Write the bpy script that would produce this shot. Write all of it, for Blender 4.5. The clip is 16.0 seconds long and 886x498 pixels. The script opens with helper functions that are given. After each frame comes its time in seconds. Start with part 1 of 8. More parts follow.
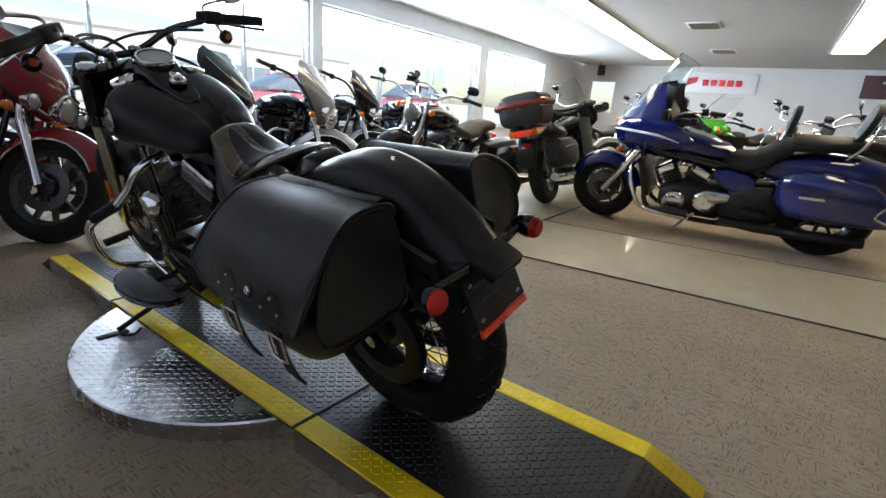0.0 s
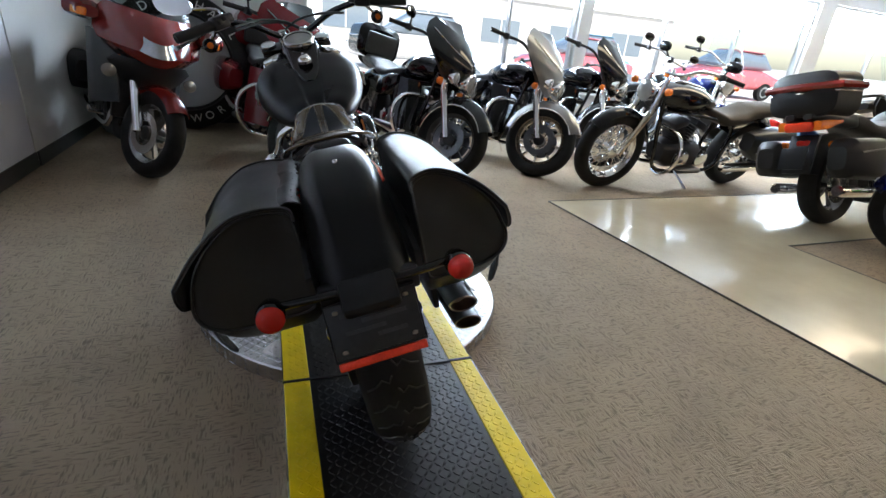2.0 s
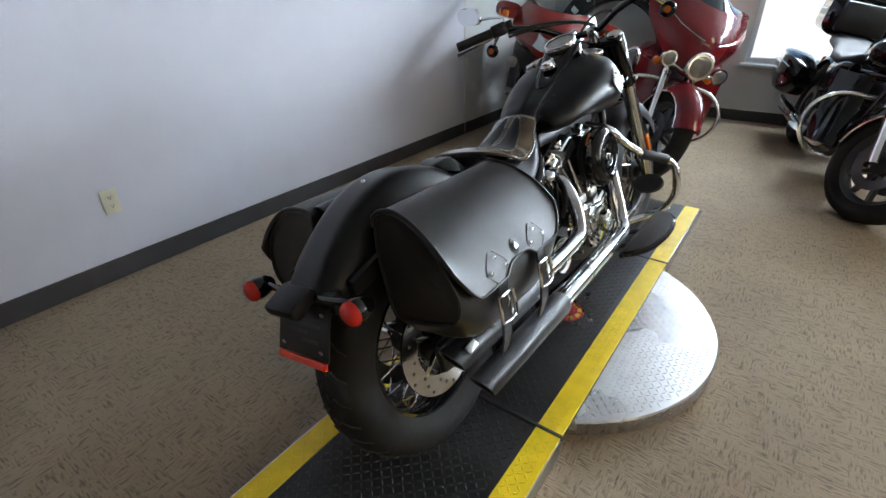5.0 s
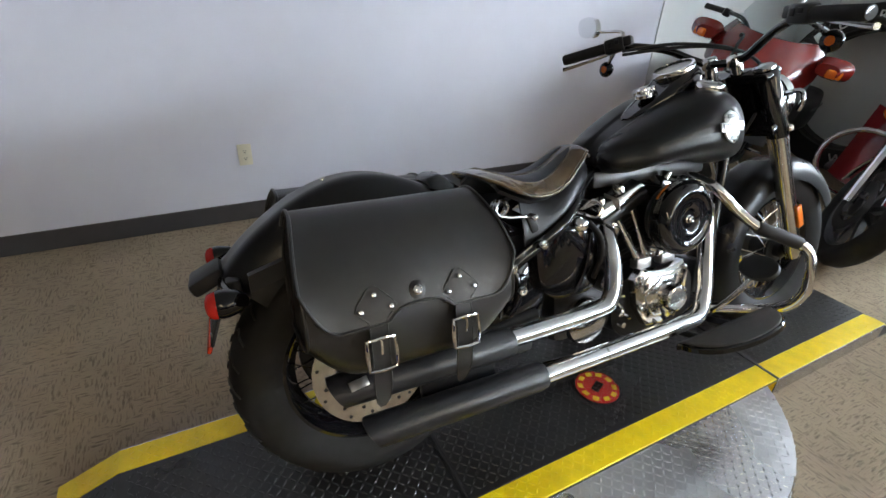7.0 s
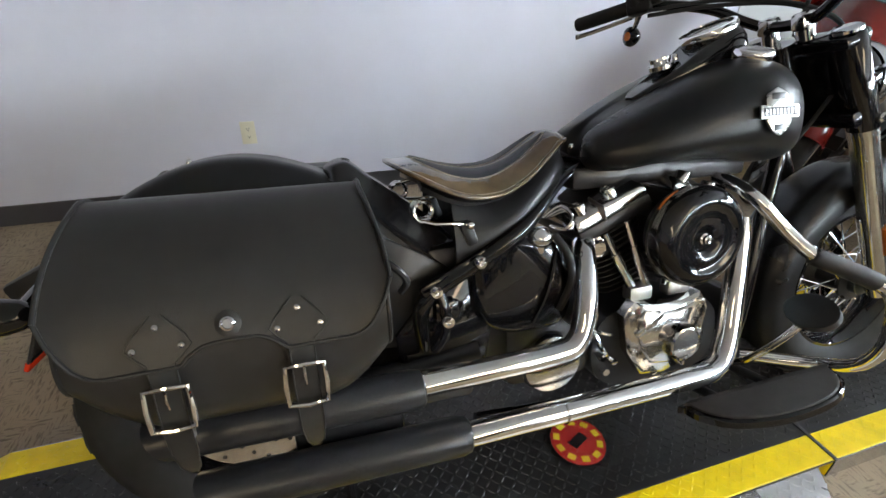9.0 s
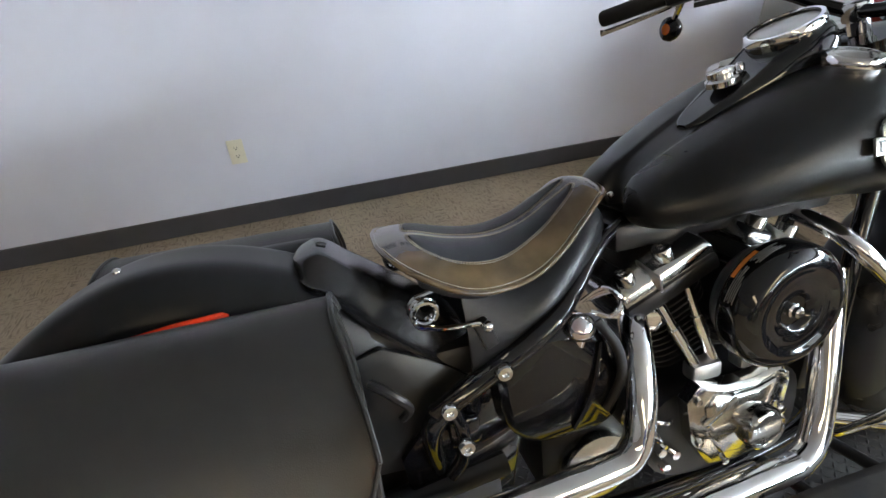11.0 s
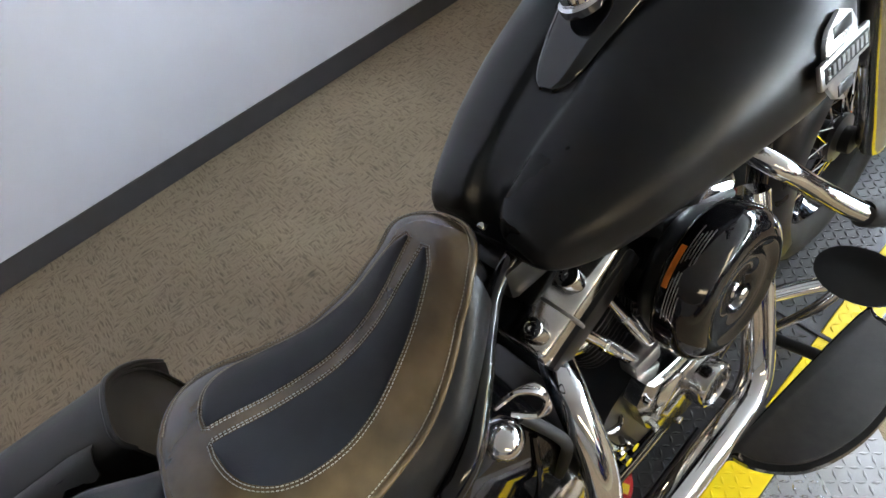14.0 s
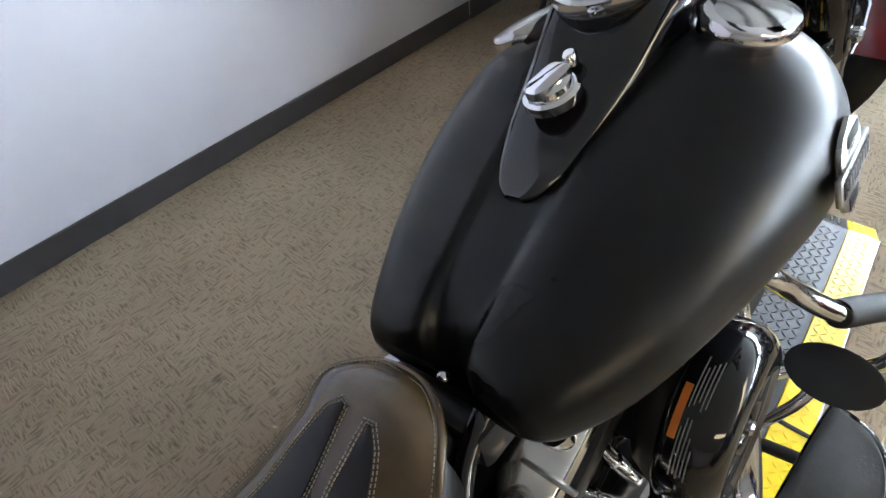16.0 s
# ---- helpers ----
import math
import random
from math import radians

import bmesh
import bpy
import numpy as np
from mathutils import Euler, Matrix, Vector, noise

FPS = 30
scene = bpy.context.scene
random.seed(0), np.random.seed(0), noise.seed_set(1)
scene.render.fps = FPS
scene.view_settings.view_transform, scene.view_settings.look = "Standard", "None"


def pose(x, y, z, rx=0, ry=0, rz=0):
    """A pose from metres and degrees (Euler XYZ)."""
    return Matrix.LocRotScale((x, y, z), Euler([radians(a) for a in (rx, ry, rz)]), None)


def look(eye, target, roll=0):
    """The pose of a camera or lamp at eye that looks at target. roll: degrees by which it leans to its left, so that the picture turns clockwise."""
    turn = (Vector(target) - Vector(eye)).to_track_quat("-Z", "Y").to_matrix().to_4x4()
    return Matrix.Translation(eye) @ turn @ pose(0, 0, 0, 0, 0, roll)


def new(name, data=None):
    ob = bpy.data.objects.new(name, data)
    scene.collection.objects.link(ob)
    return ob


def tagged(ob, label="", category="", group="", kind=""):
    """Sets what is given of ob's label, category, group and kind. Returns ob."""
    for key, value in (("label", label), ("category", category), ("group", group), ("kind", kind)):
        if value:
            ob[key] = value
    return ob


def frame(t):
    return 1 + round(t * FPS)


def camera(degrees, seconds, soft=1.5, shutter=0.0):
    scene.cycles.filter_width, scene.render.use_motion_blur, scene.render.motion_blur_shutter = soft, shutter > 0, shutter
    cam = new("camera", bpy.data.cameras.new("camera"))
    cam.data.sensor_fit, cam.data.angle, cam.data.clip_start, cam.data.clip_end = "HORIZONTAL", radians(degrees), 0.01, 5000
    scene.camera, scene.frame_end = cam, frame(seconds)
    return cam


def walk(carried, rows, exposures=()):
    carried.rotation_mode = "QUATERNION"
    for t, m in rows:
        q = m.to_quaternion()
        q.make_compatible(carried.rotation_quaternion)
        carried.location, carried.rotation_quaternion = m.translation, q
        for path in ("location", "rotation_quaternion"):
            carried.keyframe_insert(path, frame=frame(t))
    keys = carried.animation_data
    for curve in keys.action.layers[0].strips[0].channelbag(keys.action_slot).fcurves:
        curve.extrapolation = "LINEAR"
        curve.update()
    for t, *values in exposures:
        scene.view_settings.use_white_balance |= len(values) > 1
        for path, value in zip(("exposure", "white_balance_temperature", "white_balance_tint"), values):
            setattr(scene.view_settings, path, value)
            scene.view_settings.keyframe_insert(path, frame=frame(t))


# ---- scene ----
cam = camera(85.4, 16.0)
PATH = [
    (0, (-0.874, -0.951, 0.936), (0.687, 0.157, 0.356), 4.5),
    (0.5, (-0.732, -1.046, 0.994), (0.675, 0.217, 0.34), 6.1),
    (1, (-0.568, -1.146, 1.021), (0.623, 0.29, 0.301), 7.0),
    (1.5, (-0.384, -1.207, 1.039), (0.573, 0.37, 0.267), 6.8),
    (2, (-0.18, -1.26, 1.082), (0.476, 0.446, 0.27), 5.9),
    (2.5, (-0.004, -1.237, 1.097), (0.361, 0.545, 0.264), 4.9),
    (3, (0.155, -1.208, 1.143), (0.223, 0.611, 0.314), 3.7),
    (3.5, (0.298, -1.178, 1.177), (0.051, 0.614, 0.323), 1.6),
    (4, (0.487, -1.136, 1.218), (-0.057, 0.562, 0.312), 0.1),
    (4.5, (0.62, -1.068, 1.235), (-0.196, 0.497, 0.294), -1.3),
    (5, (0.745, -0.972, 1.221), (-0.289, 0.438, 0.249), -1.0),
    (5.2, (0.788, -0.938, 1.227), (-0.318, 0.407, 0.245), -0.8),
    (7.3, (1, -0.3771, 1.204), (-0.554, 0.4106, 0.2222), 3.76),
    (7.5, (0.9868, -0.3294, 1.189), (-0.5737, 0.4272, 0.1931), 4.34),
    (8, (0.9535, -0.2332, 1.163), (-0.6285, 0.4384, 0.1411), 4.27),
    (8.5, (0.9136, -0.1331, 1.14), (-0.6899, 0.466, 0.1057), 3.34),
    (9, (0.8775, -0.0332, 1.129), (-0.7468, 0.5227, 0.103), 1.73),
    (9.5, (0.8335, 0.01442, 1.119), (-0.8046, 0.5478, 0.1024), 0.12),
    (10, (0.7415, 0.05204, 1.115), (-0.8904, 0.5648, 0.07881), -1.09),
    (10.2, (0.7098, 0.05993, 1.127), (-0.9181, 0.5608, 0.07844), -1.58),
    (12.3, (0.448, 0.131, 1.226), (-0.983, 0.557, -0.104), -11.6),
    (12.5, (0.4167, 0.1591, 1.229), (-0.9727, 0.5797, -0.1464), -14.05),
    (13, (0.3592, 0.2322, 1.248), (-0.9031, 0.7042, -0.2309), -16.7),
    (13.5, (0.3177, 0.2947, 1.248), (-0.8131, 0.8215, -0.3155), -17.93),
    (14, (0.2844, 0.3398, 1.225), (-0.7869, 0.9359, -0.3554), -16.53),
    (14.5, (0.2597, 0.3583, 1.2), (-0.7718, 1.058, -0.3626), -12.97),
    (15, (0.2234, 0.3774, 1.196), (-0.7785, 1.169, -0.3436), -10.19),
    (15.5, (0.1743, 0.3871, 1.19), (-0.7898, 1.268, -0.325), -7.92),
    (16, (0.1539, 0.419, 1.175), (-0.8029, 1.386, -0.29), -6.47),
]

walk(cam, [(t, look(eye, target, roll)) for t, eye, target, roll in PATH], exposures=[
    (0.0, 0.36, 6500, 10), (1.5, 0.55, 6500, 10), (2.5, 0.48, 6500, 10), (3.0, 0.28, 6500, 10), (3.5, 0.15, 6550, 10), (4.2, 0.36, 6600, 9),
    (5.0, 0.55, 6800, 10), (7.5, 0.63, 7000, 11), (9.0, 0.75, 7100, 11), (10.2, 0.79, 7000, 11), (12.5, 0.92, 7000, 11), (14.0, 0.97, 6950, 11), (16.0, 1.07, 6750, 11)])

# ---- daylight ----
world = bpy.data.worlds.new("sky")
scene.world = world
world.use_nodes = True
wn, wl = world.node_tree.nodes, world.node_tree.links
sky = wn.new("ShaderNodeTexSky")
sky.sky_type, sky.sun_disc = "NISHITA", False
sky.sun_elevation, sky.sun_rotation = radians(48), radians(200)
wl.new(sky.outputs["Color"], wn["Background"].inputs["Color"])
wn["Background"].inputs["Strength"].default_value = 0.15
sun = new("sun", bpy.data.lights.new("sun", "SUN"))
sun.data.energy, sun.data.angle, sun.data.color = 4.5, radians(0.6), (1.0, 0.95, 0.87)
sun.matrix_world = look((0, 0, 20), (2.0, 16, 0))


def window_light(x, y, z, w, h, power, face):
    """Sky light that enters through one window opening."""
    lamp = new("window_daylight", bpy.data.lights.new("window_daylight", "AREA"))
    lamp.data.shape, lamp.data.size, lamp.data.size_y = "RECTANGLE", w, h
    lamp.data.energy, lamp.data.color, lamp.data.spread = power, (0.72, 0.85, 1.0), radians(150)
    lamp.matrix_world = look((x, y, z), (x + face[0], y + face[1], z + face[2]))
    return lamp

# ---- materials ----
def material(name, colour, rough=0.5, metal=0.0, vary=0.12, scale=40.0, bump=0.0, bump_scale=200.0, coat=0.0, wear=0.0, random=0.0, emit=0.0):
    """A node material: base colour with noise at two scales, uneven roughness, fine relief."""
    m = bpy.data.materials.new(name)
    m.use_nodes = True
    n, l = m.node_tree.nodes, m.node_tree.links
    b = n["Principled BSDF"]
    co = n.new("ShaderNodeTexCoord")
    fine = n.new("ShaderNodeTexNoise")
    fine.inputs["Scale"].default_value, fine.inputs["Detail"].default_value = scale, 6
    broad = n.new("ShaderNodeTexNoise")
    broad.inputs["Scale"].default_value, broad.inputs["Detail"].default_value = scale * 0.12, 3
    l.new(co.outputs["Object"], fine.inputs["Vector"])
    l.new(co.outputs["Object"], broad.inputs["Vector"])
    both = n.new("ShaderNodeMath")
    both.operation = "ADD"
    l.new(fine.outputs["Fac"], both.inputs[0])
    l.new(broad.outputs["Fac"], both.inputs[1])
    span = n.new("ShaderNodeMapRange")
    span.inputs["From Min"].default_value, span.inputs["From Max"].default_value = 0.65, 1.35
    span.inputs["To Min"].default_value, span.inputs["To Max"].default_value = 1 - vary, 1 + vary
    l.new(both.outputs[0], span.inputs["Value"])
    tint = n.new("ShaderNodeVectorMath")
    tint.operation = "SCALE"
    tint.inputs[0].default_value = colour
    l.new(span.outputs["Result"], tint.inputs["Scale"])
    last = tint.outputs["Vector"]
    if random:
        info = n.new("ShaderNodeObjectInfo")
        r2 = n.new("ShaderNodeMapRange")
        r2.inputs["To Min"].default_value, r2.inputs["To Max"].default_value = 1 - random, 1 + random
        l.new(info.outputs["Random"], r2.inputs["Value"])
        t2 = n.new("ShaderNodeVectorMath")
        t2.operation = "SCALE"
        l.new(last, t2.inputs[0])
        l.new(r2.outputs["Result"], t2.inputs["Scale"])
        last = t2.outputs["Vector"]
    l.new(last, b.inputs["Base Color"])
    rr = n.new("ShaderNodeMapRange")
    rr.inputs["From Min"].default_value, rr.inputs["From Max"].default_value = 0.3, 0.7
    rr.inputs["To Min"].default_value, rr.inputs["To Max"].default_value = max(rough * (0.85 - wear), 0.02), min(rough * (1.15 + wear), 1)
    l.new(broad.outputs["Fac"], rr.inputs["Value"])
    l.new(rr.outputs["Result"], b.inputs["Roughness"])
    b.inputs["Metallic"].default_value = metal
    b.inputs["Coat Weight"].default_value = coat
    b.inputs["Coat Roughness"].default_value = 0.04
    if bump:
        tex = n.new("ShaderNodeTexNoise")
        tex.inputs["Scale"].default_value, tex.inputs["Detail"].default_value = bump_scale, 4
        l.new(co.outputs["Object"], tex.inputs["Vector"])
        bp = n.new("ShaderNodeBump")
        bp.inputs["Strength"].default_value, bp.inputs["Distance"].default_value = bump, 0.002
        l.new(tex.outputs["Fac"], bp.inputs["Height"])
        l.new(bp.outputs["Normal"], b.inputs["Normal"])
    if emit:
        b.inputs["Emission Color"].default_value = (*colour, 1)
        b.inputs["Emission Strength"].default_value = emit
    return m


def glassy(name, colour, rough=0.02, ior=1.45):
    m = material(name, colour, rough, vary=0.02)
    b = m.node_tree.nodes["Principled BSDF"]
    b.inputs["Transmission Weight"].default_value, b.inputs["IOR"].default_value = 1.0, ior
    return m


denim = material("matte black paint", (0.0075, 0.0077, 0.0085), 0.31, vary=0.1, scale=60, bump=0.03, bump_scale=900)
denim.node_tree.nodes["Principled BSDF"].inputs["Specular IOR Level"].default_value = 0.4
black_gloss = material("gloss black paint", (0.005, 0.005, 0.006), 0.06, coat=0.3, vary=0.1, wear=-0.1)
black_satin = material("satin black metal", (0.012, 0.012, 0.013), 0.32, vary=0.2, bump=0.03)
black_plastic = material("black plastic", (0.018, 0.018, 0.019), 0.5, vary=0.15, bump=0.08, bump_scale=500)
cover_black = material("smooth satin black plastic", (0.012, 0.012, 0.013), 0.22, vary=0.1, wear=-0.08)
muffler_black = material("heatproof satin black", (0.012, 0.012, 0.0135), 0.34, vary=0.15, bump=0.03)
chrome = material("chrome", (0.86, 0.86, 0.87), 0.06, metal=1.0, vary=0.03, scale=30)
polished = material("polished aluminium", (0.64, 0.63, 0.61), 0.14, metal=1.0, vary=0.12, scale=50, bump=0.03, bump_scale=150)
cast = material("cast aluminium", (0.5, 0.49, 0.47), 0.38, metal=1.0, vary=0.2, scale=70, bump=0.1, bump_scale=250)
rubber = material("tyre rubber", (0.0125, 0.0118, 0.0112), 0.72, vary=0.25, scale=40, bump=0.12, bump_scale=260, wear=0.1)
grip_rubber = material("black grip rubber", (0.014, 0.014, 0.014), 0.66, vary=0.2, bump=0.1)
pad_rubber = material("worn ribbed rubber", (0.028, 0.025, 0.023), 0.55, vary=0.3, scale=70, bump=0.3, bump_scale=420)
bag_leather = material("black saddlebag leather", (0.0155, 0.0145, 0.0136), 0.37, vary=0.16, scale=35, bump=0.14, bump_scale=650, wear=0.08)
strap_leather = material("black strap leather", (0.015, 0.0145, 0.014), 0.34, vary=0.2, scale=60, bump=0.16, bump_scale=600)
seat_brown = material("distressed brown leather", (0.1, 0.066, 0.031), 0.22, vary=0.65, scale=14, bump=0.06, bump_scale=300, wear=0.3, coat=0.6)
seat_black = material("black seat leather", (0.007, 0.008, 0.0115), 0.5, vary=0.2, scale=80, bump=0.16, bump_scale=700)
thread = material("pale thread", (0.33, 0.29, 0.22), 0.7, vary=0.2, scale=300)
red_lens = glassy("red lens", (0.8, 0.03, 0.02), 0.12)
red_lens.node_tree.nodes["Principled BSDF"].inputs["Transmission Weight"].default_value = 0.25
red_reflector = material("red reflector", (0.9, 0.05, 0.012), 0.22, vary=0.15, scale=300, coat=0.6, bump=0.2, bump_scale=800)
amber = material("amber reflector", (0.75, 0.16, 0.01), 0.22, vary=0.12, scale=200, coat=0.6, bump=0.15)
plate_black = material("black number plate", (0.02, 0.02, 0.021), 0.4, vary=0.3, scale=90, bump=0.1)
ink_grey = material("worn grey print", (0.05, 0.05, 0.052), 0.5, vary=0.3, scale=200)
gauge_face = material("gauge glass", (0.42, 0.41, 0.38), 0.1, vary=0.1, coat=0.8)
white_print = material("white print", (0.62, 0.62, 0.6), 0.5, vary=0.1)
orange_print = material("orange print", (0.75, 0.2, 0.02), 0.5, vary=0.1)
yellow_print = material("yellow print", (0.78, 0.6, 0.03), 0.5, vary=0.1)
red_print = material("red print", (0.5, 0.02, 0.02), 0.5, vary=0.1)
mirror_glass = material("mirror", (0.8, 0.82, 0.84), 0.03, metal=1.0, vary=0.02)
for m_ in (denim, black_plastic, rubber):
    m_.node_tree.nodes["Principled BSDF"].inputs["Specular IOR Level"].default_value = 0.32

# ---- building helpers ----
class Shape:
    """Gathers the faces of one mesh part."""

    def __init__(self):
        self.v, self.f, self.sharp = [], [], False

    def add(self, verts, faces):
        o = len(self.v)
        self.v += [tuple(p) for p in verts]
        self.f += [tuple(o + i for i in f) for f in faces]
        return self

    def rings(self, rings, closed=True, caps=True, loop=False):
        """Skin a row of rings of points."""
        n = len(rings[0])
        verts = [p for r in rings for p in r]
        faces = []
        m = len(rings)
        for a in range(m if loop else m - 1):
            b = (a + 1) % m
            for i in range(n if closed else n - 1):
                j = (i + 1) % n
                faces.append((a * n + i, a * n + j, b * n + j, b * n + i))
        if caps and closed and not loop:
            faces.append(tuple(range(n - 1, -1, -1)))
            faces.append(tuple((m - 1) * n + i for i in range(n)))
        return self.add(verts, faces)

    def tube(self, pts, r, sides=10, smooth=0, loop=False, caps=True):
        """A round bar along points; r is one radius or one per point."""
        pts = [Vector(p) for p in pts]
        rad = list(r) if isinstance(r, (list, tuple)) else [r] * len(pts)
        if smooth:
            pts, rad = curve(pts, rad, smooth, loop)
        side, rings, frames = None, [], []
        for i, p in enumerate(pts):
            a = pts[i - 1] if i or loop else p
            b = pts[(i + 1) % len(pts)] if i < len(pts) - 1 or loop else p
            d = (b - a).normalized()
            if side is None:
                side = d.orthogonal().normalized()
            side = (side - d * side.dot(d)).normalized()
            frames.append((p, side, d.cross(side), rad[i]))
        slip = 0.0
        if loop:
            # what the section has turned by once round, shared out along the bar
            p, first, up, _ = frames[0]
            d = first.cross(up)
            last = (side - d * side.dot(d)).normalized()
            slip = math.atan2(last.dot(up), last.dot(first))
        for i, (p, a, b, r) in enumerate(frames):
            turn = slip * i / len(frames)
            rings.append([p + (a * math.cos(k * math.tau / sides - turn) + b * math.sin(k * math.tau / sides - turn)) * r for k in range(sides)])
        return self.rings(rings, caps=caps, loop=loop)

    def lathe(self, profile, centre=(0, 0, 0), axis="x", sides=24, loop=False):
        """Turn (radius, along) pairs about an axis."""
        rings = []
        c = Vector(centre)
        ax = {"x": Vector((1, 0, 0)), "y": Vector((0, 1, 0)), "z": Vector((0, 0, 1))}[axis] if isinstance(axis, str) else Vector(axis).normalized()
        u = ax.orthogonal().normalized()
        w = ax.cross(u)
        for r, h in profile:
            rings.append([c + ax * h + (u * math.cos(k * math.tau / sides) + w * math.sin(k * math.tau / sides)) * max(r, 1e-4) for k in range(sides)])
        return self.rings(rings, caps=not loop, loop=loop)

    def box(self, centre, size, m=None, bevel=0.0):
        bm = bmesh.new()
        bmesh.ops.create_cube(bm, size=1.0)
        for v in bm.verts:
            v.co = Vector((v.co.x * size[0], v.co.y * size[1], v.co.z * size[2]))
        if bevel:
            bmesh.ops.bevel(bm, geom=bm.edges[:], offset=bevel, segments=2, profile=0.5, affect="EDGES")
        mm = Matrix.Translation(centre) @ (m or Matrix())
        bm.verts.index_update()
        self.add([mm @ v.co for v in bm.verts], [[v.index for v in f.verts] for f in bm.faces])
        bm.free()
        return self

    def slab(self, outline, lift, bevel=0.0, m=None):
        """A flat outline in xy, raised by lift along z, with an eased rim."""
        mm = m or Matrix()
        n = len(outline)
        c = Vector((sum(p[0] for p in outline) / n, sum(p[1] for p in outline) / n))
        inner = [c + (Vector(p) - c) * (1 - bevel / max((Vector(p) - c).length, 1e-4)) for p in outline]
        r = [[mm @ Vector((p[0], p[1], 0)) for p in outline]]
        if bevel:
            r.append([mm @ Vector((p[0], p[1], lift - bevel * 0.6 * (1 if lift > 0 else -1))) for p in outline])
        r.append([mm @ Vector((p[0], p[1], lift)) for p in (inner if bevel else outline)])
        return self.rings(r)

    def sheet(self, grid, thick=0.0):
        """A sheet through a grid of points, with thickness down its normals."""
        rows, cols = len(grid), len(grid[0])
        top = [Vector(p) for r in grid for p in r]
        idx = lambda a, b: a * cols + b
        faces = [(idx(a, b), idx(a, b + 1), idx(a + 1, b + 1), idx(a + 1, b)) for a in range(rows - 1) for b in range(cols - 1)]
        if not thick:
            return self.add(top, faces)
        nor = [Vector() for _ in top]
        for f in faces:
            k = (top[f[2]] - top[f[0]]).cross(top[f[3]] - top[f[1]])
            for i in f:
                nor[i] += k
        low = [p - k.normalized() * thick for p, k in zip(top, nor)]
        o = len(top)
        faces += [tuple(o + i for i in reversed(f)) for f in faces]
        rim = [idx(0, b) for b in range(cols)] + [idx(a, cols - 1) for a in range(1, rows)] + [idx(rows - 1, b) for b in range(cols - 2, -1, -1)] + [idx(a, 0) for a in range(rows - 2, 0, -1)]
        faces += [(rim[i - 1], rim[i], o + rim[i], o + rim[i - 1]) for i in range(len(rim))]
        return self.add(top + low, faces)

    def moved(self, m):
        self.v = [tuple(m @ Vector(p)) for p in self.v]
        return self

    def mesh(self, name, mat, angle=40):
        bm = bmesh.new()
        vs = [bm.verts.new(p) for p in self.v]
        for f in self.f:
            try:
                bm.faces.new([vs[i] for i in f])
            except ValueError:
                pass
        bmesh.ops.recalc_face_normals(bm, faces=bm.faces[:])
        lim = radians(angle)
        for f in bm.faces:
            f.smooth = angle > 0
        for e in bm.edges:
            if len(e.link_faces) == 2 and e.calc_face_angle(0) > lim:
                e.smooth = False
        d = bpy.data.meshes.new(name)
        bm.to_mesh(d)
        bm.free()
        d.materials.append(mat)
        return d


def curve(pts, rad, steps, loop=False):
    """Catmull-Rom through points, with their radii."""
    n, out, rr = len(pts), [], []
    for i in range(n if loop else n - 1):
        p = [pts[(i + k) % n] if loop else pts[min(max(i + k, 0), n - 1)] for k in (-1, 0, 1, 2)]
        for s in range(steps):
            t = s / steps
            out.append(0.5 * (2 * p[1] + (p[2] - p[0]) * t + (2 * p[0] - 5 * p[1] + 4 * p[2] - p[3]) * t * t + (3 * p[1] - p[0] - 3 * p[2] + p[3]) * t ** 3))
            rr.append(rad[i] * (1 - t) + rad[(i + 1) % n] * t)
    if not loop:
        out.append(pts[-1])
        rr.append(rad[-1])
    return out, rr


def part(name, shape, mat, parent, label="", angle=40):
    ob = new(name, shape.mesh(name, mat, angle))
    ob.parent = parent
    if label:
        ob["label"] = label
    return ob


def thing(name, m, label, category, group="", kind=""):
    ob = new(name)
    ob.empty_display_size = 0.2
    ob.matrix_world = m
    return tagged(ob, label, category, group, kind)


def solo(name, shape, mat, label, category, m=None, group="", kind="", angle=40):
    """A thing of one mesh."""
    ob = new(name, shape.mesh(name, mat, angle))
    ob.matrix_world = m or Matrix()
    return tagged(ob, label, category, group, kind)


def interp(x, table):
    """Smooth value from (x, value) pairs."""
    if x <= table[0][0]:
        return table[0][1]
    for (a, u), (b, v) in zip(table, table[1:]):
        if x <= b:
            t = (x - a) / (b - a)
            return u + (v - u) * t
    return table[-1][1]


def eased(x, table):
    """Cubic through (x, value) pairs."""
    n = len(table)
    if x <= table[0][0]:
        return table[0][1]
    for i in range(n - 1):
        a, u = table[i]
        b, v = table[i + 1]
        if x <= b:
            t = (x - a) / (b - a)
            m0 = (v - table[i - 1][1]) / (b - table[i - 1][0]) if i else (v - u) / (b - a)
            m1 = (table[i + 2][1] - u) / (table[i + 2][0] - a) if i + 2 < n else (v - u) / (b - a)
            h = b - a
            return (2 * t ** 3 - 3 * t * t + 1) * u + (t ** 3 - 2 * t * t + t) * h * m0 + (-2 * t ** 3 + 3 * t * t) * v + (t ** 3 - t * t) * h * m1
    return table[-1][1]

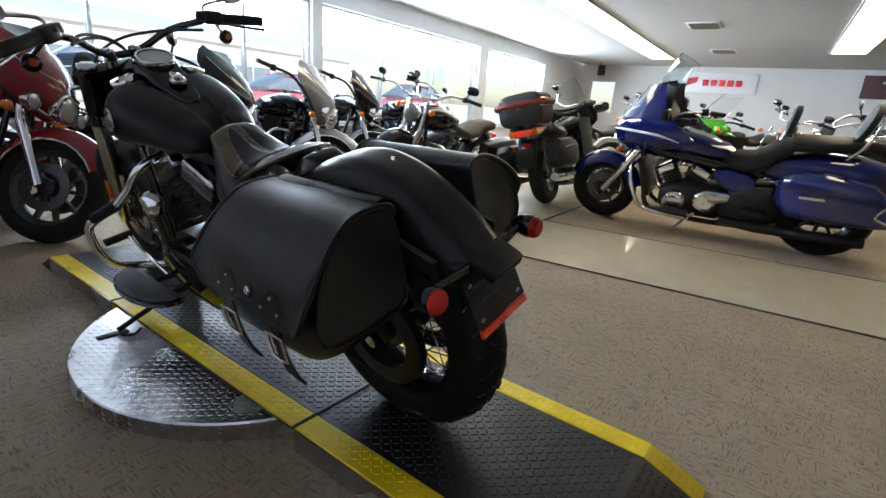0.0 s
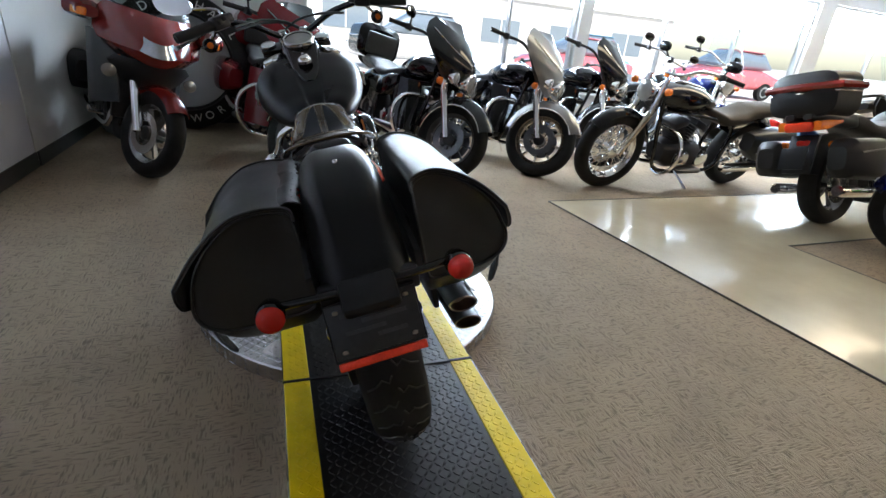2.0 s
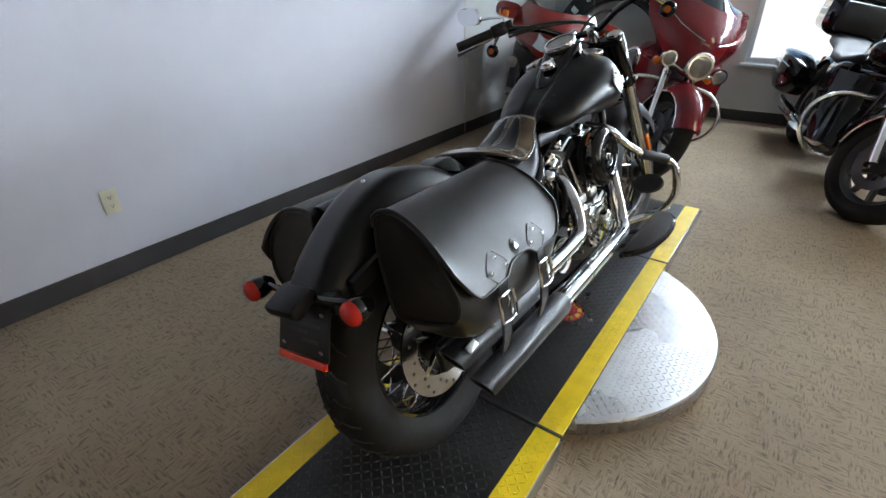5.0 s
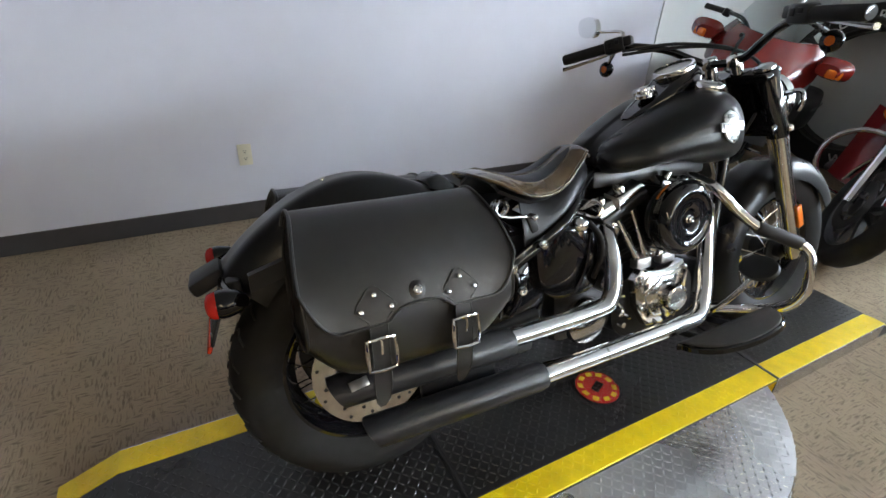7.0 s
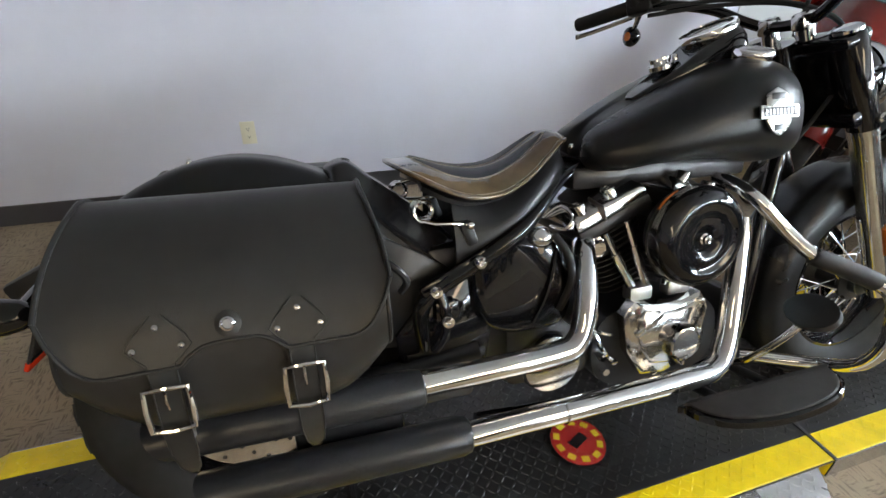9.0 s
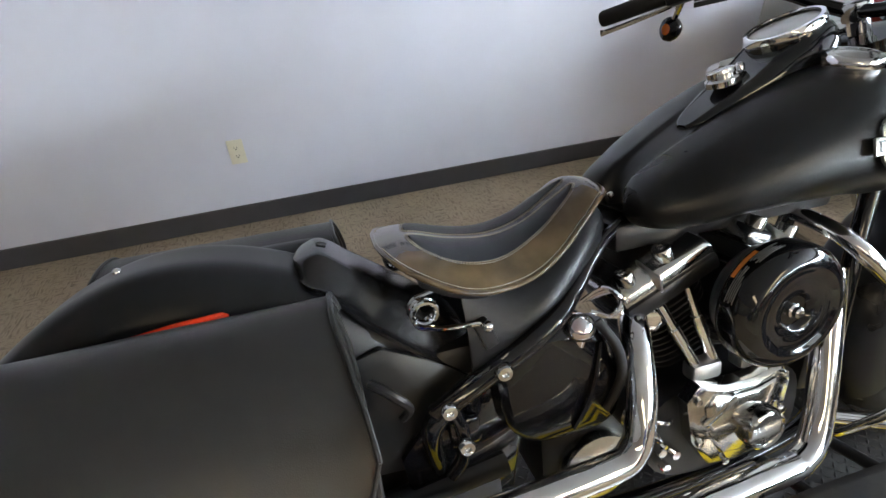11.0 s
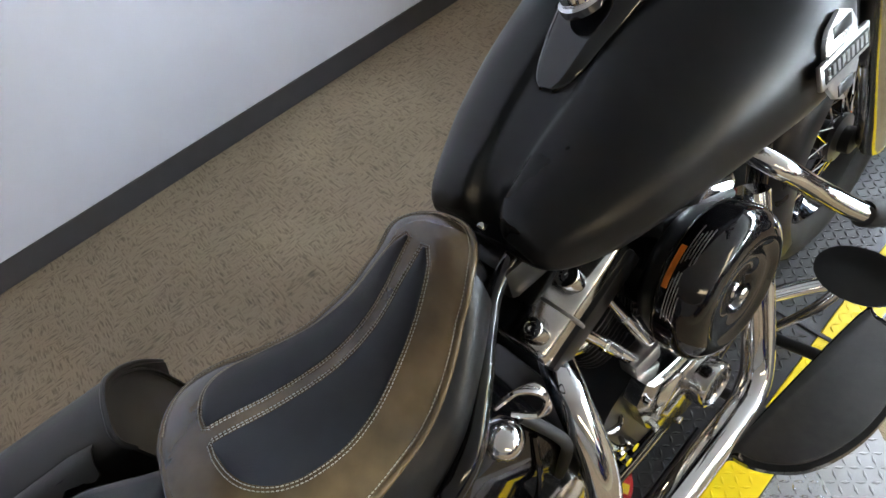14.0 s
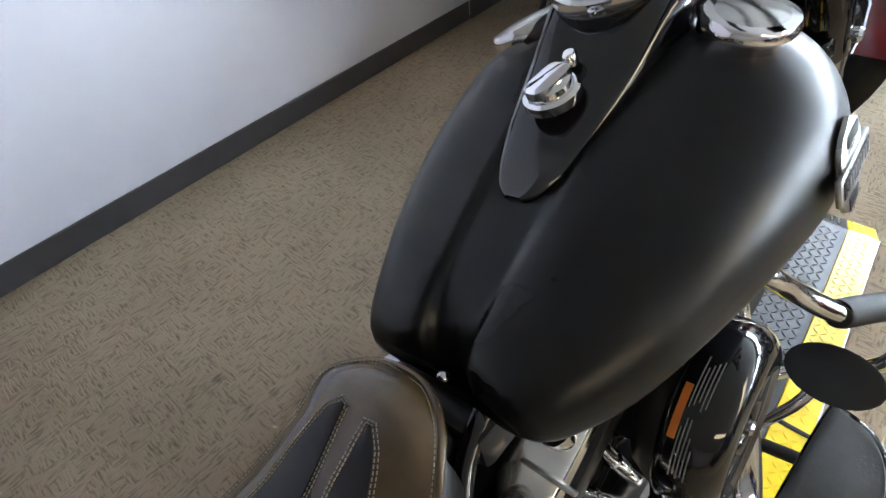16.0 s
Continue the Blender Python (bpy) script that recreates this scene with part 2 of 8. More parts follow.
# ---- the room ----
def carpet_material():
    """Short loop pile in two crossing directions, taupe with darker strokes."""
    m = material("loop carpet", (0.3, 0.229, 0.152), 0.95, vary=0.16, scale=3.0)
    n, l = m.node_tree.nodes, m.node_tree.links
    b = n["Principled BSDF"]
    co = n["Texture Coordinate"]
    strokes = []
    for sx, sy in ((30, 165), (165, 30)):
        mp = n.new("ShaderNodeMapping")
        mp.inputs["Scale"].default_value = (sx, sy, 60)
        l.new(co.outputs["Object"], mp.inputs["Vector"])
        t = n.new("ShaderNodeTexNoise")
        t.inputs["Scale"].default_value, t.inputs["Detail"].default_value = 1.0, 2.5
        l.new(mp.outputs["Vector"], t.inputs["Vector"])
        strokes.append(t)
    pick = n.new("ShaderNodeTexNoise")
    pick.inputs["Scale"].default_value, pick.inputs["Detail"].default_value = 17, 2
    l.new(co.outputs["Object"], pick.inputs["Vector"])
    step = n.new("ShaderNodeMapRange")
    step.inputs["From Min"].default_value, step.inputs["From Max"].default_value = 0.46, 0.54
    l.new(pick.outputs["Fac"], step.inputs["Value"])
    mix = n.new("ShaderNodeMix")
    l.new(step.outputs["Result"], mix.inputs["Factor"])
    l.new(strokes[0].outputs["Fac"], mix.inputs["A"])
    l.new(strokes[1].outputs["Fac"], mix.inputs["B"])
    dark = n.new("ShaderNodeMapRange")
    dark.inputs["From Min"].default_value, dark.inputs["From Max"].default_value = 0.3, 0.5
    dark.inputs["To Min"].default_value, dark.inputs["To Max"].default_value = 0.5, 1.05
    l.new(mix.outputs["Result"], dark.inputs["Value"])
    old = b.inputs["Base Color"].links[0].from_socket
    sc = n.new("ShaderNodeVectorMath")
    sc.operation = "SCALE"
    l.new(old, sc.inputs[0])
    l.new(dark.outputs["Result"], sc.inputs["Scale"])
    l.new(sc.outputs["Vector"], b.inputs["Base Color"])
    bp = n.new("ShaderNodeBump")
    bp.inputs["Strength"].default_value, bp.inputs["Distance"].default_value = 0.8, 0.005
    l.new(mix.outputs["Result"], bp.inputs["Height"])
    l.new(bp.outputs["Normal"], b.inputs["Normal"])
    return m


carpet = carpet_material()
wall_paint = material("pale lavender wall paint", (0.65, 0.65, 0.725), 0.55, vary=0.03, scale=6, bump=0.05, bump_scale=180)
white_paint = material("off-white wall paint", (0.62, 0.62, 0.61), 0.55, vary=0.03, scale=6, bump=0.05, bump_scale=180)
# dark tone chosen for the unseen back wall, so it bounces less light
fill_cut_dark = material("dark surface to cut fill light", (0.16, 0.145, 0.13), 0.6, vary=0.05, scale=6, bump=0.05, bump_scale=180)
ceiling_paint = material("ceiling board", (0.5, 0.5, 0.49), 0.8, vary=0.04, scale=12, bump=0.1, bump_scale=90)
base_vinyl = material("dark grey cove base", (0.055, 0.052, 0.055), 0.45, vary=0.12, scale=14)
vinyl_tile = material("polished cream floor tile", (0.52, 0.455, 0.325), 0.17, vary=0.1, scale=5, coat=0.2)
edge_strip = material("dark carpet edging", (0.11, 0.1, 0.085), 0.5, vary=0.15)
alu_frame = material("painted window frame", (0.7, 0.72, 0.74), 0.4, vary=0.05)
lamp_diffuser = material("lamp diffuser", (1.0, 0.84, 0.6), 0.5, vary=0.02, emit=5.0)
outlet_ivory = material("ivory plastic", (0.7, 0.66, 0.52), 0.35, vary=0.04)
slot_dark = material("dark slot", (0.03, 0.028, 0.025), 0.6)
sign_white = material("white sign panel", (0.75, 0.76, 0.78), 0.4, vary=0.05)
sign_red = material("red sign colour", (0.55, 0.02, 0.03), 0.4, vary=0.05)
letter_grey = material("slate wall lettering", (0.1, 0.13, 0.18), 0.5, vary=0.1)

FLOOR = -0.022
CEIL, SILL, HEAD = 2.42, 0.51, 2.12
WALL_X = -1.72


def structure(name, shape, mat, label, m=None, angle=0):
    return solo(name, shape, mat, label, name.split("_")[0], m=m, kind="structure", angle=angle)


floor = structure("floor", Shape().box((6.4, -0.6, FLOOR - 0.06), (16.6, 11.2, 0.12)), carpet, "taupe loop-pile carpet floor of the showroom")
structure("wall_west", Shape().box((WALL_X - 0.1, -1.8, CEIL / 2), (0.2, 9.1, CEIL)), wall_paint, "pale lavender painted plaster wall")
structure("wall_west_end", Shape().box((WALL_X - 0.092, 3.74, CEIL / 2), (0.2, 1.98, CEIL)), white_paint, "off-white painted end of the side wall")
# unseen wall added to close the room and hold back fill light
structure("wall_south", Shape().box((6.4, -6.1, CEIL / 2), (16.6, 0.2, CEIL)), fill_cut_dark, "unseen closing back wall, kept dark to cut fill light")
FAR = 14.6
# far wall with one window
far_wall = Shape()
far_wall.box((FAR + 0.1, -0.95, CEIL / 2), (0.2, 10.1, CEIL))
far_wall.box((FAR + 0.1, 4.5, 0.5), (0.2, 0.8, 1.0)).box((FAR + 0.1, 4.5, 2.2), (0.2, 0.8, 0.44)).box((FAR + 0.1, 5.15, CEIL / 2), (0.2, 0.5, CEIL))
structure("wall_east", far_wall, white_paint, "white painted far wall with a small window")
structure("baseboard_west", Shape().box((WALL_X + 0.006, -1.8, 0.029), (0.012, 9.1, 0.102), bevel=0.003).box((WALL_X + 0.012, 3.74, 0.029), (0.012, 1.96, 0.102), bevel=0.003), base_vinyl, "dark grey vinyl cove base along the wall")

# window wall, turned a little to the side wall
WW = pose(-1.675, 4.53, 0, 0, 0, 2.4)
posts = [(1.9, 5.4), (5.58, 9.92), (10.28, 13.35)]
ww = Shape()
LONG = 16.6
ww.box((LONG / 2 - 0.1, 0.1, SILL / 2), (LONG, 0.2, SILL))
ww.box((LONG / 2 - 0.1, 0.1, (HEAD + CEIL + 0.1) / 2), (LONG, 0.2, CEIL + 0.1 - HEAD))
edges = [-0.2] + [e for p in posts for e in p] + [LONG]
for a, b in zip(edges[0::2], edges[1::2]):
    ww.box(((a + b) / 2, 0.1, (SILL + HEAD) / 2), (b - a, 0.2, HEAD - SILL))
structure("wall_north", ww, white_paint, "white painted window wall above and below the panes", m=WW)
structure("baseboard_north", Shape().box((LONG / 2, -0.006, 0.029), (LONG - 0.2, 0.012, 0.102), bevel=0.003), base_vinyl, "dark grey vinyl cove base under the windows", m=WW)
pane_glass = glassy("window glass", (0.97, 0.99, 1.0), 0.0, 1.0)
for i, (a, b) in enumerate(posts):
    win = thing("window_%d" % (i + 1), WW @ pose(a, 0.1, SILL), "wide shopfront window in a pale metal frame", "window", kind="structure")
    w, h = b - a, HEAD - SILL
    fr = Shape().box((w / 2, 0, 0.02), (w, 0.08, 0.04), bevel=0.004).box((w / 2, 0, h - 0.02), (w, 0.08, 0.04), bevel=0.004)
    fr.box((0.02, 0, h / 2), (0.04, 0.08, h - 0.08), bevel=0.004).box((w - 0.02, 0, h / 2), (0.04, 0.08, h - 0.08), bevel=0.004)
    part("window_frame", fr, alu_frame, win, angle=30)
    cuts = {0: [0, 0.86, 2.5, w], 1: [0, 1.33, 2.78, w], 2: [0, 1.5, w]}[i]
    for c in cuts[1:-1]:
        part("mullion", Shape().box((c, 0, h / 2), (0.035, 0.07, h - 0.08), bevel=0.004), alu_frame, win, angle=30)
    part("window_sill", Shape().box((w / 2, -0.12, -0.012), (w + 0.06, 0.1, 0.024), bevel=0.005), alu_frame, win, angle=30)
    for c0, c1 in zip(cuts, cuts[1:]):
        p = part("pane", Shape().box(((c0 + c1) / 2, 0.0, h / 2), (c1 - c0 - 0.04, 0.006, h - 0.08)), pane_glass, win, angle=0)
        p.visible_shadow = False
for (a, b), power in zip(posts, (106, 200, 150)):
    c = WW @ Vector(((a + b) / 2, 0.17, 1.84))
    window_light(c.x, c.y, c.z, b - a - 0.1, 0.5, power, (math.sin(radians(2.4)), -math.cos(radians(2.4)), -0.15))
win = thing("window_4", pose(FAR + 0.1, 4.5, 1.0), "small bright window in the far wall", "window", kind="structure")
part("window_frame", Shape().box((0, -0.38, 0.49), (0.06, 0.04, 0.98)).box((0, 0.38, 0.49), (0.06, 0.04, 0.98)).box((0, 0, 0.02), (0.06, 0.72, 0.04)).box((0, 0, 0.96), (0.06, 0.72, 0.04)), alu_frame, win, angle=0)

structure("ceiling", Shape().box((6.4, -0.6, CEIL + 0.06), (16.8, 11.4, 0.12)), ceiling_paint, "pale painted ceiling")

# ceiling lamps: long recessed strips
RUN = 2.4


def strip_lamp(x0, x1, y, w=0.56):
    m = pose(x0, y, CEIL, 0, 0, RUN)
    lamp = thing("ceiling_light", m, "long recessed fluorescent strip light with a prismatic cover", "ceiling light", group="strip lights")
    n = int((x1 - x0) / 1.22)
    for k in range(n):
        part("diffuser", Shape().box((0.61 + k * 1.22, 0, -0.012), (1.19, w - 0.04, 0.016), bevel=0.003), lamp_diffuser, lamp, angle=0)
    fr = Shape()
    for s in (-1, 1):
        fr.box((n * 0.61, s * w / 2, -0.012), (n * 1.22 + 0.04, 0.03, 0.024), bevel=0.004)
    for k in range(n + 1):
        fr.box((k * 1.22, 0, -0.01), (0.03, w - 0.03, 0.02), bevel=0.003)
    part("frame", fr, white_paint, lamp, "white metal frame", angle=30)


strip_lamp(3.0, 13.2, 2.0)
strip_lamp(3.0, 12.0, -1.55)
for x, y in ((8.1, 0.75), (11.2, 0.86)):
    vent = thing("ceiling_vent", pose(x, y, CEIL, 0, 0, RUN), "square metal air vent in the ceiling", "air vent", group="ceiling vents")
    part("frame", Shape().box((0, 0, -0.01), (0.5, 0.5, 0.02), bevel=0.005), alu_frame, vent)
    for k in range(6):
        part("slat", Shape().box((-0.18 + k * 0.072, 0, -0.026), (0.05, 0.4, 0.008), pose(0, 0, 0, 0, 25, 0)), edge_strip, vent)

# smooth floor path between the carpets, an L in plan
corner, inner = (1.835, 1.81), (3.15, 0.81)
near_end, near_inner, far_end, far_inner = (2.63, -5.2), (3.99, -5.2), (9.5, 2.04), (9.5, 1.0)
structure("floor_path", Shape().slab([near_end, near_inner, inner, far_inner, far_end, corner], 0.006, 0.0, Matrix.Translation((0, 0, FLOOR))), vinyl_tile, "cream polished vinyl path between the carpets")
for k, (p, q) in enumerate(((corner, near_end), (corner, far_end), (inner, near_inner), (inner, far_inner))):
    dx, dy = q[0] - p[0], q[1] - p[1]
    structure("trim_%d" % (k + 1), Shape().box((math.hypot(dx, dy) / 2, 0, 0.004), (math.hypot(dx, dy) + 0.008, 0.007, 0.012), bevel=0.002), edge_strip, "dark metal edge strip where carpet meets vinyl", m=Matrix.Translation((p[0], p[1], FLOOR)) @ pose(0, 0, 0, 0, 0, math.degrees(math.atan2(dy, dx))), angle=30)

# socket
box = thing("wall_outlet", pose(WALL_X, -0.215, 0.354), "ivory double electric outlet on the wall", "outlet")
part("cover_plate", Shape().box((0.003, 0, 0), (0.006, 0.07, 0.115), bevel=0.002), outlet_ivory, box)
for s in (-1, 1):
    r = part("receptacle", Shape().slab([(0.017 * math.cos(a * math.tau / 16), max(min(0.016 * math.sin(a * math.tau / 16), 0.0125), -0.0125)) for a in range(16)], 0.002, m=pose(0.006, 0, s * 0.0195, 90, 0, 90)), outlet_ivory, box)
    part("slots", Shape().box((0.0085, -0.006, s * 0.0195 + 0.003), (0.001, 0.0025, 0.008)).box((0.0085, 0.006, s * 0.0195 + 0.003), (0.001, 0.0025, 0.008)).box((0.0085, 0, s * 0.0195 - 0.006), (0.001, 0.005, 0.005)), slot_dark, r)

# wall lettering: a number, as plain bars
sign = thing("wall_lettering", pose(WALL_X + 0.002, 0.0, 1.19), "slate blue painted number row high on the wall, as bars", "lettering")
y = 0.10
for k, wdt in enumerate((0.04, 0.04, 0.09, 0, 0.09, 0.09, 0.09, 0, 0.085, 0.085, 0.085, 0.085)):
    if wdt:
        part("bar", Shape().box((0.0, y + wdt / 2, 0.09), (0.003, wdt, 0.18), bevel=0.001), letter_grey, sign)
    y += (wdt + 0.03) if wdt else 0.05

# far wall signs
for name, y0, y1, z0, z1, mat, lab in (("wall_sign", 0.42, 2.25, 1.75, 2.27, sign_white, "white brand sign panel with a red mark on the far wall"), ("banner", -3.2, -1.7, 1.78, 2.3, None, "dark red brown banner on the far wall")):
    s = thing(name, pose(FAR - 0.02, (y0 + y1) / 2, (z0 + z1) / 2), lab, "sign")
    part("panel", Shape().box((0, 0, 0), (0.05, y1 - y0, z1 - z0), bevel=0.008), mat or material("dark banner", (0.07, 0.025, 0.03), 0.6), s)
    if mat:
        for k in range(5):
            part("mark", Shape().box((-0.03, 0.3 - k * 0.2, 0.0), (0.012, 0.15, 0.16), bevel=0.004), sign_red, s)
        part("emblem", Shape().slab([(0, -0.1), (0.28, 0.0), (0.3, 0.14), (0.05, 0.12)], 0.012, m=pose(-0.025, 0.8, 0.0, 90, 0, -90)), sign_red, s)
    else:
        for k in range(2):
            part("mark", Shape().box((-0.03, 0, 0.1 - k * 0.18), (0.012, 0.8 - 0.2 * k, 0.05)), sign_white, s)

# ---- display stand: turntable disc with a ramped track ----
tread = material("worn aluminium tread plate", (0.64, 0.64, 0.66), 0.27, metal=1.0, vary=0.16, scale=18, bump=0.06, bump_scale=120, wear=0.25)
track_black = material("black painted tread plate", (0.017, 0.0168, 0.0175), 0.38, vary=0.25, scale=25, bump=0.08, wear=0.15)
safety_yellow = material("safety yellow paint", (0.88, 0.63, 0.006), 0.36, vary=0.14, scale=22, bump=0.06, wear=0.1)


def lug(shape, x, y, z, turn, size=0.0215, w=0.0068, h=0.0018):
    c, s = math.cos(turn), math.sin(turn)
    P = lambda a, b, k: (x + a * c - b * s, y + a * s + b * c, z + k)
    e = size / 2
    shape.add([P(-e, 0, 0), P(0, -w / 2, 0), P(e, 0, 0), P(0, w / 2, 0), P(-e * 0.5, 0, h), P(0, -w * 0.25, h), P(e * 0.5, 0, h), P(0, w * 0.25, h)],
              [(0, 1, 5, 4), (1, 2, 6, 5), (2, 3, 7, 6), (3, 0, 4, 7), (4, 5, 6, 7)])


DX, DY, DR = 0.138, 0.616, 0.622
disc = thing("turntable", pose(DX, DY, 0), "round aluminium tread-plate turntable disc on the carpet", "turntable")
part("disc_plate", Shape().lathe([(DR - 0.03, FLOOR), (DR - 0.006, FLOOR), (DR, FLOOR + 0.006), (DR, 0.034), (DR - 0.004, 0.04), (0.01, 0.04)], axis="z", sides=96), tread, disc, angle=30)
lugs = Shape()
pitch = 0.0196
for i in range(-31, 32):
    for j in range(-31, 32):
        x, y = i * pitch, j * pitch
        if x * x + y * y < (DR - 0.02) ** 2 and abs(x) > 0.29:
            lug(lugs, x, y, 0.04, radians(45 if (i + j) % 2 else -45))
for k in range(150):
    a = k * math.tau / 150
    for zz in (-0.008, 0.01, 0.027):
        lugs.box((DR * math.cos(a), DR * math.sin(a), zz + (0.004 if k % 2 else -0.002)), (0.003, 0.014, 0.004), pose(0, 0, 0, 35 if k % 2 else -35, 0, math.degrees(a)))
tagged(part("tread_pattern", lugs, tread, disc, angle=0), kind="stuff")
part("lock_tab", Shape().box((-0.2, -0.6, 0.02), (0.03, 0.03, 0.03), bevel=0.004), cast, disc)

TX0, TX1 = -0.178, 0.45
mid, half = (TX0 + TX1) / 2, (TX1 - TX0) / 2
BAND = 0.078
track = thing("ramp_track", pose(mid, 0, 0), "black tread-plate ramp track with yellow edge bands", "ramp")
spans = [(-0.95, -0.795), (-0.795, -0.004), (0.004, 1.2), (1.208, 1.95), (1.95, 2.08)]
HT = [(-0.95, -0.012), (-0.795, 0.05), (1.95, 0.05), (2.08, -0.012)]


def track_span(a, b):
    za, zb = interp(a, HT), interp(b, HT)
    flat = abs(za - zb) < 1e-6
    low = 0.042 if 0 <= a < 1.2 else FLOOR

    def plate(x0, x1, lift):
        rings = []
        for y, z in ((a, za), (b, zb)):
            rings.append([(x0, y, low), (x1, y, low), (x1, y, z + lift - 0.002), (x1 - 0.002, y, z + lift), (x0 + 0.002, y, z + lift), (x0, y, z + lift - 0.002)])
        return Shape().rings(rings)
    base = part("deck_plate", plate(-half + BAND, half - BAND, 0.0), track_black, track, angle=30)
    for s in (-1, 1):
        x0, x1 = sorted((s * half, s * (half - BAND)))
        part("edge_band", plate(x0, x1, 0.001), safety_yellow, track, "yellow painted edge band", angle=30)
        sk = [[(s * half, y, low), (s * (half + 0.003), y, low), (s * (half + 0.003), y, z - 0.004), (s * half, y, z - 0.004)] for y, z in ((a, za), (b, zb))]
        part("side_skirt", Shape().rings(sk if s > 0 else [r[::-1] for r in sk]), track_black, track, "black side skirt", angle=0)
    ll, ly = Shape(), Shape()
    p = 0.0196
    for i in range(-16, 17):
        for j in range(int(math.ceil((a + 0.012) / p)), int((b - 0.012) / p) + 1):
            x, y = i * p * 0.98, j * p
            if abs(x) > half - 0.012 or abs(abs(x) - (half - BAND)) < 0.006:
                continue
            band = abs(x) > half - BAND
            lug(ly if band else ll, x, y, interp(y, HT) + (0.001 if band else 0), radians(45 if (i + j) % 2 else -45), h=0.0013 if band else 0.0019)
    tagged(part("tread_pattern", ll, track_black, base, angle=0), kind="stuff")
    tagged(part("band_relief", ly, safety_yellow, base, angle=0), kind="stuff")


for a, b in spans:
    track_span(a, b)
for s in (-1, 1):
    for a, b in ((-0.795, -0.004), (1.208, 1.95)):
        part("side_plate", Shape().box((s * (half + 0.002), (a + b) / 2, 0.013), (0.004, b - a, 0.068)), tread, track, "bare metal side plate")

# ---- the displayed motorcycle; its own frame: y forward from the rear axle, x to its right, z up along its lean ----
BIKE = pose(0.143, -0.17, 0.05, 0, -14.2, -1.8)
bike = thing("motorcycle", BIKE, "matte black cruiser motorcycle with leather saddlebags leaning on its stand", "motorcycle")
AX = 1.625  # front axle
RZ = 0.320
FLIP = Matrix.Diagonal((-1, 1, 1, 1))


def wheel(name, parent, y, z, R, wide, rim_r, spokes=40):
    """Tyre with tread grooves, rim, wire spokes and hub under one wheel part."""
    hub = part(name, Shape().lathe([(0.018, -0.085), (0.03, -0.08), (0.03, -0.06), (0.055, -0.055), (0.055, -0.045), (0.034, -0.03), (0.034, 0.03), (0.055, 0.045), (0.055, 0.055), (0.03, 0.06), (0.03, 0.08), (0.018, 0.085)], (0, y, z), "x", 20), black_satin, parent)
    w = wide / 2
    prof = [(rim_r - 0.004, -w * 0.62), (rim_r + 0.012, -w * 0.86), (rim_r + 0.05, -w), (R - 0.045, -w * 0.97), (R - 0.02, -w * 0.8), (R - 0.006, -w * 0.45), (R, 0), (R - 0.006, w * 0.45), (R - 0.02, w * 0.8), (R - 0.045, w * 0.97), (rim_r + 0.05, w), (rim_r + 0.012, w * 0.86), (rim_r - 0.004, w * 0.62)]
    part("tyre", Shape().lathe(prof, (0, y, z), "x", 64, loop=True), rubber, hub, "black road tyre")
    part("rim", Shape().lathe([(rim_r + 0.006, -w * 0.7), (rim_r + 0.006, -w * 0.6), (rim_r - 0.008, -w * 0.5), (rim_r - 0.022, -w * 0.2), (rim_r - 0.022, w * 0.2), (rim_r - 0.008, w * 0.5), (rim_r + 0.006, w * 0.6), (rim_r + 0.006, w * 0.7), (rim_r - 0.006, w * 0.72), (rim_r - 0.032, w * 0.2), (rim_r - 0.032, -w * 0.2), (rim_r - 0.006, -w * 0.72)], (0, y, z), "x", 64, loop=True), black_gloss, hub, "gloss black rim")
    for k in range(spokes):
        a = k * math.tau / spokes
        s = 1 if k % 2 else -1
        b = a + (0.55 if (k // 2) % 2 else -0.55)
        part("spoke", Shape().tube([(s * 0.05, y + 0.05 * math.cos(b), z + 0.05 * math.sin(b)), (s * w * 0.12, y + (rim_r - 0.026) * math.cos(a), z + (rim_r - 0.026) * math.sin(a))], 0.0021, 5), chrome, hub)
    gr = Shape()
    for k in range(30):
        a = k * math.tau / 30
        for s in (-1, 1):
            pts = []
            for u, da in ((0.04, 0.0), (0.16, 0.05), (0.34, 0.02), (0.55, 0.07), (0.8, 0.1)):
                rr = R + 0.0008 - 0.02 * (u / 0.8) ** 2.2
                aa = a + da + (0.1 if s > 0 else 0)
                pts.append((s * w * u, y + rr * math.cos(aa), z + rr * math.sin(aa)))
            gr.tube(pts, 0.0026, 4)
    tagged(part("tread_pattern", gr, slot_dark, hub), kind="stuff")
    return hub


rear_wheel = wheel("rear_wheel", bike, 0.0, RZ, 0.320, 0.15, 0.205)
front_wheel = wheel("front_wheel", bike, AX, RZ - 0.002, 0.318, 0.13, 0.205)


def brake_disc(parent, x, y, z, r):
    d = part("brake_disc", Shape().lathe([(r * 0.62, x - 0.0025), (r, x - 0.0025), (r, x + 0.0025), (r * 0.62, x + 0.0025)], (0, y, z), "x", 40, loop=True), polished, parent, "polished steel brake disc")
    holes = Shape()
    for k in range(30):
        a = k * math.tau / 30
        rr = r * (0.72 + 0.1 * (k % 3))
        holes.lathe([(0.0045, x - 0.0032), (0.0045, x + 0.0032)], (0, y + rr * math.cos(a), z + rr * math.sin(a)), "x", 8)
    tagged(part("drilled_pattern", holes, slot_dark, parent), kind="stuff")
    car = Shape()
    for k in range(5):
        a = k * math.tau / 5
        car.box((x, y + r * 0.42 * math.cos(a), z + r * 0.42 * math.sin(a)), (0.006, r * 0.5, 0.018), pose(0, 0, 0, math.degrees(a), 0, 0), bevel=0.002)
    part("disc_carrier", car, polished, parent)


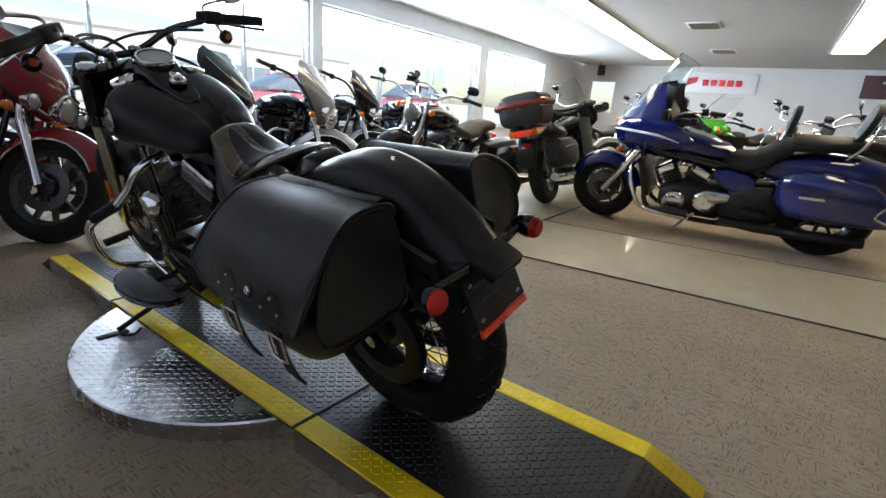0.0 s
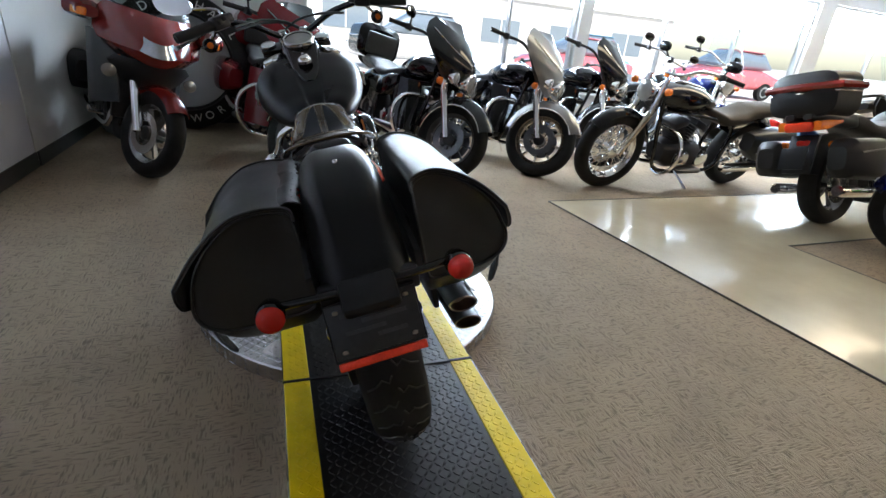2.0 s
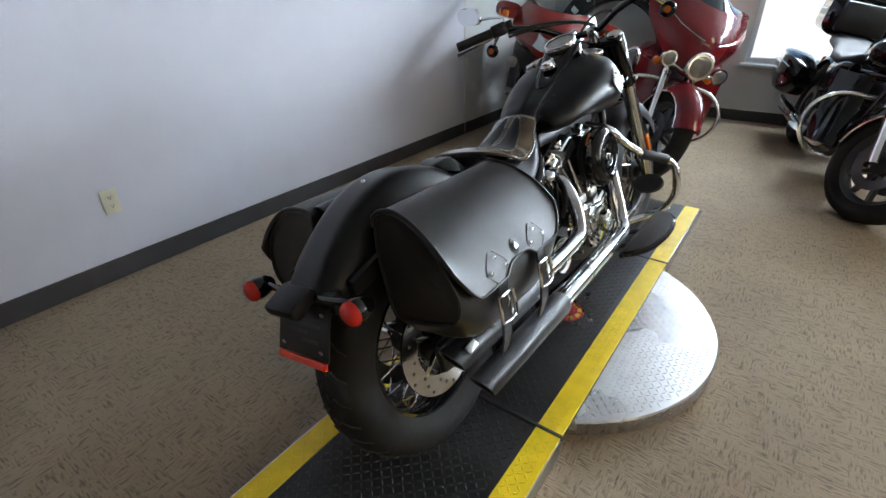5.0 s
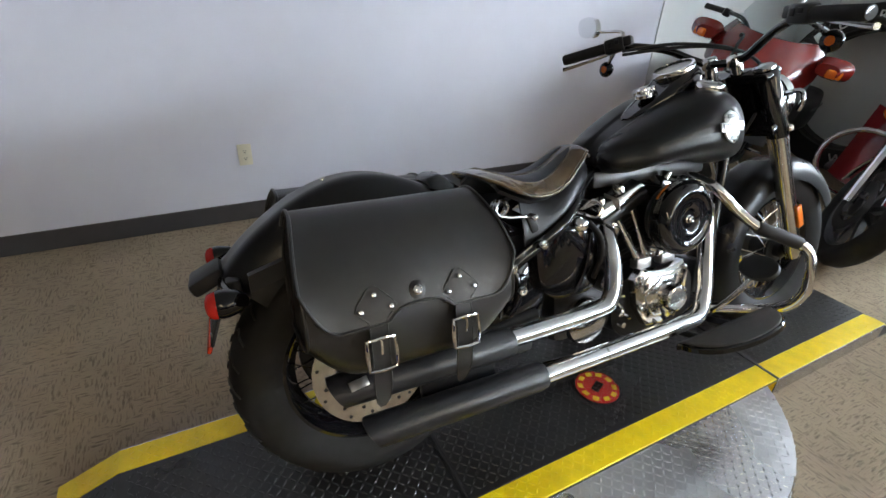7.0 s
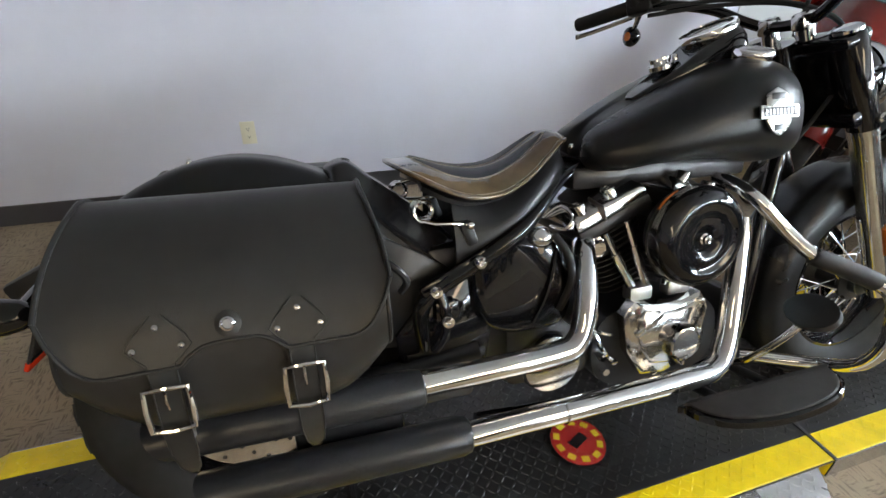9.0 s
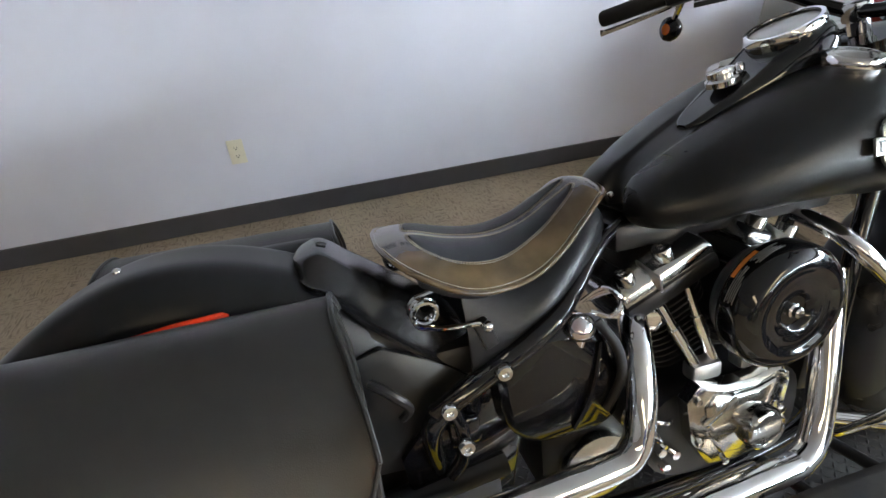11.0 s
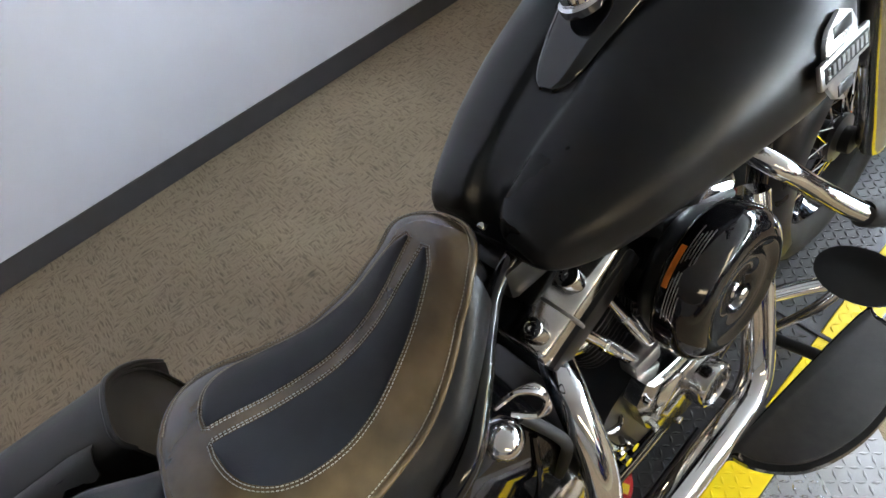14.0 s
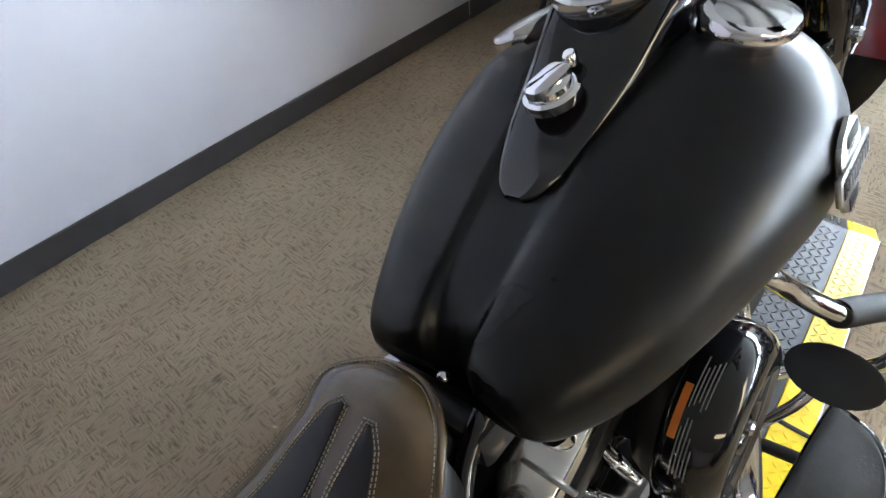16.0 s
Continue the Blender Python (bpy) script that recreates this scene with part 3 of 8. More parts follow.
brake_disc(rear_wheel, 0.078, 0.0, RZ, 0.146)
brake_disc(front_wheel, -0.075, AX, RZ, 0.146)
part("belt_pulley", Shape().lathe([(0.1, -0.098), (0.142, -0.1), (0.15, -0.098), (0.15, -0.076), (0.142, -0.074), (0.1, -0.076)], (0, 0, RZ), "x", 48, loop=True), black_satin, rear_wheel)
part("drive_belt", Shape().rings([[(x, y, z) for x, z in ((-0.1, RZ + s * 0.151), (-0.076, RZ + s * 0.151), (-0.076, RZ + s * 0.145), (-0.1, RZ + s * 0.145))] for s, y in ((-1, 0.0), (-0.6, 0.62))]), grip_rubber, bike)
part("brake_caliper", Shape().box((0.085, 0.03, RZ + 0.125), (0.05, 0.13, 0.06), pose(0, 0, 0, 15), bevel=0.012), black_satin, bike)
for s in (-1, 1):
    part("swingarm", Shape().tube([(s * 0.105, 0.02, RZ), (s * 0.11, 0.2, RZ + 0.01), (s * 0.11, 0.46, 0.36)], [0.02, 0.022, 0.026], 10), black_satin, bike)
    part("axle_nut", Shape().lathe([(0.02, s * 0.105), (0.02, s * 0.128), (0.012, s * 0.132)], (0, 0, RZ), "x", 6), chrome, bike)


def fender(name, y0, z0, R, a0, a1, width, drop, mat, label="", tuck=()):
    """A mudguard: an arc over the wheel with a rounded crown and skirts."""
    rows = []
    n = 36
    for i in range(n + 1):
        a = radians(a0 + (a1 - a0) * i / n)
        row = []
        for k in range(21):
            u = -1 + 2 * k / 20
            s = abs(u)
            x = width * math.copysign(min(1, 1.12 * s - 0.12 * s ** 6), u)
            fall = drop * max(0, (s - 0.3) / 0.7) ** 2.4
            rr = (eased(math.degrees(a), tuck) if tuck else R) - fall
            row.append((x, y0 + rr * math.cos(a), z0 + rr * math.sin(a)))
        row.insert(0, (row[0][0], row[0][1] - 0.03 * math.cos(a), row[0][2] - 0.03 * math.sin(a)))
        row.append((row[-1][0], row[-1][1] - 0.03 * math.cos(a), row[-1][2] - 0.03 * math.sin(a)))
        rows.append(row)
    return part(name, Shape().sheet(rows, 0.004), mat, bike, label, angle=50)


def dome_bolt(parent, p, axis, r=0.008, mat=None, name="bolt"):
    return part(name, Shape().lathe([(r, 0), (r, r * 0.5), (r * 0.8, r * 0.95), (r * 0.45, r * 1.2), (0.0005, r * 1.25)], p, axis, 14), mat or chrome, parent)


rear_fender = fender("rear_fender", -0.005, 0.335, 0.446, 32, 136, 0.092, 0.075, denim, "matte black rear mudguard", tuck=[(30, 0.446), (60, 0.449), (80, 0.451), (91, 0.445), (104, 0.428), (116, 0.411), (126, 0.402), (137, 0.394)])
dome_bolt(rear_fender, (0, -0.043, 0.778), (0, -0.1, 1), 0.006)
front_fender = fender("front_fender", AX, RZ, 0.345, 30, 205, 0.085, 0.05, denim, "matte black front mudguard")
for s in (-1, 1):
    part("side_marker", Shape().tube([(s * 0.09, -0.032, 0.707), (s * 0.093, -0.024, 0.709), (s * 0.095, 0.035, 0.715), (s * 0.093, 0.094, 0.717), (s * 0.091, 0.102, 0.717)], [0.004, 0.0095, 0.0105, 0.0095, 0.004], 10), red_reflector, bike, "long red side marker lens")
    # fender struts under the bags
    part("fender_strut", Shape().rings([[(s * 0.105, y, z - 0.022), (s * 0.117, y, z - 0.018), (s * 0.117, y, z + 0.018), (s * 0.105, y, z + 0.022)] for y, z in ((-0.24, 0.6), (-0.1, 0.64), (0.1, 0.64), (0.25, 0.61))]), black_satin, bike)

# domed cover between mudguard and saddle: a rounded crest that slopes down forward, flared along its lower edge
CC = [(0.19, 0.752), (0.2, 0.7585), (0.213, 0.7635), (0.228, 0.766), (0.24, 0.7618), (0.255, 0.7505), (0.275, 0.733), (0.30, 0.714), (0.34, 0.682), (0.38, 0.648), (0.43, 0.60)]
CE = [(0.19, 0.004), (0.196, 0.016), (0.207, 0.026), (0.23, 0.04), (0.258, 0.055), (0.285, 0.066), (0.34, 0.075), (0.43, 0.07)]
CWID = [(0.222, 0.08), (0.24, 0.0865), (0.258, 0.09), (0.3, 0.092), (0.36, 0.096), (0.43, 0.1)]
rows = []
for i in range(49):
    t = (i / 48) ** 1.7
    y = 0.19 + 0.24 * t
    w = eased(y, CWID) if y > 0.222 else 0.08 * max(0.0, 1 - ((0.222 - y) / 0.032) ** 2.1) ** (1 / 2.1)
    zc, fall = eased(y, CC), eased(y, CE)
    row = []
    for k in range(37):
        u = math.sin(math.pi / 2 * (-1 + 2 * k / 36))
        f = min(max((abs(u) - 0.5) / 0.48, 0.0), 1.0)
        row.append((0.005 + max(w, 0.002) * u, y, zc - 0.005 * u * u - fall * (0.9 * f * f * (3 - 2 * f) + 0.1 * abs(u) ** 3)))
    rows.append(row)
cover = part("seat_mount_cover", Shape().sheet(rows, 0.006), cover_black, bike, "satin black domed cover ahead of the mudguard", angle=80)
# hole in the cover, drawn as a dark dished ring on its skin
part("cover_screw", Shape().lathe([(0.0085, 0.0), (0.0085, 0.0012), (0.0075, 0.0014), (0.0065, 0.0006), (0.0005, 0.0005)], (0.004, 0.235, 0.7648), (0, 0.3, 1), 16), grip_rubber, cover)

# tail: plate holder, plate, reflector strip and signals
part("plate_bracket", Shape().box((-0.006, -0.318, 0.598), (0.11, 0.075, 0.034), pose(0, 0, 0, 24), bevel=0.01), black_plastic, bike)
PM = pose(-0.008, -0.312, 0.526, -22)
plate = part("number_plate", Shape().box((0, 0, 0), (0.178, 0.004, 0.108), bevel=0.0018).moved(PM), plate_black, bike, "black temporary plate, print as bars")
for k, (bx, bz, bw) in enumerate(((-0.03, 0.03, 0.07), (0.02, 0.012, 0.09), (-0.02, -0.006, 0.08), (0.03, -0.022, 0.06))):
    part("bar", Shape().box((bx, -0.0026, bz), (bw, 0.0008, 0.008)).moved(PM), ink_grey, plate)
for x, z in ((-0.07, 0.04), (0.07, 0.04), (-0.07, -0.04), (0.07, -0.04)):
    part("screw", Shape().lathe([(0.006, 0), (0.006, 0.002), (0.003, 0.003)], PM @ Vector((x, -0.002, z)), (0, -1, -0.2), 10), cast, plate)
part("plate_frame", Shape().tube([PM @ Vector(p) for p in ((-0.091, 0.002, -0.056), (-0.091, 0.002, 0.056), (0.091, 0.002, 0.056), (0.091, 0.002, -0.056))], 0.0035, 6, loop=True), black_plastic, plate)
part("reflector", Shape().box((-0.008, -0.338, 0.463), (0.178, 0.009, 0.017), pose(0, 0, 0, -22), bevel=0.003), red_reflector, bike, "red reflector strip under the plate")
part("signal_bar", Shape().tube([(-0.17, -0.275, 0.597), (-0.08, -0.29, 0.6), (0.08, -0.29, 0.6), (0.165, -0.275, 0.597)], 0.0085, 10), black_gloss, bike)
for s in (-1, 1):
    sig = part("turn_signal", Shape().lathe([(0.0005, 0.052), (0.012, 0.048), (0.022, 0.034), (0.0275, 0.012), (0.028, 0.0), (0.026, -0.006)], (s * 0.185 - 0.005, -0.298, 0.593), "y", 24), black_gloss, bike, "gloss black bullet turn signal")
    part("lens", Shape().lathe([(0.0262, 0.0), (0.0262, -0.006), (0.023, -0.014), (0.014, -0.019), (0.0005, -0.021)], (s * 0.185 - 0.005, -0.3035, 0.593), "y", 24), red_lens, sig, "red lens")
part("tail_bracket", Shape().box((0.0, -0.27, 0.585), (0.2, 0.03, 0.05), bevel=0.008), black_satin, bike)

# fuel tank
TX = 0.0105  # the tank's middle
TW = [(0.72, 0.094), (0.727, 0.107), (0.745, 0.122), (0.79, 0.148), (0.84, 0.169), (0.95, 0.198), (1.06, 0.2105), (1.15, 0.184), (1.21, 0.132), (1.24, 0.078), (1.255, 0.03)]
TT = [(0.72, 0.758), (0.727, 0.776), (0.745, 0.793), (0.79, 0.815), (0.84, 0.841), (0.95, 0.891), (1.06, 0.926), (1.15, 0.917), (1.21, 0.882), (1.24, 0.848), (1.255, 0.814)]
TB = [(0.72, 0.733), (0.727, 0.72), (0.745, 0.708), (0.79, 0.7045), (0.84, 0.712), (0.95, 0.717), (1.06, 0.712), (1.15, 0.696), (1.21, 0.702), (1.24, 0.722), (1.255, 0.753)]


def channel(x, y):
    """Depth of the sunken strip between the tank halves."""
    half = 0.026 + 0.014 * min(max((y - 0.72) / 0.14, 0), 1)
    e = min(max((half + 0.006 - abs(x)) / 0.012, 0), 1)
    rear = max(0.0, 1 - (y - 0.72) / 0.09)
    return e * e * (3 - 2 * e) * (0.006 + 0.026 * rear * rear)


def tank_top(x, y):
    """Height of the tank's skin at (x, y)."""
    w, t, b = eased(y, TW), eased(y, TT), eased(y, TB)
    zc = b + (t - b) * 0.42
    c = min(abs(x - TX) / w, 0.999) ** 2.0
    return zc + (t - zc) * math.sqrt(max(0, 1 - c * c)) ** (2 / 2.15) - channel(x - TX, y)


def tank_ring(y, n=180):
    w, t, b = eased(y, TW), eased(y, TT), eased(y, TB)
    zc = b + (t - b) * 0.42
    ring = []
    for k in range(n):
        a = k * math.tau / n
        c, s = math.cos(a), math.sin(a)
        x = w * math.copysign(abs(c) ** (0.8 if s < 0 else 0.8 + 0.35 * s ** 4), c)
        if s > 0:
            z = tank_top(x + TX, y)
        else:
            z = zc - (zc - b) * abs(s) ** (2 / 2.8)
        notch = 0.028 * math.exp(-(x / 0.032) ** 2) * max(0.0, 1 - (y - 0.72) / 0.07)
        ring.append((x + TX, y + notch, z))
    return ring


ys = [0.72 + 0.535 * (0.5 - 0.5 * math.cos(math.pi * k / 44)) for k in range(45)]
tank = part("fuel_tank", Shape().rings([tank_ring(y) for y in ys]), denim, bike, "matte black teardrop fuel tank", angle=60)
dome_bolt(tank, (0.022, 0.722, 0.757), (0, -0.6, 1), 0.006, chrome, "screw")

# dash console with gauge, switch and caps
CW = [(0.866, 0.01), (0.872, 0.021), (0.89, 0.033), (0.91, 0.04), (0.94, 0.048), (0.985, 0.057), (1.04, 0.066), (1.075, 0.072), (1.11, 0.066), (1.138, 0.04)]
CH = [(0.866, 0.006), (0.89, 0.012), (0.94, 0.02), (0.985, 0.03), (1.03, 0.05), (1.06, 0.066), (1.085, 0.072), (1.115, 0.068), (1.138, 0.045)]
rows = []
for i in range(33):
    y = 0.866 + 0.272 * (i / 32) ** 1.3
    w, h = eased(y, CW), eased(y, CH)
    zt = tank_top(TX, y) + h
    row = []
    for k in range(17):
        u = -1 + 2 * k / 16
        x = TX + w * math.copysign(min(1, abs(u) * 1.18), u)
        base = tank_top(x, y) + 0.001
        f = max(0.0, 1 - max(0, (abs(u) - 0.62) / 0.38) ** 1.6)
        row.append((x, y, base + (zt - base) * f))
    rows.append(row)
console = part("dash_console", Shape().sheet(rows, 0.006), black_gloss, bike, "gloss black tank console", angle=60)
GA = Vector((0, -0.42, 1)).normalized()
GC = Vector((0.0115, 1.066, 0.977))
gauge = part("speedometer", Shape().lathe([(0.056, -0.05), (0.06, -0.02), (0.06, 0.012), (0.057, 0.018), (0.052, 0.018), (0.052, 0.01)], GC, GA, 40), black_gloss, console, "round speedometer with a chrome bezel")
part("bezel", Shape().lathe([(0.0605, 0.006), (0.0615, 0.012), (0.059, 0.02), (0.053, 0.0205), (0.052, 0.014)], GC, GA, 40, loop=True), chrome, console)
part("dial_glass", Shape().lathe([(0.0525, 0.014), (0.035, 0.0165), (0.0005, 0.0175)], GC, GA, 40), gauge_face, console, "pale dial under glass")
KC = Vector((0.0115, 0.943, 0.918))
KA = Vector((0, -0.28, 1)).normalized()
part("ignition_switch", Shape().lathe([(0.027, -0.006), (0.027, 0.003), (0.024, 0.006), (0.021, 0.006), (0.02, 0.012), (0.017, 0.014), (0.0005, 0.0145)], KC, KA, 28), chrome, console, "chrome ignition switch")
part("switch_flap", Shape().slab([(0.0145 * math.copysign(abs(math.cos(a)) ** 0.7, math.cos(a)), 0.023 * math.copysign(abs(math.sin(a)) ** 0.7, math.sin(a))) for a in [k * math.tau / 24 for k in range(24)]], 0.01, 0.003, Matrix.Translation(KC + KA * 0.0085) @ pose(0, 0, 0, 15, 0, -14)), chrome, console)
part("key_lock", Shape().lathe([(0.007, -0.004), (0.007, 0.006), (0.005, 0.009), (0.0005, 0.009)], (0.0115, 0.978, 0.934), KA, 14), chrome, console)
for s in (-1, 1):
    c = Vector((TX + s * 0.116, 1.072, tank_top(TX + 0.116, 1.072) + 0.006))
    ax = Vector((s * 0.3, -0.05, 1)).normalized()
    cap = part("fuel_cap", Shape().lathe([(0.038, -0.012), (0.04, 0.0), (0.041, 0.008), (0.038, 0.013), (0.034, 0.0135)], c, ax, 36), chrome, bike, "low chrome fuel cap")
    part("cap_top", Shape().lathe([(0.0345, 0.0125), (0.02, 0.0155), (0.0005, 0.0165)], c, ax, 36), polished, cap)

# emblem on each tank side: plain shield and bar
silver = material("worn silver emblem", (0.62, 0.62, 0.6), 0.28, metal=1.0, vary=0.15, scale=120)
emblem_fill = material("black emblem enamel", (0.015, 0.015, 0.016), 0.3)
for s in (-1, 1):
    EM = Matrix.Translation((TX + s * 0.2105, 1.05, 0.817)) @ pose(0, 0, 0, 0, 0, s * 1) @ pose(0, 0, 0, 78, 0, s * 90)
    shield = [(-0.03, 0.024), (-0.022, 0.036), (0, 0.046), (0.022, 0.036), (0.03, 0.024), (0.03, -0.02), (0.018, -0.036), (0, -0.046), (-0.018, -0.036), (-0.03, -0.02)]
    em = part("tank_emblem", Shape().slab(shield, 0.005, 0.002, EM), silver, bike, "silver shield emblem, plain")
    part("emblem_bar", Shape().box((0, 0, 0.005), (0.096, 0.026, 0.005), bevel=0.0015).moved(EM), silver, em)
    for z in (0.03, -0.03):
        part("emblem_field", Shape().box((0, z, 0.0052), (0.034 if z > 0 else 0.03, 0.012, 0.001), bevel=0.0003).moved(EM), emblem_fill, em)
    part("emblem_field", Shape().box((0, 0, 0.0078), (0.084, 0.016, 0.0008)).moved(EM), emblem_fill, em)
    for k in range(9):
        part("bar", Shape().box((-0.036 + k * 0.009, 0, 0.0086), (0.005, 0.011, 0.0008)).moved(EM), silver, em)

# saddle
SW = [(0.41, 0.1425), (0.445, 0.138), (0.487, 0.1285), (0.529, 0.1215), (0.57, 0.109), (0.606, 0.095), (0.625, 0.086)]
SX = 0.009  # the saddle's middle


def seat_w(y):
    """Half width of the saddle, rounded at both ends."""
    if y < 0.41:
        return 0.1425 * max(0.0, 1 - ((0.41 - y) / 0.096) ** 2.3) ** (1 / 2.3)
    if y > 0.625:
        return 0.086 * max(0.0, 1 - ((y - 0.625) / 0.077) ** 1.8) ** (1 / 1.8)
    return eased(y, SW)


SZ = [(0.314, 0.772), (0.36, 0.762), (0.43, 0.739), (0.50, 0.729), (0.56, 0.742), (0.62, 0.776), (0.655, 0.796), (0.68, 0.8), (0.695, 0.795), (0.702, 0.79)]
SD = [(0.314, 0.016), (0.36, 0.03), (0.41, 0.038), (0.445, 0.04), (0.50, 0.037), (0.56, 0.033), (0.62, 0.03), (0.655, 0.021), (0.68, 0.02), (0.702, 0.013)]


def seat_point(x, y, lift=0.0):
    """A point of the saddle's skin: a rounded top that falls away to the lip."""
    z, d = eased(y, SZ), eased(y, SD)
    if y < 0.41:
        s = ((abs(x) / 0.1425) ** 2.3 + (max(0.41 - y, 0) / 0.096) ** 2.3) ** (1 / 2.3)
    elif y > 0.625:
        s = ((abs(x) / 0.086) ** 1.8 + ((y - 0.625) / 0.077) ** 1.8) ** (1 / 1.8)
    else:
        s = abs(x) / seat_w(y)
    s = min(s, 1.0)
    return Vector((x + SX, y, z - d * s ** 3.3 + lift))


rows = []
for k in range(57):
    y = 0.3145 + 0.387 * (0.5 - 0.5 * math.cos(math.pi * k / 56))
    w = seat_w(y)
    rows.append([seat_point(w * math.sin(math.pi / 2 * (-1 + 2 * j / 36)), y) for j in range(37)])
seat = part("seat", Shape().sheet(rows, 0.003), seat_brown, bike, "distressed brown leather sprung solo saddle", angle=60)
# rolled rim and its stitching
rim_pts = [(seat_w(y) * 0.995, y) for y in [0.3145 + 0.387 * (0.5 - 0.5 * math.cos(math.pi * k / 36)) for k in range(37)]]
ring = [seat_point(x * 1.004, y, -0.0025) for x, y in rim_pts] + [seat_point(-x * 1.004, y, -0.0025) for x, y in reversed(rim_pts[1:-1])]
part("piping", Shape().tube(ring, 0.0042, 10, smooth=2, loop=True), seat_brown, seat)


def stitches(parent, path, step=0.0042, length=0.0028, r=0.00055):
    """Single thread stitches along a path on the saddle."""
    sh, total = Shape(), 0.0
    pts = [Vector(p) for p in path]
    for a, b in zip(pts, pts[1:]):
        seg = (b - a).length
        d = (b - a).normalized()
        while total < seg:
            p = a + d * total
            sh.tube([p - d * length / 2, p + Vector((0, 0, 0.0003)), p + d * length / 2], r, 4)
            total += step
        total -= seg
    tagged(part("stitching", sh, thread, parent), kind="stuff")


PO = [(0.366, 0.03), (0.369, 0.048), (0.375, 0.066), (0.385, 0.08), (0.40, 0.0905), (0.42, 0.0945), (0.457, 0.0925), (0.50, 0.081), (0.553, 0.0625), (0.60, 0.0475), (0.63, 0.034), (0.641, 0.0245), (0.644, 0.0195)]
PY0, PY1 = 0.366, 0.644


def panel_edge(y, side):
    """Outer (1) or inner (0) edge of the leaf-shaped inset panel."""
    inner = 0.0125 + 0.003 * max(0.0, (y - 0.6) / 0.044)
    return max(eased(y, PO), inner + 0.001) if side else inner


panel_ys = [PY0 + (PY1 - PY0) * (1 - math.cos(math.pi / 2 * k / 40)) for k in range(41)]
for s in (-1, 1):
    rows = []
    for y in panel_ys:
        a, b = panel_edge(y, 0), panel_edge(y, 1)
        rows.append([seat_point(s * (a + (b - a) * j / 10), y, 0.0006 + 0.0022 * math.sin(math.pi * j / 10)) for j in range(11)])
    panel = part("seat_panel", Shape().sheet(rows, 0.001), seat_black, seat, "black leather inset panel")
    outline = [(panel_edge(y, 1), y) for y in panel_ys] + [(panel_edge(y, 0), y) for y in reversed(panel_ys[1:])]
    for grow in (0.0018, 0.0052):
        loop_pts = []
        for i, (x, y) in enumerate(outline):
            x0, y0 = outline[i - 1]
            x1, y1 = outline[(i + 1) % len(outline)]
            n2 = Vector((y1 - y0, -(x1 - x0)))
            n2 = n2.normalized() if n2.length else Vector((0, 0))
            px, py = x + n2.x * grow, y + n2.y * grow
            loop_pts.append(seat_point(s * px, py, 0.0008))
        stitches(seat, loop_pts + loop_pts[:1])
stitches(seat, [seat_point(x * 0.984, y + 0.008 * (0.5 - (y - 0.3145) / 0.387), 0.001) for x, y in rim_pts[2:-2]] + [seat_point(-x * 0.984, y + 0.008 * (0.5 - (y - 0.3145) / 0.387), 0.001) for x, y in reversed(rim_pts[2:-2])])
# seat pan, springs and pivot
rows = []
for k in range(15):
    y = 0.36 + 0.31 * k / 14
    w = seat_w(y) * 0.82
    rows.append([(SX + w * u, y, eased(y, SZ) - 0.012 - eased(y, SD) * abs(u) ** 2.6 - 0.004) for u in (-1, -0.6, 0, 0.6, 1)])
part("seat_pan", Shape().sheet(rows, 0.01), black_satin, seat)
for s in (-1, 1):
    c = Vector((s * 0.118, 0.357, 0.672))
    pts = [(c.x - s * 0.02, 0.47, 0.697), (c.x - s * 0.016, 0.43, 0.702), (c.x - s * 0.014, 0.39, 0.697)]
    for k in range(46):
        a = radians(90 + k * 20)
        pts.append((c.x - s * 0.014 + s * 0.028 * k / 45, c.y + 0.0185 * math.cos(a), c.z + 0.0185 * math.sin(a)))
    pts += [(c.x + s * 0.016, 0.375, 0.648), (c.x + s * 0.018, 0.41, 0.645), (c.x + s * 0.018, 0.432, 0.642), (c.x + s * 0.014, 0.44, 0.636)]
    part("seat_spring", Shape().tube(pts, 0.0042, 8), chrome, bike, "chrome hairpin seat spring")
    part("spring_mount", Shape().box((s * 0.125, 0.442, 0.622), (0.03, 0.024, 0.05), pose(0, 0, 0, 20), bevel=0.006), black_satin, bike)
    dome_bolt(bike, (s * 0.142, 0.442, 0.64), (s, 0, 0), 0.009)

# saddlebags
BAGP = [(0.138, 0.43), (0.134, 0.56), (0.134, 0.70), (0.145, 0.735), (0.185, 0.742), (0.235, 0.722), (0.283, 0.683), (0.316, 0.635), (0.332, 0.58), (0.336, 0.53), (0.328, 0.478), (0.30, 0.438), (0.25, 0.418), (0.18, 0.415)]
smooth_loop = [(p.x, p.y) for p in curve([Vector((x, z, 0)) for x, z in BAGP], [0] * len(BAGP), 3, True)[0]]
BY, BH = 0.04, 0.21


def tapered(y, z):
    """The bag is a little shorter towards its top."""
    e = min(max(0.0, (z - 0.61) / 0.125), 1.05)
    return BY + (y - BY) * (1 - 0.085 * e * e)


def bag_ring(y, shrink=0.0):
    e = max(0.0, (abs(y - BY) - 0.1) / 0.11)
    low = 0.085 * min(e, 1) ** 2.0
    sc = 1 - 0.02 * min(e, 1) ** 3 - shrink
    c = Vector((0.235, 0.58))
    out = []
    for x, z in smooth_loop:
        zz = z + low * max(0, (0.60 - z) / 0.19)
        p = c + (Vector((x, zz)) - c) * sc
        out.append((p.x, tapered(y, p.y), p.y))
    return out


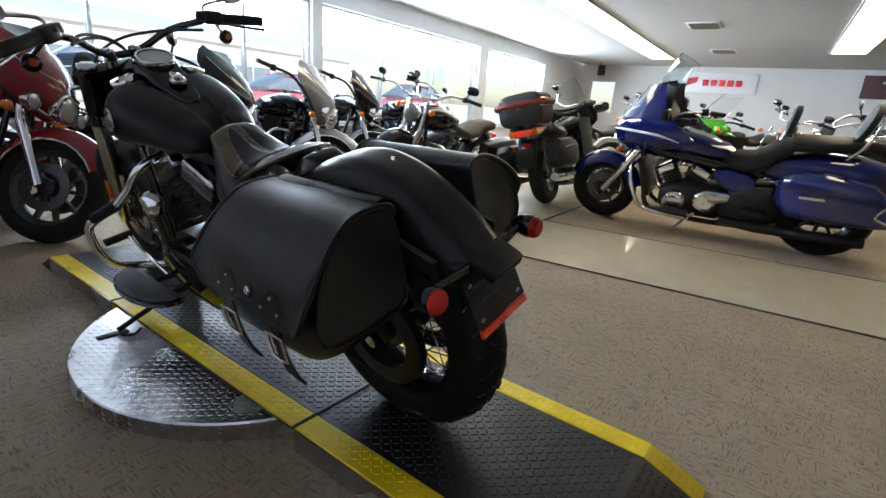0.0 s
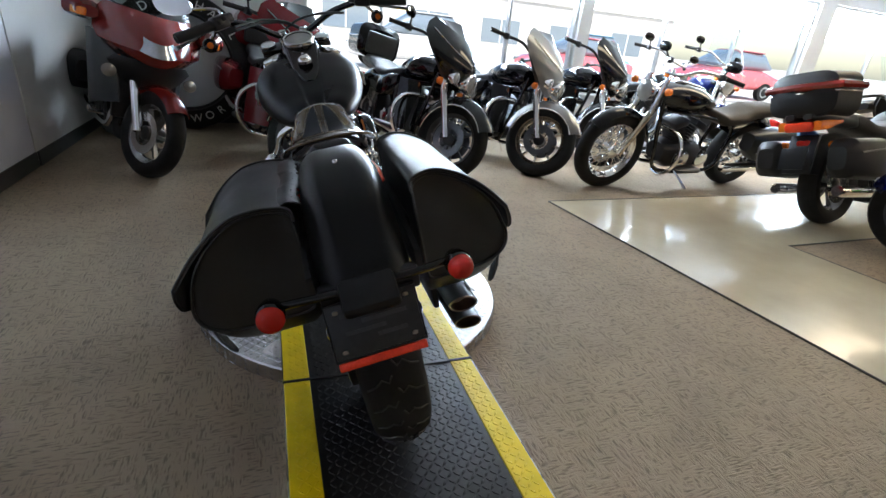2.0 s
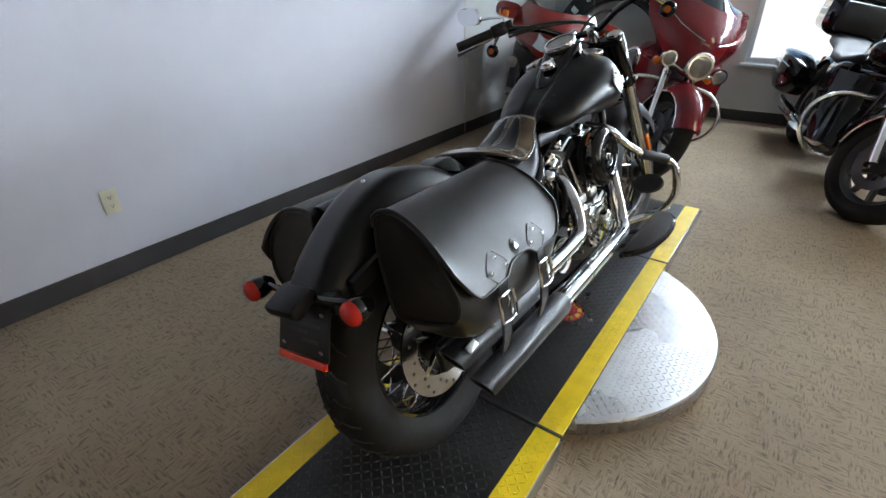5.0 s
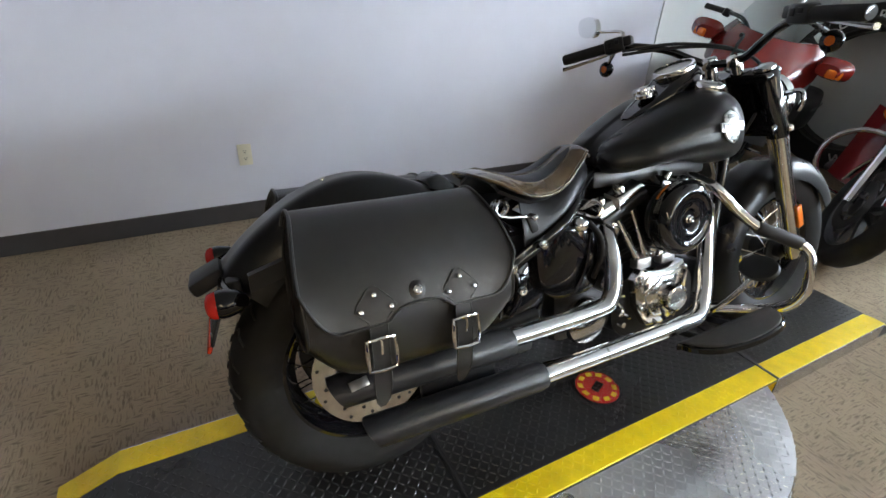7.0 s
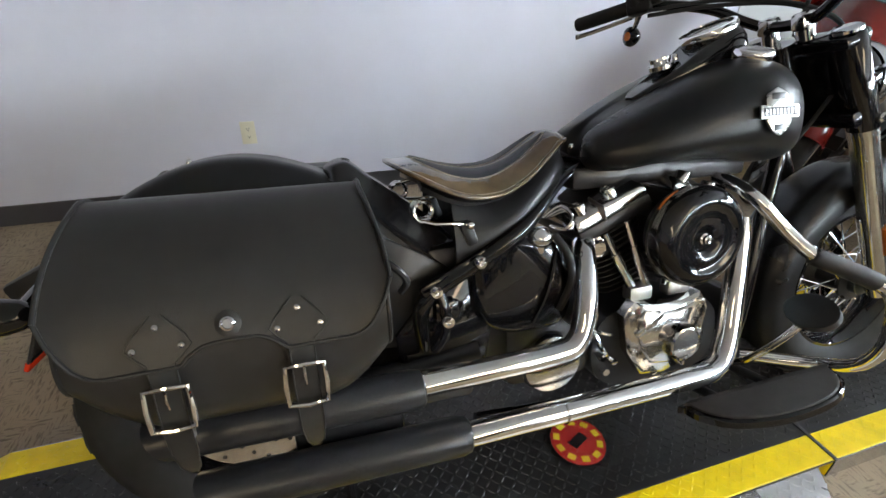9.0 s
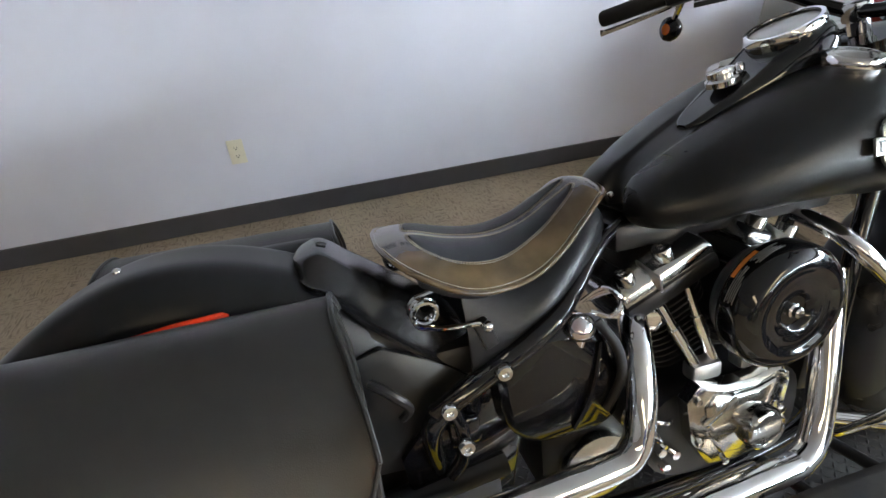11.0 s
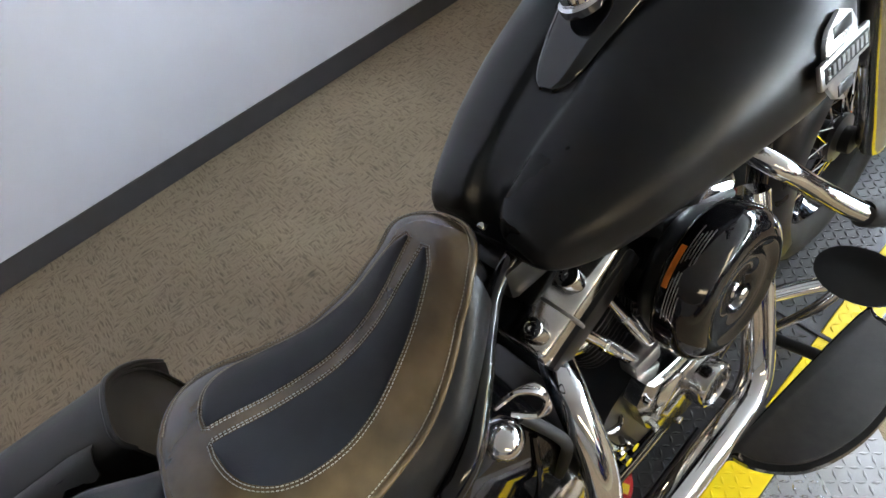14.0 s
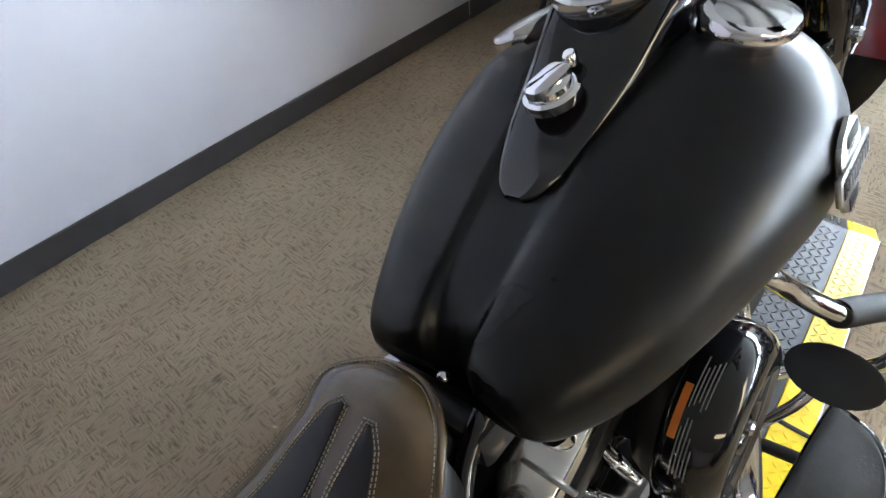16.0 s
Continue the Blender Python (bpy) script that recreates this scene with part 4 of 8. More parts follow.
LIDC = [(0.134, 0.712), (0.14, 0.738), (0.185, 0.7475), (0.237, 0.728), (0.287, 0.688), (0.321, 0.639), (0.339, 0.592), (0.346, 0.556)]
lid_curve = [(p.x, p.y) for p in curve([Vector((x, z, 0)) for x, z in LIDC], [0] * len(LIDC), 5)[0]]


def lid_edge(y):
    """How far down the lid reaches, as a share of its curve."""
    d = abs(y - BY) / BH
    arch = 0.10 * max(0, 1 - (abs(y - BY) / 0.066) ** 4)
    return 1.0 - arch - 0.22 * max(0, (d - 0.72) / 0.28) ** 1.8


def lid_point(y, k, rows_n, grow=0.0, side=1):
    t = k / rows_n * lid_edge(y) * (len(lid_curve) - 1)
    i = min(int(t), len(lid_curve) - 2)
    f = t - i
    x = lid_curve[i][0] * (1 - f) + lid_curve[i + 1][0] * f
    z = lid_curve[i][1] * (1 - f) + lid_curve[i + 1][1] * f
    d = (Vector((x, z)) - Vector((0.235, 0.58))).normalized()
    flare = (0.006 + (0.014 if side < 0 else 0.003) * max(0, (abs(y - BY) / BH - 0.7) / 0.3)) * (k / rows_n) ** 5
    sag = 0.004 * math.sin(7 * y + 3) * (k / rows_n)
    return Vector((x + d.x * (grow + sag) + flare, tapered(y, z), z + d.y * (grow + sag)))


def saddlebag(side):
    flip = Matrix.Translation((-0.024, 0.02, -0.006)) @ FLIP if side < 0 else Matrix()

    def inward(p):
        """The left bag lies closer to the mudguard with its inner side."""
        return (p[0] - 0.045 * max(0.0, (0.2 - p[0]) / 0.066), p[1], p[2]) if side < 0 else p

    ys = [BY - BH + 2 * BH * k / 24 for k in range(25)]
    rings = [bag_ring(ys[0] + 0.004, 0.05)] + [bag_ring(y) for y in ys] + [bag_ring(ys[-1] - 0.004, 0.05)]
    rings = [[inward(p) for p in r] for r in rings]
    bag = part("saddlebag", Shape().rings(rings).moved(flip), bag_leather, bike, "black leather saddlebag with buckled straps")
    n = 26
    grid = []
    yy = [BY - BH - 0.006 + (2 * BH + 0.012) * k / 40 for k in range(41)]
    for k in range(n + 1):
        grid.append([inward(lid_point(y, k, n, side=side)) for y in yy])
    part("lid", Shape().sheet(grid, -0.006).moved(flip), bag_leather, bag, angle=50)
    for y in (yy[0], yy[-1]):
        part("piping", Shape().tube([inward(lid_point(y, k, n, 0.001, side=side)) for k in range(n + 1)], 0.0036, 8).moved(flip), strap_leather, bag)
    part("piping", Shape().tube([lid_point(y, n, n, 0.001, side=side) for y in yy], 0.003, 8).moved(flip), strap_leather, bag)
    for y in (ys[0], ys[-1]):
        rr = [Vector(inward(p)) for p in bag_ring(y)]
        part("piping", Shape().tube(rr, 0.0034, 6, loop=True).moved(flip), strap_leather, bag)
    if side < 0:
        hem = []
        for k in range(61):
            y = BY - BH + 0.02 + (2 * BH - 0.04) * k / 60
            base = Vector(inward(lid_point(y, 4, n, 0.002, side=side)))
            wave = 0.003 * math.sin(k * 0.83) + 0.0015 * math.sin(k * 2.1 + 1)
            hem.append([base + Vector((0.012, 0, -0.001)), base + Vector((0, 0, 0.003)), base + Vector((-0.016, 0, 0.001)), base + Vector((-0.03 + wave, 0, -0.008 + wave * 0.6))])
        flap = part("hem_flap", Shape().sheet(hem, 0.003).moved(flip), strap_leather, bag, "wavy black leather hem along the inner edge", angle=60)
        for k in range(7):
            y = BY - BH + 0.05 + k * 0.052
            p = flip @ (Vector(inward(lid_point(y, 4, n, 0.002, side=side))) + Vector((-0.012, 0, 0.001)))
            part("eyelet", Shape().lathe([(0.007, 0), (0.007, 0.0025), (0.004, 0.0025), (0.0035, 0.0)], p, (0, 0, 1), 14), black_gloss, flap)
    # lock
    lock_c = lid_point(BY - 0.004, int(n * 0.93), n, side=side)
    nrm = Vector((0.95, 0, 0.32)).normalized()
    part("lock_patch", Shape().slab([(0.018 * math.cos(a * math.tau / 20), 0.0165 * math.sin(a * math.tau / 20)) for a in range(20)], 0.0015, 0.0005, Matrix.Translation(lock_c) @ nrm.to_track_quat("Z", "Y").to_matrix().to_4x4() @ pose(0, 0, 0, 0, 0, 90)).moved(flip), strap_leather, bag)
    part("lock", Shape().lathe([(0.0095, 0.002), (0.0095, 0.006), (0.007, 0.008), (0.006, 0.0055), (0.003, 0.0055), (0.003, 0.0075), (0.0005, 0.0075)], lock_c, nrm, 20).moved(flip), chrome, bag, "chrome round lock")
    # two straps with diamond plates, rivets and buckles
    for y in (BY - 0.088, BY + 0.084):
        path = [lid_point(y, k, n, 0.002, side=side) for k in range(int(n * 0.77), n + 1)]
        for x, z in ((0.352, 0.535), (0.353, 0.50), (0.350, 0.46), (0.343, 0.42), (0.33, 0.385), (0.322, 0.37)):
            path.append(Vector((x, y, z)))
        grid = []
        gone = 0.0
        for i, p in enumerate(path):
            gone += (p - path[i - 1]).length if i else 0.0
            w = interp(gone, [(0, 0.007), (0.034, 0.0385), (0.042, 0.0385), (0.062, 0.0165), (1, 0.0165)])
            if i >= len(path) - 2:
                w = 0.012 if i == len(path) - 2 else 0.004
            grid.append([p + Vector((0, w * u, 0)) for u in (-1, -0.5, 0, 0.5, 1)])
        strap = part("strap", Shape().sheet(grid, -0.005).moved(flip), strap_leather, bag)
        for k in (0, -1):
            part("strap_edge", Shape().tube([r[k] for r in grid], 0.0012, 6).moved(flip), strap_leather, strap)
        for i, u in ((1, 0.0), (3, -0.033), (3, 0.033)):
            p = path[min(i, len(path) - 1)] + Vector((0, u * 0.85, 0))
            part("rivet", Shape().lathe([(0.0045, 0.002), (0.004, 0.005), (0.0005, 0.006)], p + Vector((0.001, 0, 0)), nrm, 10).moved(flip), chrome, strap)
        bz = 0.500
        loop_b = [(0.357, y - 0.026, bz + 0.03), (0.359, y, bz + 0.032), (0.357, y + 0.026, bz + 0.03), (0.358, y + 0.0275, bz), (0.357, y + 0.026, bz - 0.03), (0.359, y, bz - 0.032), (0.357, y - 0.026, bz - 0.03), (0.358, y - 0.0275, bz)]
        part("buckle", Shape().tube([Vector(p) for p in loop_b], 0.0042, 8, loop=True).moved(flip), chrome, strap, "chrome buckle")
        part("buckle_pin", Shape().tube([(0.36, y, bz + 0.034), (0.363, y, bz + 0.016), (0.358, y, bz - 0.0)], 0.0022, 6).moved(flip), chrome, strap)
    return bag


saddlebag(1)
saddlebag(-1)
for s in (-1, 1):
    part("bag_bracket", Shape().box((s * 0.122, 0.06, 0.62), (0.02, 0.3, 0.03), bevel=0.005), black_satin, bike)
part("bag_fitting", Shape().tube([(0.15, 0.262, 0.60), (0.17, 0.29, 0.585), (0.165, 0.31, 0.555), (0.15, 0.3, 0.53)], 0.007, 8, smooth=4), black_satin, bike)

# fork, headlamp and bars
for s in (-1, 1):
    part("fork_cover", Shape().tube([(s * 0.118, 1.335, 0.972), (s * 0.118, 1.338, 0.966), (s * 0.118, 1.44, 0.765), (s * 0.118, 1.443, 0.758)], [0.03, 0.035, 0.034, 0.031], 24), black_gloss, bike, "gloss black upper fork cover")
    slider = part("fork_slider", Shape().tube([(s * 0.118, 1.43, 0.78), (s * 0.118, 1.445, 0.75), (s * 0.118, 1.452, 0.735), (s * 0.115, 1.52, 0.58), (s * 0.113, 1.6, 0.40), (s * 0.11, 1.625, 0.33), (s * 0.11, 1.635, 0.30)], [0.031, 0.032, 0.03, 0.0295, 0.0285, 0.028, 0.02], 20), polished, bike, "polished fork slider")
    part("cover_bolt", Shape().lathe([(0.011, 0), (0.011, 0.01), (0.007, 0.014), (0.0005, 0.014)], (s * 0.148, 1.44, 0.786), (s, 0, 0), 12), chrome, bike)
    part("reflector", Shape().box((s * 0.147, 1.578, 0.47), (0.008, 0.028, 0.085), pose(0, 0, 0, 22), bevel=0.003), amber, bike, "amber fork reflector")
    part("fork_cap", Shape().lathe([(0.032, 0), (0.032, 0.006), (0.024, 0.012), (0.0005, 0.013)], (s * 0.118, 1.332, 0.972), (0, -0.35, 1), 20), chrome, bike)
    part("pipe_guard", Shape().tube([(s * 0.07, 1.46, 0.88), (s * 0.15, 1.47, 0.9), (s * 0.165, 1.47, 0.87), (s * 0.15, 1.48, 0.84)], 0.008, 8, smooth=4), chrome, bike)
part("triple_clamp", Shape().box((0, 1.335, 0.955), (0.3, 0.075, 0.03), pose(0, 0, 0, 22), bevel=0.01), black_gloss, bike)
part("triple_clamp", Shape().box((0, 1.41, 0.79), (0.28, 0.07, 0.04), pose(0, 0, 0, 22), bevel=0.01), black_gloss, bike)
part("headlamp", Shape().lathe([(0.0005, -0.09), (0.05, -0.085), (0.075, -0.05), (0.088, 0.0), (0.09, 0.05), (0.084, 0.06), (0.0005, 0.07)], (0, 1.49, 0.87), "y", 32), black_gloss, bike, "gloss black headlamp bucket")
part("lamp_ring", Shape().lathe([(0.092, 0.03), (0.096, 0.045), (0.095, 0.062), (0.086, 0.068), (0.082, 0.062)], (0, 1.49, 0.87), "y", 36, loop=True), chrome, bike, "chrome headlamp ring")
part("fork_shroud", Shape().box((0, 1.385, 0.865), (0.17, 0.05, 0.15), pose(0, 0, 0, 24), bevel=0.015), black_gloss, bike)
part("steering_head", Shape().tube([(0, 1.28, 0.955), (0, 1.36, 0.76)], 0.034, 18), black_gloss, bike)
half_bar = [(0.45, 1.04, 1.06), (0.315, 1.105, 1.085), (0.24, 1.16, 1.082), (0.16, 1.235, 1.06), (0.09, 1.28, 1.02), (0.04, 1.295, 1.002)]
bars = [(-x, y, z) for x, y, z in half_bar] + half_bar[::-1]
handlebar = part("handlebar", Shape().tube(bars, 0.0127, 12, smooth=5), black_gloss, bike, "black handlebar")
for s in (-1, 1):
    part("riser", Shape().tube([(s * 0.045, 1.31, 0.965), (s * 0.045, 1.297, 1.0)], 0.02, 14), chrome, handlebar)
    part("riser_clamp", Shape().box((s * 0.045, 1.296, 1.004), (0.035, 0.045, 0.04), pose(0, 0, 0, 15), bevel=0.008), polished, handlebar)
    d = Vector((s * 0.135, -0.065, -0.025)).normalized()
    g = Vector((s * 0.315, 1.105, 1.085))
    HB = Matrix.Translation(g - d * 0.032) @ pose(0, 0, 0, 0, s * 10, s * -26)
    part("grip", Shape().tube([g + d * 0.0, g + d * 0.004, g + d * 0.146, g + d * 0.152], [0.016, 0.0185, 0.0185, 0.016], 18), grip_rubber, handlebar, "black rubber grip")
    part("switch_housing", Shape().box((0, 0, 0), (0.066, 0.044, 0.05), bevel=0.01).moved(HB), black_satin, handlebar)
    part("switch_button", Shape().box((0.012, -0.0225, 0.008), (0.016, 0.006, 0.014), bevel=0.002).moved(HB), black_plastic, handlebar)
    part("switch_button", Shape().box((-0.012, -0.0225, 0.004), (0.014, 0.006, 0.02), bevel=0.002).moved(HB), black_plastic, handlebar)
    part("lever_mount", Shape().box((s * -0.04, 0.012, 0.004), (0.04, 0.05, 0.034), bevel=0.008).moved(HB), black_satin, handlebar)
    part("lever", Shape().tube([g - d * 0.045 + Vector((0, 0.03, 0)), g + d * 0.0 + Vector((0, 0.05, -0.01)), g + d * 0.09 + Vector((0, 0.035, -0.022)), g + d * 0.15 + Vector((0, 0.018, -0.028)), g + d * 0.165 + Vector((0, 0.014, -0.028))], [0.008, 0.007, 0.006, 0.0065, 0.0085], 8, smooth=4), polished, handlebar, "polished hand lever")
    sc = Vector((s * 0.345, 1.15, 1.018))
    part("turn_signal", Shape().lathe([(0.0005, 0.03), (0.014, 0.026), (0.025, 0.01), (0.028, 0.0), (0.026, -0.006), (0.015, -0.012), (0.0005, -0.014)], sc, "y", 20), black_gloss, handlebar, "black bullet turn signal")
    part("signal_lens", Shape().lathe([(0.01, -0.0128), (0.012, -0.0138), (0.0005, -0.0155)], sc, "y", 20), amber, handlebar)
    part("signal_stem", Shape().tube([g - d * 0.03 + Vector((0, 0.01, -0.01)), sc + Vector((-s * 0.01, 0, 0.02))], 0.007, 8), chrome, handlebar)
    stem = g - d * 0.05 + Vector((0, 0.012, 0.015))
    mc = Vector((s * 0.425, 1.138, 1.172))
    part("mirror_stem", Shape().tube([stem, stem + Vector((s * 0.014, 0.012, 0.028)), mc + Vector((-s * 0.045, 0.008, -0.022))], 0.0055, 8, smooth=4), chrome, handlebar)
    outline = [(0.062 * math.copysign(abs(math.cos(a)) ** 0.75, math.cos(a)) + 0.012 * math.sin(a) * s, 0.038 * math.copysign(abs(math.sin(a)) ** 0.8, math.sin(a)) + 0.006 * math.cos(a) * s) for a in [k * math.tau / 28 for k in range(28)]]
    MM = Matrix.Translation(mc) @ pose(0, 0, 0, 84, 0, s * 16)
    part("mirror", Shape().slab(outline, -0.022, 0.012, MM), chrome, handlebar, "oval chrome rear-view mirror")
    part("mirror_glass", Shape().slab([(x * 0.93, y * 0.9) for x, y in outline], 0.0015, 0.0, MM), mirror_glass, handlebar)
# the bar is turned a little to the left
turned = Matrix.Translation((0, 1.3, 0)) @ pose(0, 0, 0, 0, 0, 8) @ Matrix.Translation((0, -1.3, 0))
for ob in [handlebar] + list(handlebar.children):
    if ob.name.split(".")[0] not in ("riser", "riser_clamp"):
        ob.data.transform(turned)
# cables from the bar
for s, a in ((-1, 0.0), (-1, 0.012), (1, 0.0)):
    part("cable", Shape().tube([(s * 0.21, 1.07, 1.055 + a), (s * 0.12, 1.21, 1.065 + a), (s * 0.02 + a, 1.33, 1.05), (-s * 0.06, 1.40, 0.99), (-s * 0.08, 1.40, 0.88), (-s * 0.06, 1.30, 0.72)], 0.0052, 8, smooth=6), grip_rubber, handlebar)

# exhaust
end_metal = material("heat-tinted muffler rim", (0.3, 0.24, 0.19), 0.34, metal=1.0, vary=0.3, scale=60)
part("exhaust_pipe", Shape().tube([(0.055, 0.745, 0.545), (0.1, 0.712, 0.56), (0.142, 0.69, 0.538), (0.185, 0.67, 0.46), (0.202, 0.645, 0.392), (0.207, 0.58, 0.372), (0.216, 0.30, 0.370)], 0.0245, 18, smooth=6), chrome, bike, "chrome upper exhaust pipe")
part("exhaust_pipe", Shape().tube([(0.13, 1.10, 0.58), (0.165, 1.068, 0.45), (0.2, 1.03, 0.31), (0.216, 0.985, 0.262), (0.224, 0.89, 0.256), (0.236, 0.385, 0.253)], 0.0245, 18, smooth=6), chrome, bike, "chrome lower exhaust pipe")
part("pipe_joint", Shape().tube([(0.2335, 0.60, 0.2545), (0.2338, 0.597, 0.2545)], 0.0255, 18), polished, bike)
for (y0, z0, x0, y1, z1, x1, lab) in ((0.318, 0.362, 0.216, -0.115, 0.368, 0.222, "satin black upper muffler"), (0.398, 0.255, 0.2355, -0.055, 0.262, 0.243, "satin black lower muffler")):
    rings, bore = [], []
    for f, r in ((0, 0.027), (0.01, 0.0335), (0.05, 0.0375), (0.6, 0.0375), (0.9, 0.0372), (1.0, 0.0365)):
        cut = 0.022 * max(0.0, (f - 0.6) / 0.4)
        rings.append([(x0 + (x1 - x0) * f + r * math.cos(a), y0 - (y0 - y1) * f - cut * math.sin(a + 0.35), z0 + (z1 - z0) * f + r * math.sin(a)) for a in [k * math.tau / 30 for k in range(30)]])
    for f, r in ((1.0, 0.0365), (1.0, 0.0325), (0.86, 0.031), (0.855, 0.004)):
        bore.append([(x0 + (x1 - x0) * f + r * math.cos(a), y0 - (y0 - y1) * f - (0.022 * math.sin(a + 0.35) if f == 1.0 else 0.0), z0 + (z1 - z0) * f + r * math.sin(a)) for a in [k * math.tau / 30 for k in range(30)]])
    mf = part("muffler", Shape().rings(rings, caps=False), muffler_black, bike, lab)
    part("slash_cut_tip", Shape().rings(bore, caps=False), end_metal, mf, "bare metal rim of the slash-cut end")
part("muffler_bracket", Shape().box((0.19, 0.18, 0.31), (0.02, 0.2, 0.14), bevel=0.008), black_satin, bike)
part("badge", Shape().box((0.255, -0.075, 0.392), (0.004, 0.04, 0.02), pose(0, 0, 0, 8, -40), bevel=0.001), silver, bike, "small silver badge on the muffler")

# engine: crankcase, cylinders with fins, rocker boxes
case = part("crankcase", Shape().rings([[(x, 0.905 + 0.185 * c * (1 if abs(x) < 0.1 else 0.93), 0.30 + 0.115 * s * (1 if abs(x) < 0.1 else 0.93)) for c, s in [(math.copysign(abs(math.cos(a)) ** 0.7, math.cos(a)), math.copysign(abs(math.sin(a)) ** 0.7, math.sin(a))) for a in [k * math.tau / 32 for k in range(32)]]] for x in (-0.13, -0.12, 0.11, 0.12)]), black_satin, bike, "black crankcase")
part("gearbox", Shape().box((0.0, 0.63, 0.33), (0.24, 0.22, 0.17), bevel=0.03), black_satin, bike)
part("gearbox_cover", Shape().lathe([(0.07, 0.11), (0.072, 0.125), (0.066, 0.14), (0.03, 0.146), (0.0005, 0.147)], (0, 0.625, 0.305), "x", 32), polished, bike, "polished gearbox cover")
part("primary_cover", Shape().rings([[(x, 0.79 + (0.27 - i) * c, 0.30 + (0.11 - i) * s) for c, s in [(math.copysign(abs(math.cos(a)) ** 0.8, math.cos(a)), math.sin(a)) for a in [k * math.tau / 36 for k in range(36)]]] for x, i in ((-0.13, 0), (-0.19, 0.0), (-0.205, 0.015), (-0.21, 0.035))]), black_gloss, bike, "black primary drive cover")
CRANK = Vector((0, 0.887, 0.347))
rocker_silver = material("bright rocker metal", (0.7, 0.7, 0.69), 0.15, metal=1.0, vary=0.08, scale=60, bump=0.03)
for tilt in (22.5, -22.5):
    m = Matrix.Translation(CRANK) @ pose(0, 0, 0, tilt)
    cyl = part("cylinder", Shape().lathe([(0.06, 0.09), (0.06, 0.3)], (0, 0, 0), "z", 28).moved(m), black_satin, bike)
    for k in range(13):
        z = 0.105 + k * 0.0135
        wx, wy = (0.088, 0.075) if k < 8 else (0.104, 0.083)
        out = [(wx * math.copysign(abs(math.cos(a)) ** 0.6, math.cos(a)), wy * math.copysign(abs(math.sin(a)) ** 0.6, math.sin(a))) for a in [j * math.tau / 28 for j in range(28)]]
        part("fin", Shape().slab(out, 0.0048, 0.0015, m @ pose(0, 0, z)), black_satin, cyl)
    # rocker box: a lower step and an upper cover with two bolts
    rb = part("rocker_box", Shape().box((0.004, 0, 0.283), (0.232, 0.182, 0.03), bevel=0.006).moved(m), black_satin, bike)
    up = Shape()
    sec = [(-0.088, 0.298), (-0.0905, 0.302), (-0.0905, 0.325), (-0.086, 0.336), (-0.078, 0.34), (0.078, 0.34), (0.086, 0.336), (0.0905, 0.325), (0.0905, 0.302), (0.088, 0.298)]
    up.rings([[(x, y * f, 0.298 + (z - 0.298) * g) for y, z in sec] for x, f, g in ((-0.105, 0.97, 0.85), (-0.1, 1, 1), (0.056, 1, 1), (0.062, 1, 0.985), (0.102, 0.992, 0.72), (0.11, 0.985, 0.6), (0.1135, 0.975, 0.42), (0.1135, 0.965, 0.0))])
    top = part("rocker_cover", up.moved(m), rocker_silver, rb, "polished rocker cover")
    for y in (-0.062, 0.015):
        part("bolt_boss", Shape().lathe([(0.016, 0.325), (0.016, 0.346), (0.0145, 0.3485), (0.0095, 0.3485), (0.009, 0.342)], (0.092, y, 0), "z", 18).moved(m), polished, rb)
        part("bolt", Shape().lathe([(0.0092, 0.34), (0.0092, 0.3462), (0.0082, 0.347), (0.004, 0.347), (0.0036, 0.3448), (0.0005, 0.3448)], (0.092, y, 0), "z", 10).moved(m), chrome, rb)
    part("rib", Shape().box((0.098, -0.0235, 0.318), (0.056, 0.0045, 0.036), pose(0, 0, 0, 0, 14), bevel=0.0012).moved(m), cast, rb)
    # pushrod tubes on the right
    for dy in (-0.022, 0.022):
        a, b = m @ Vector((0.105, dy * 1.3, 0.262)), Vector((0.118, 0.895 + (-0.045 if tilt > 0 else 0.045) + dy * 0.8, 0.44))
        part("pushrod_tube", Shape().tube([a, a.lerp(b, 0.35), a.lerp(b, 0.36), a.lerp(b, 0.62), a.lerp(b, 0.63), b], [0.009, 0.009, 0.0115, 0.0115, 0.009, 0.012], 12), chrome, cyl)
    part("exhaust_flange", Shape().lathe([(0.034, 0), (0.034, 0.014), (0.026, 0.018)], m @ Vector((0.08, -0.06 if tilt > 0 else 0.06, 0.24)), (0.9, -0.4 if tilt > 0 else 0.4, -0.2), 16), chrome, cyl)
part("backbone_cover", Shape().box((0.004, 0.93, 0.693), (0.13, 0.46, 0.05), bevel=0.012), black_satin, bike)
part("intake", Shape().tube([(0.02, 0.86, 0.56), (0.02, 0.97, 0.56)], 0.03, 14), black_satin, bike)
part("carburettor", Shape().box((0.09, 0.915, 0.56), (0.12, 0.09, 0.09), bevel=0.015), black_satin, bike)
part("lifter_block", Shape().box((0.118, 0.845, 0.435), (0.035, 0.06, 0.035), bevel=0.008), cast, bike)
part("lifter_block", Shape().box((0.118, 0.945, 0.435), (0.035, 0.06, 0.035), bevel=0.008), cast, bike)
cam_out = [(-0.115, 0.07), (-0.09, 0.1), (-0.03, 0.085), (0.03, 0.085), (0.085, 0.1), (0.11, 0.06), (0.1, -0.02), (0.06, -0.075), (0.0, -0.095), (-0.06, -0.085), (-0.1, -0.02)]
CM = Matrix.Translation((0.125, 0.905, 0.325)) @ pose(0, 0, 0, 90, 0, 90)
cam_cover = part("cam_cover", Shape().slab(cam_out, 0.032, 0.012, CM), polished, bike, "polished cam cover")
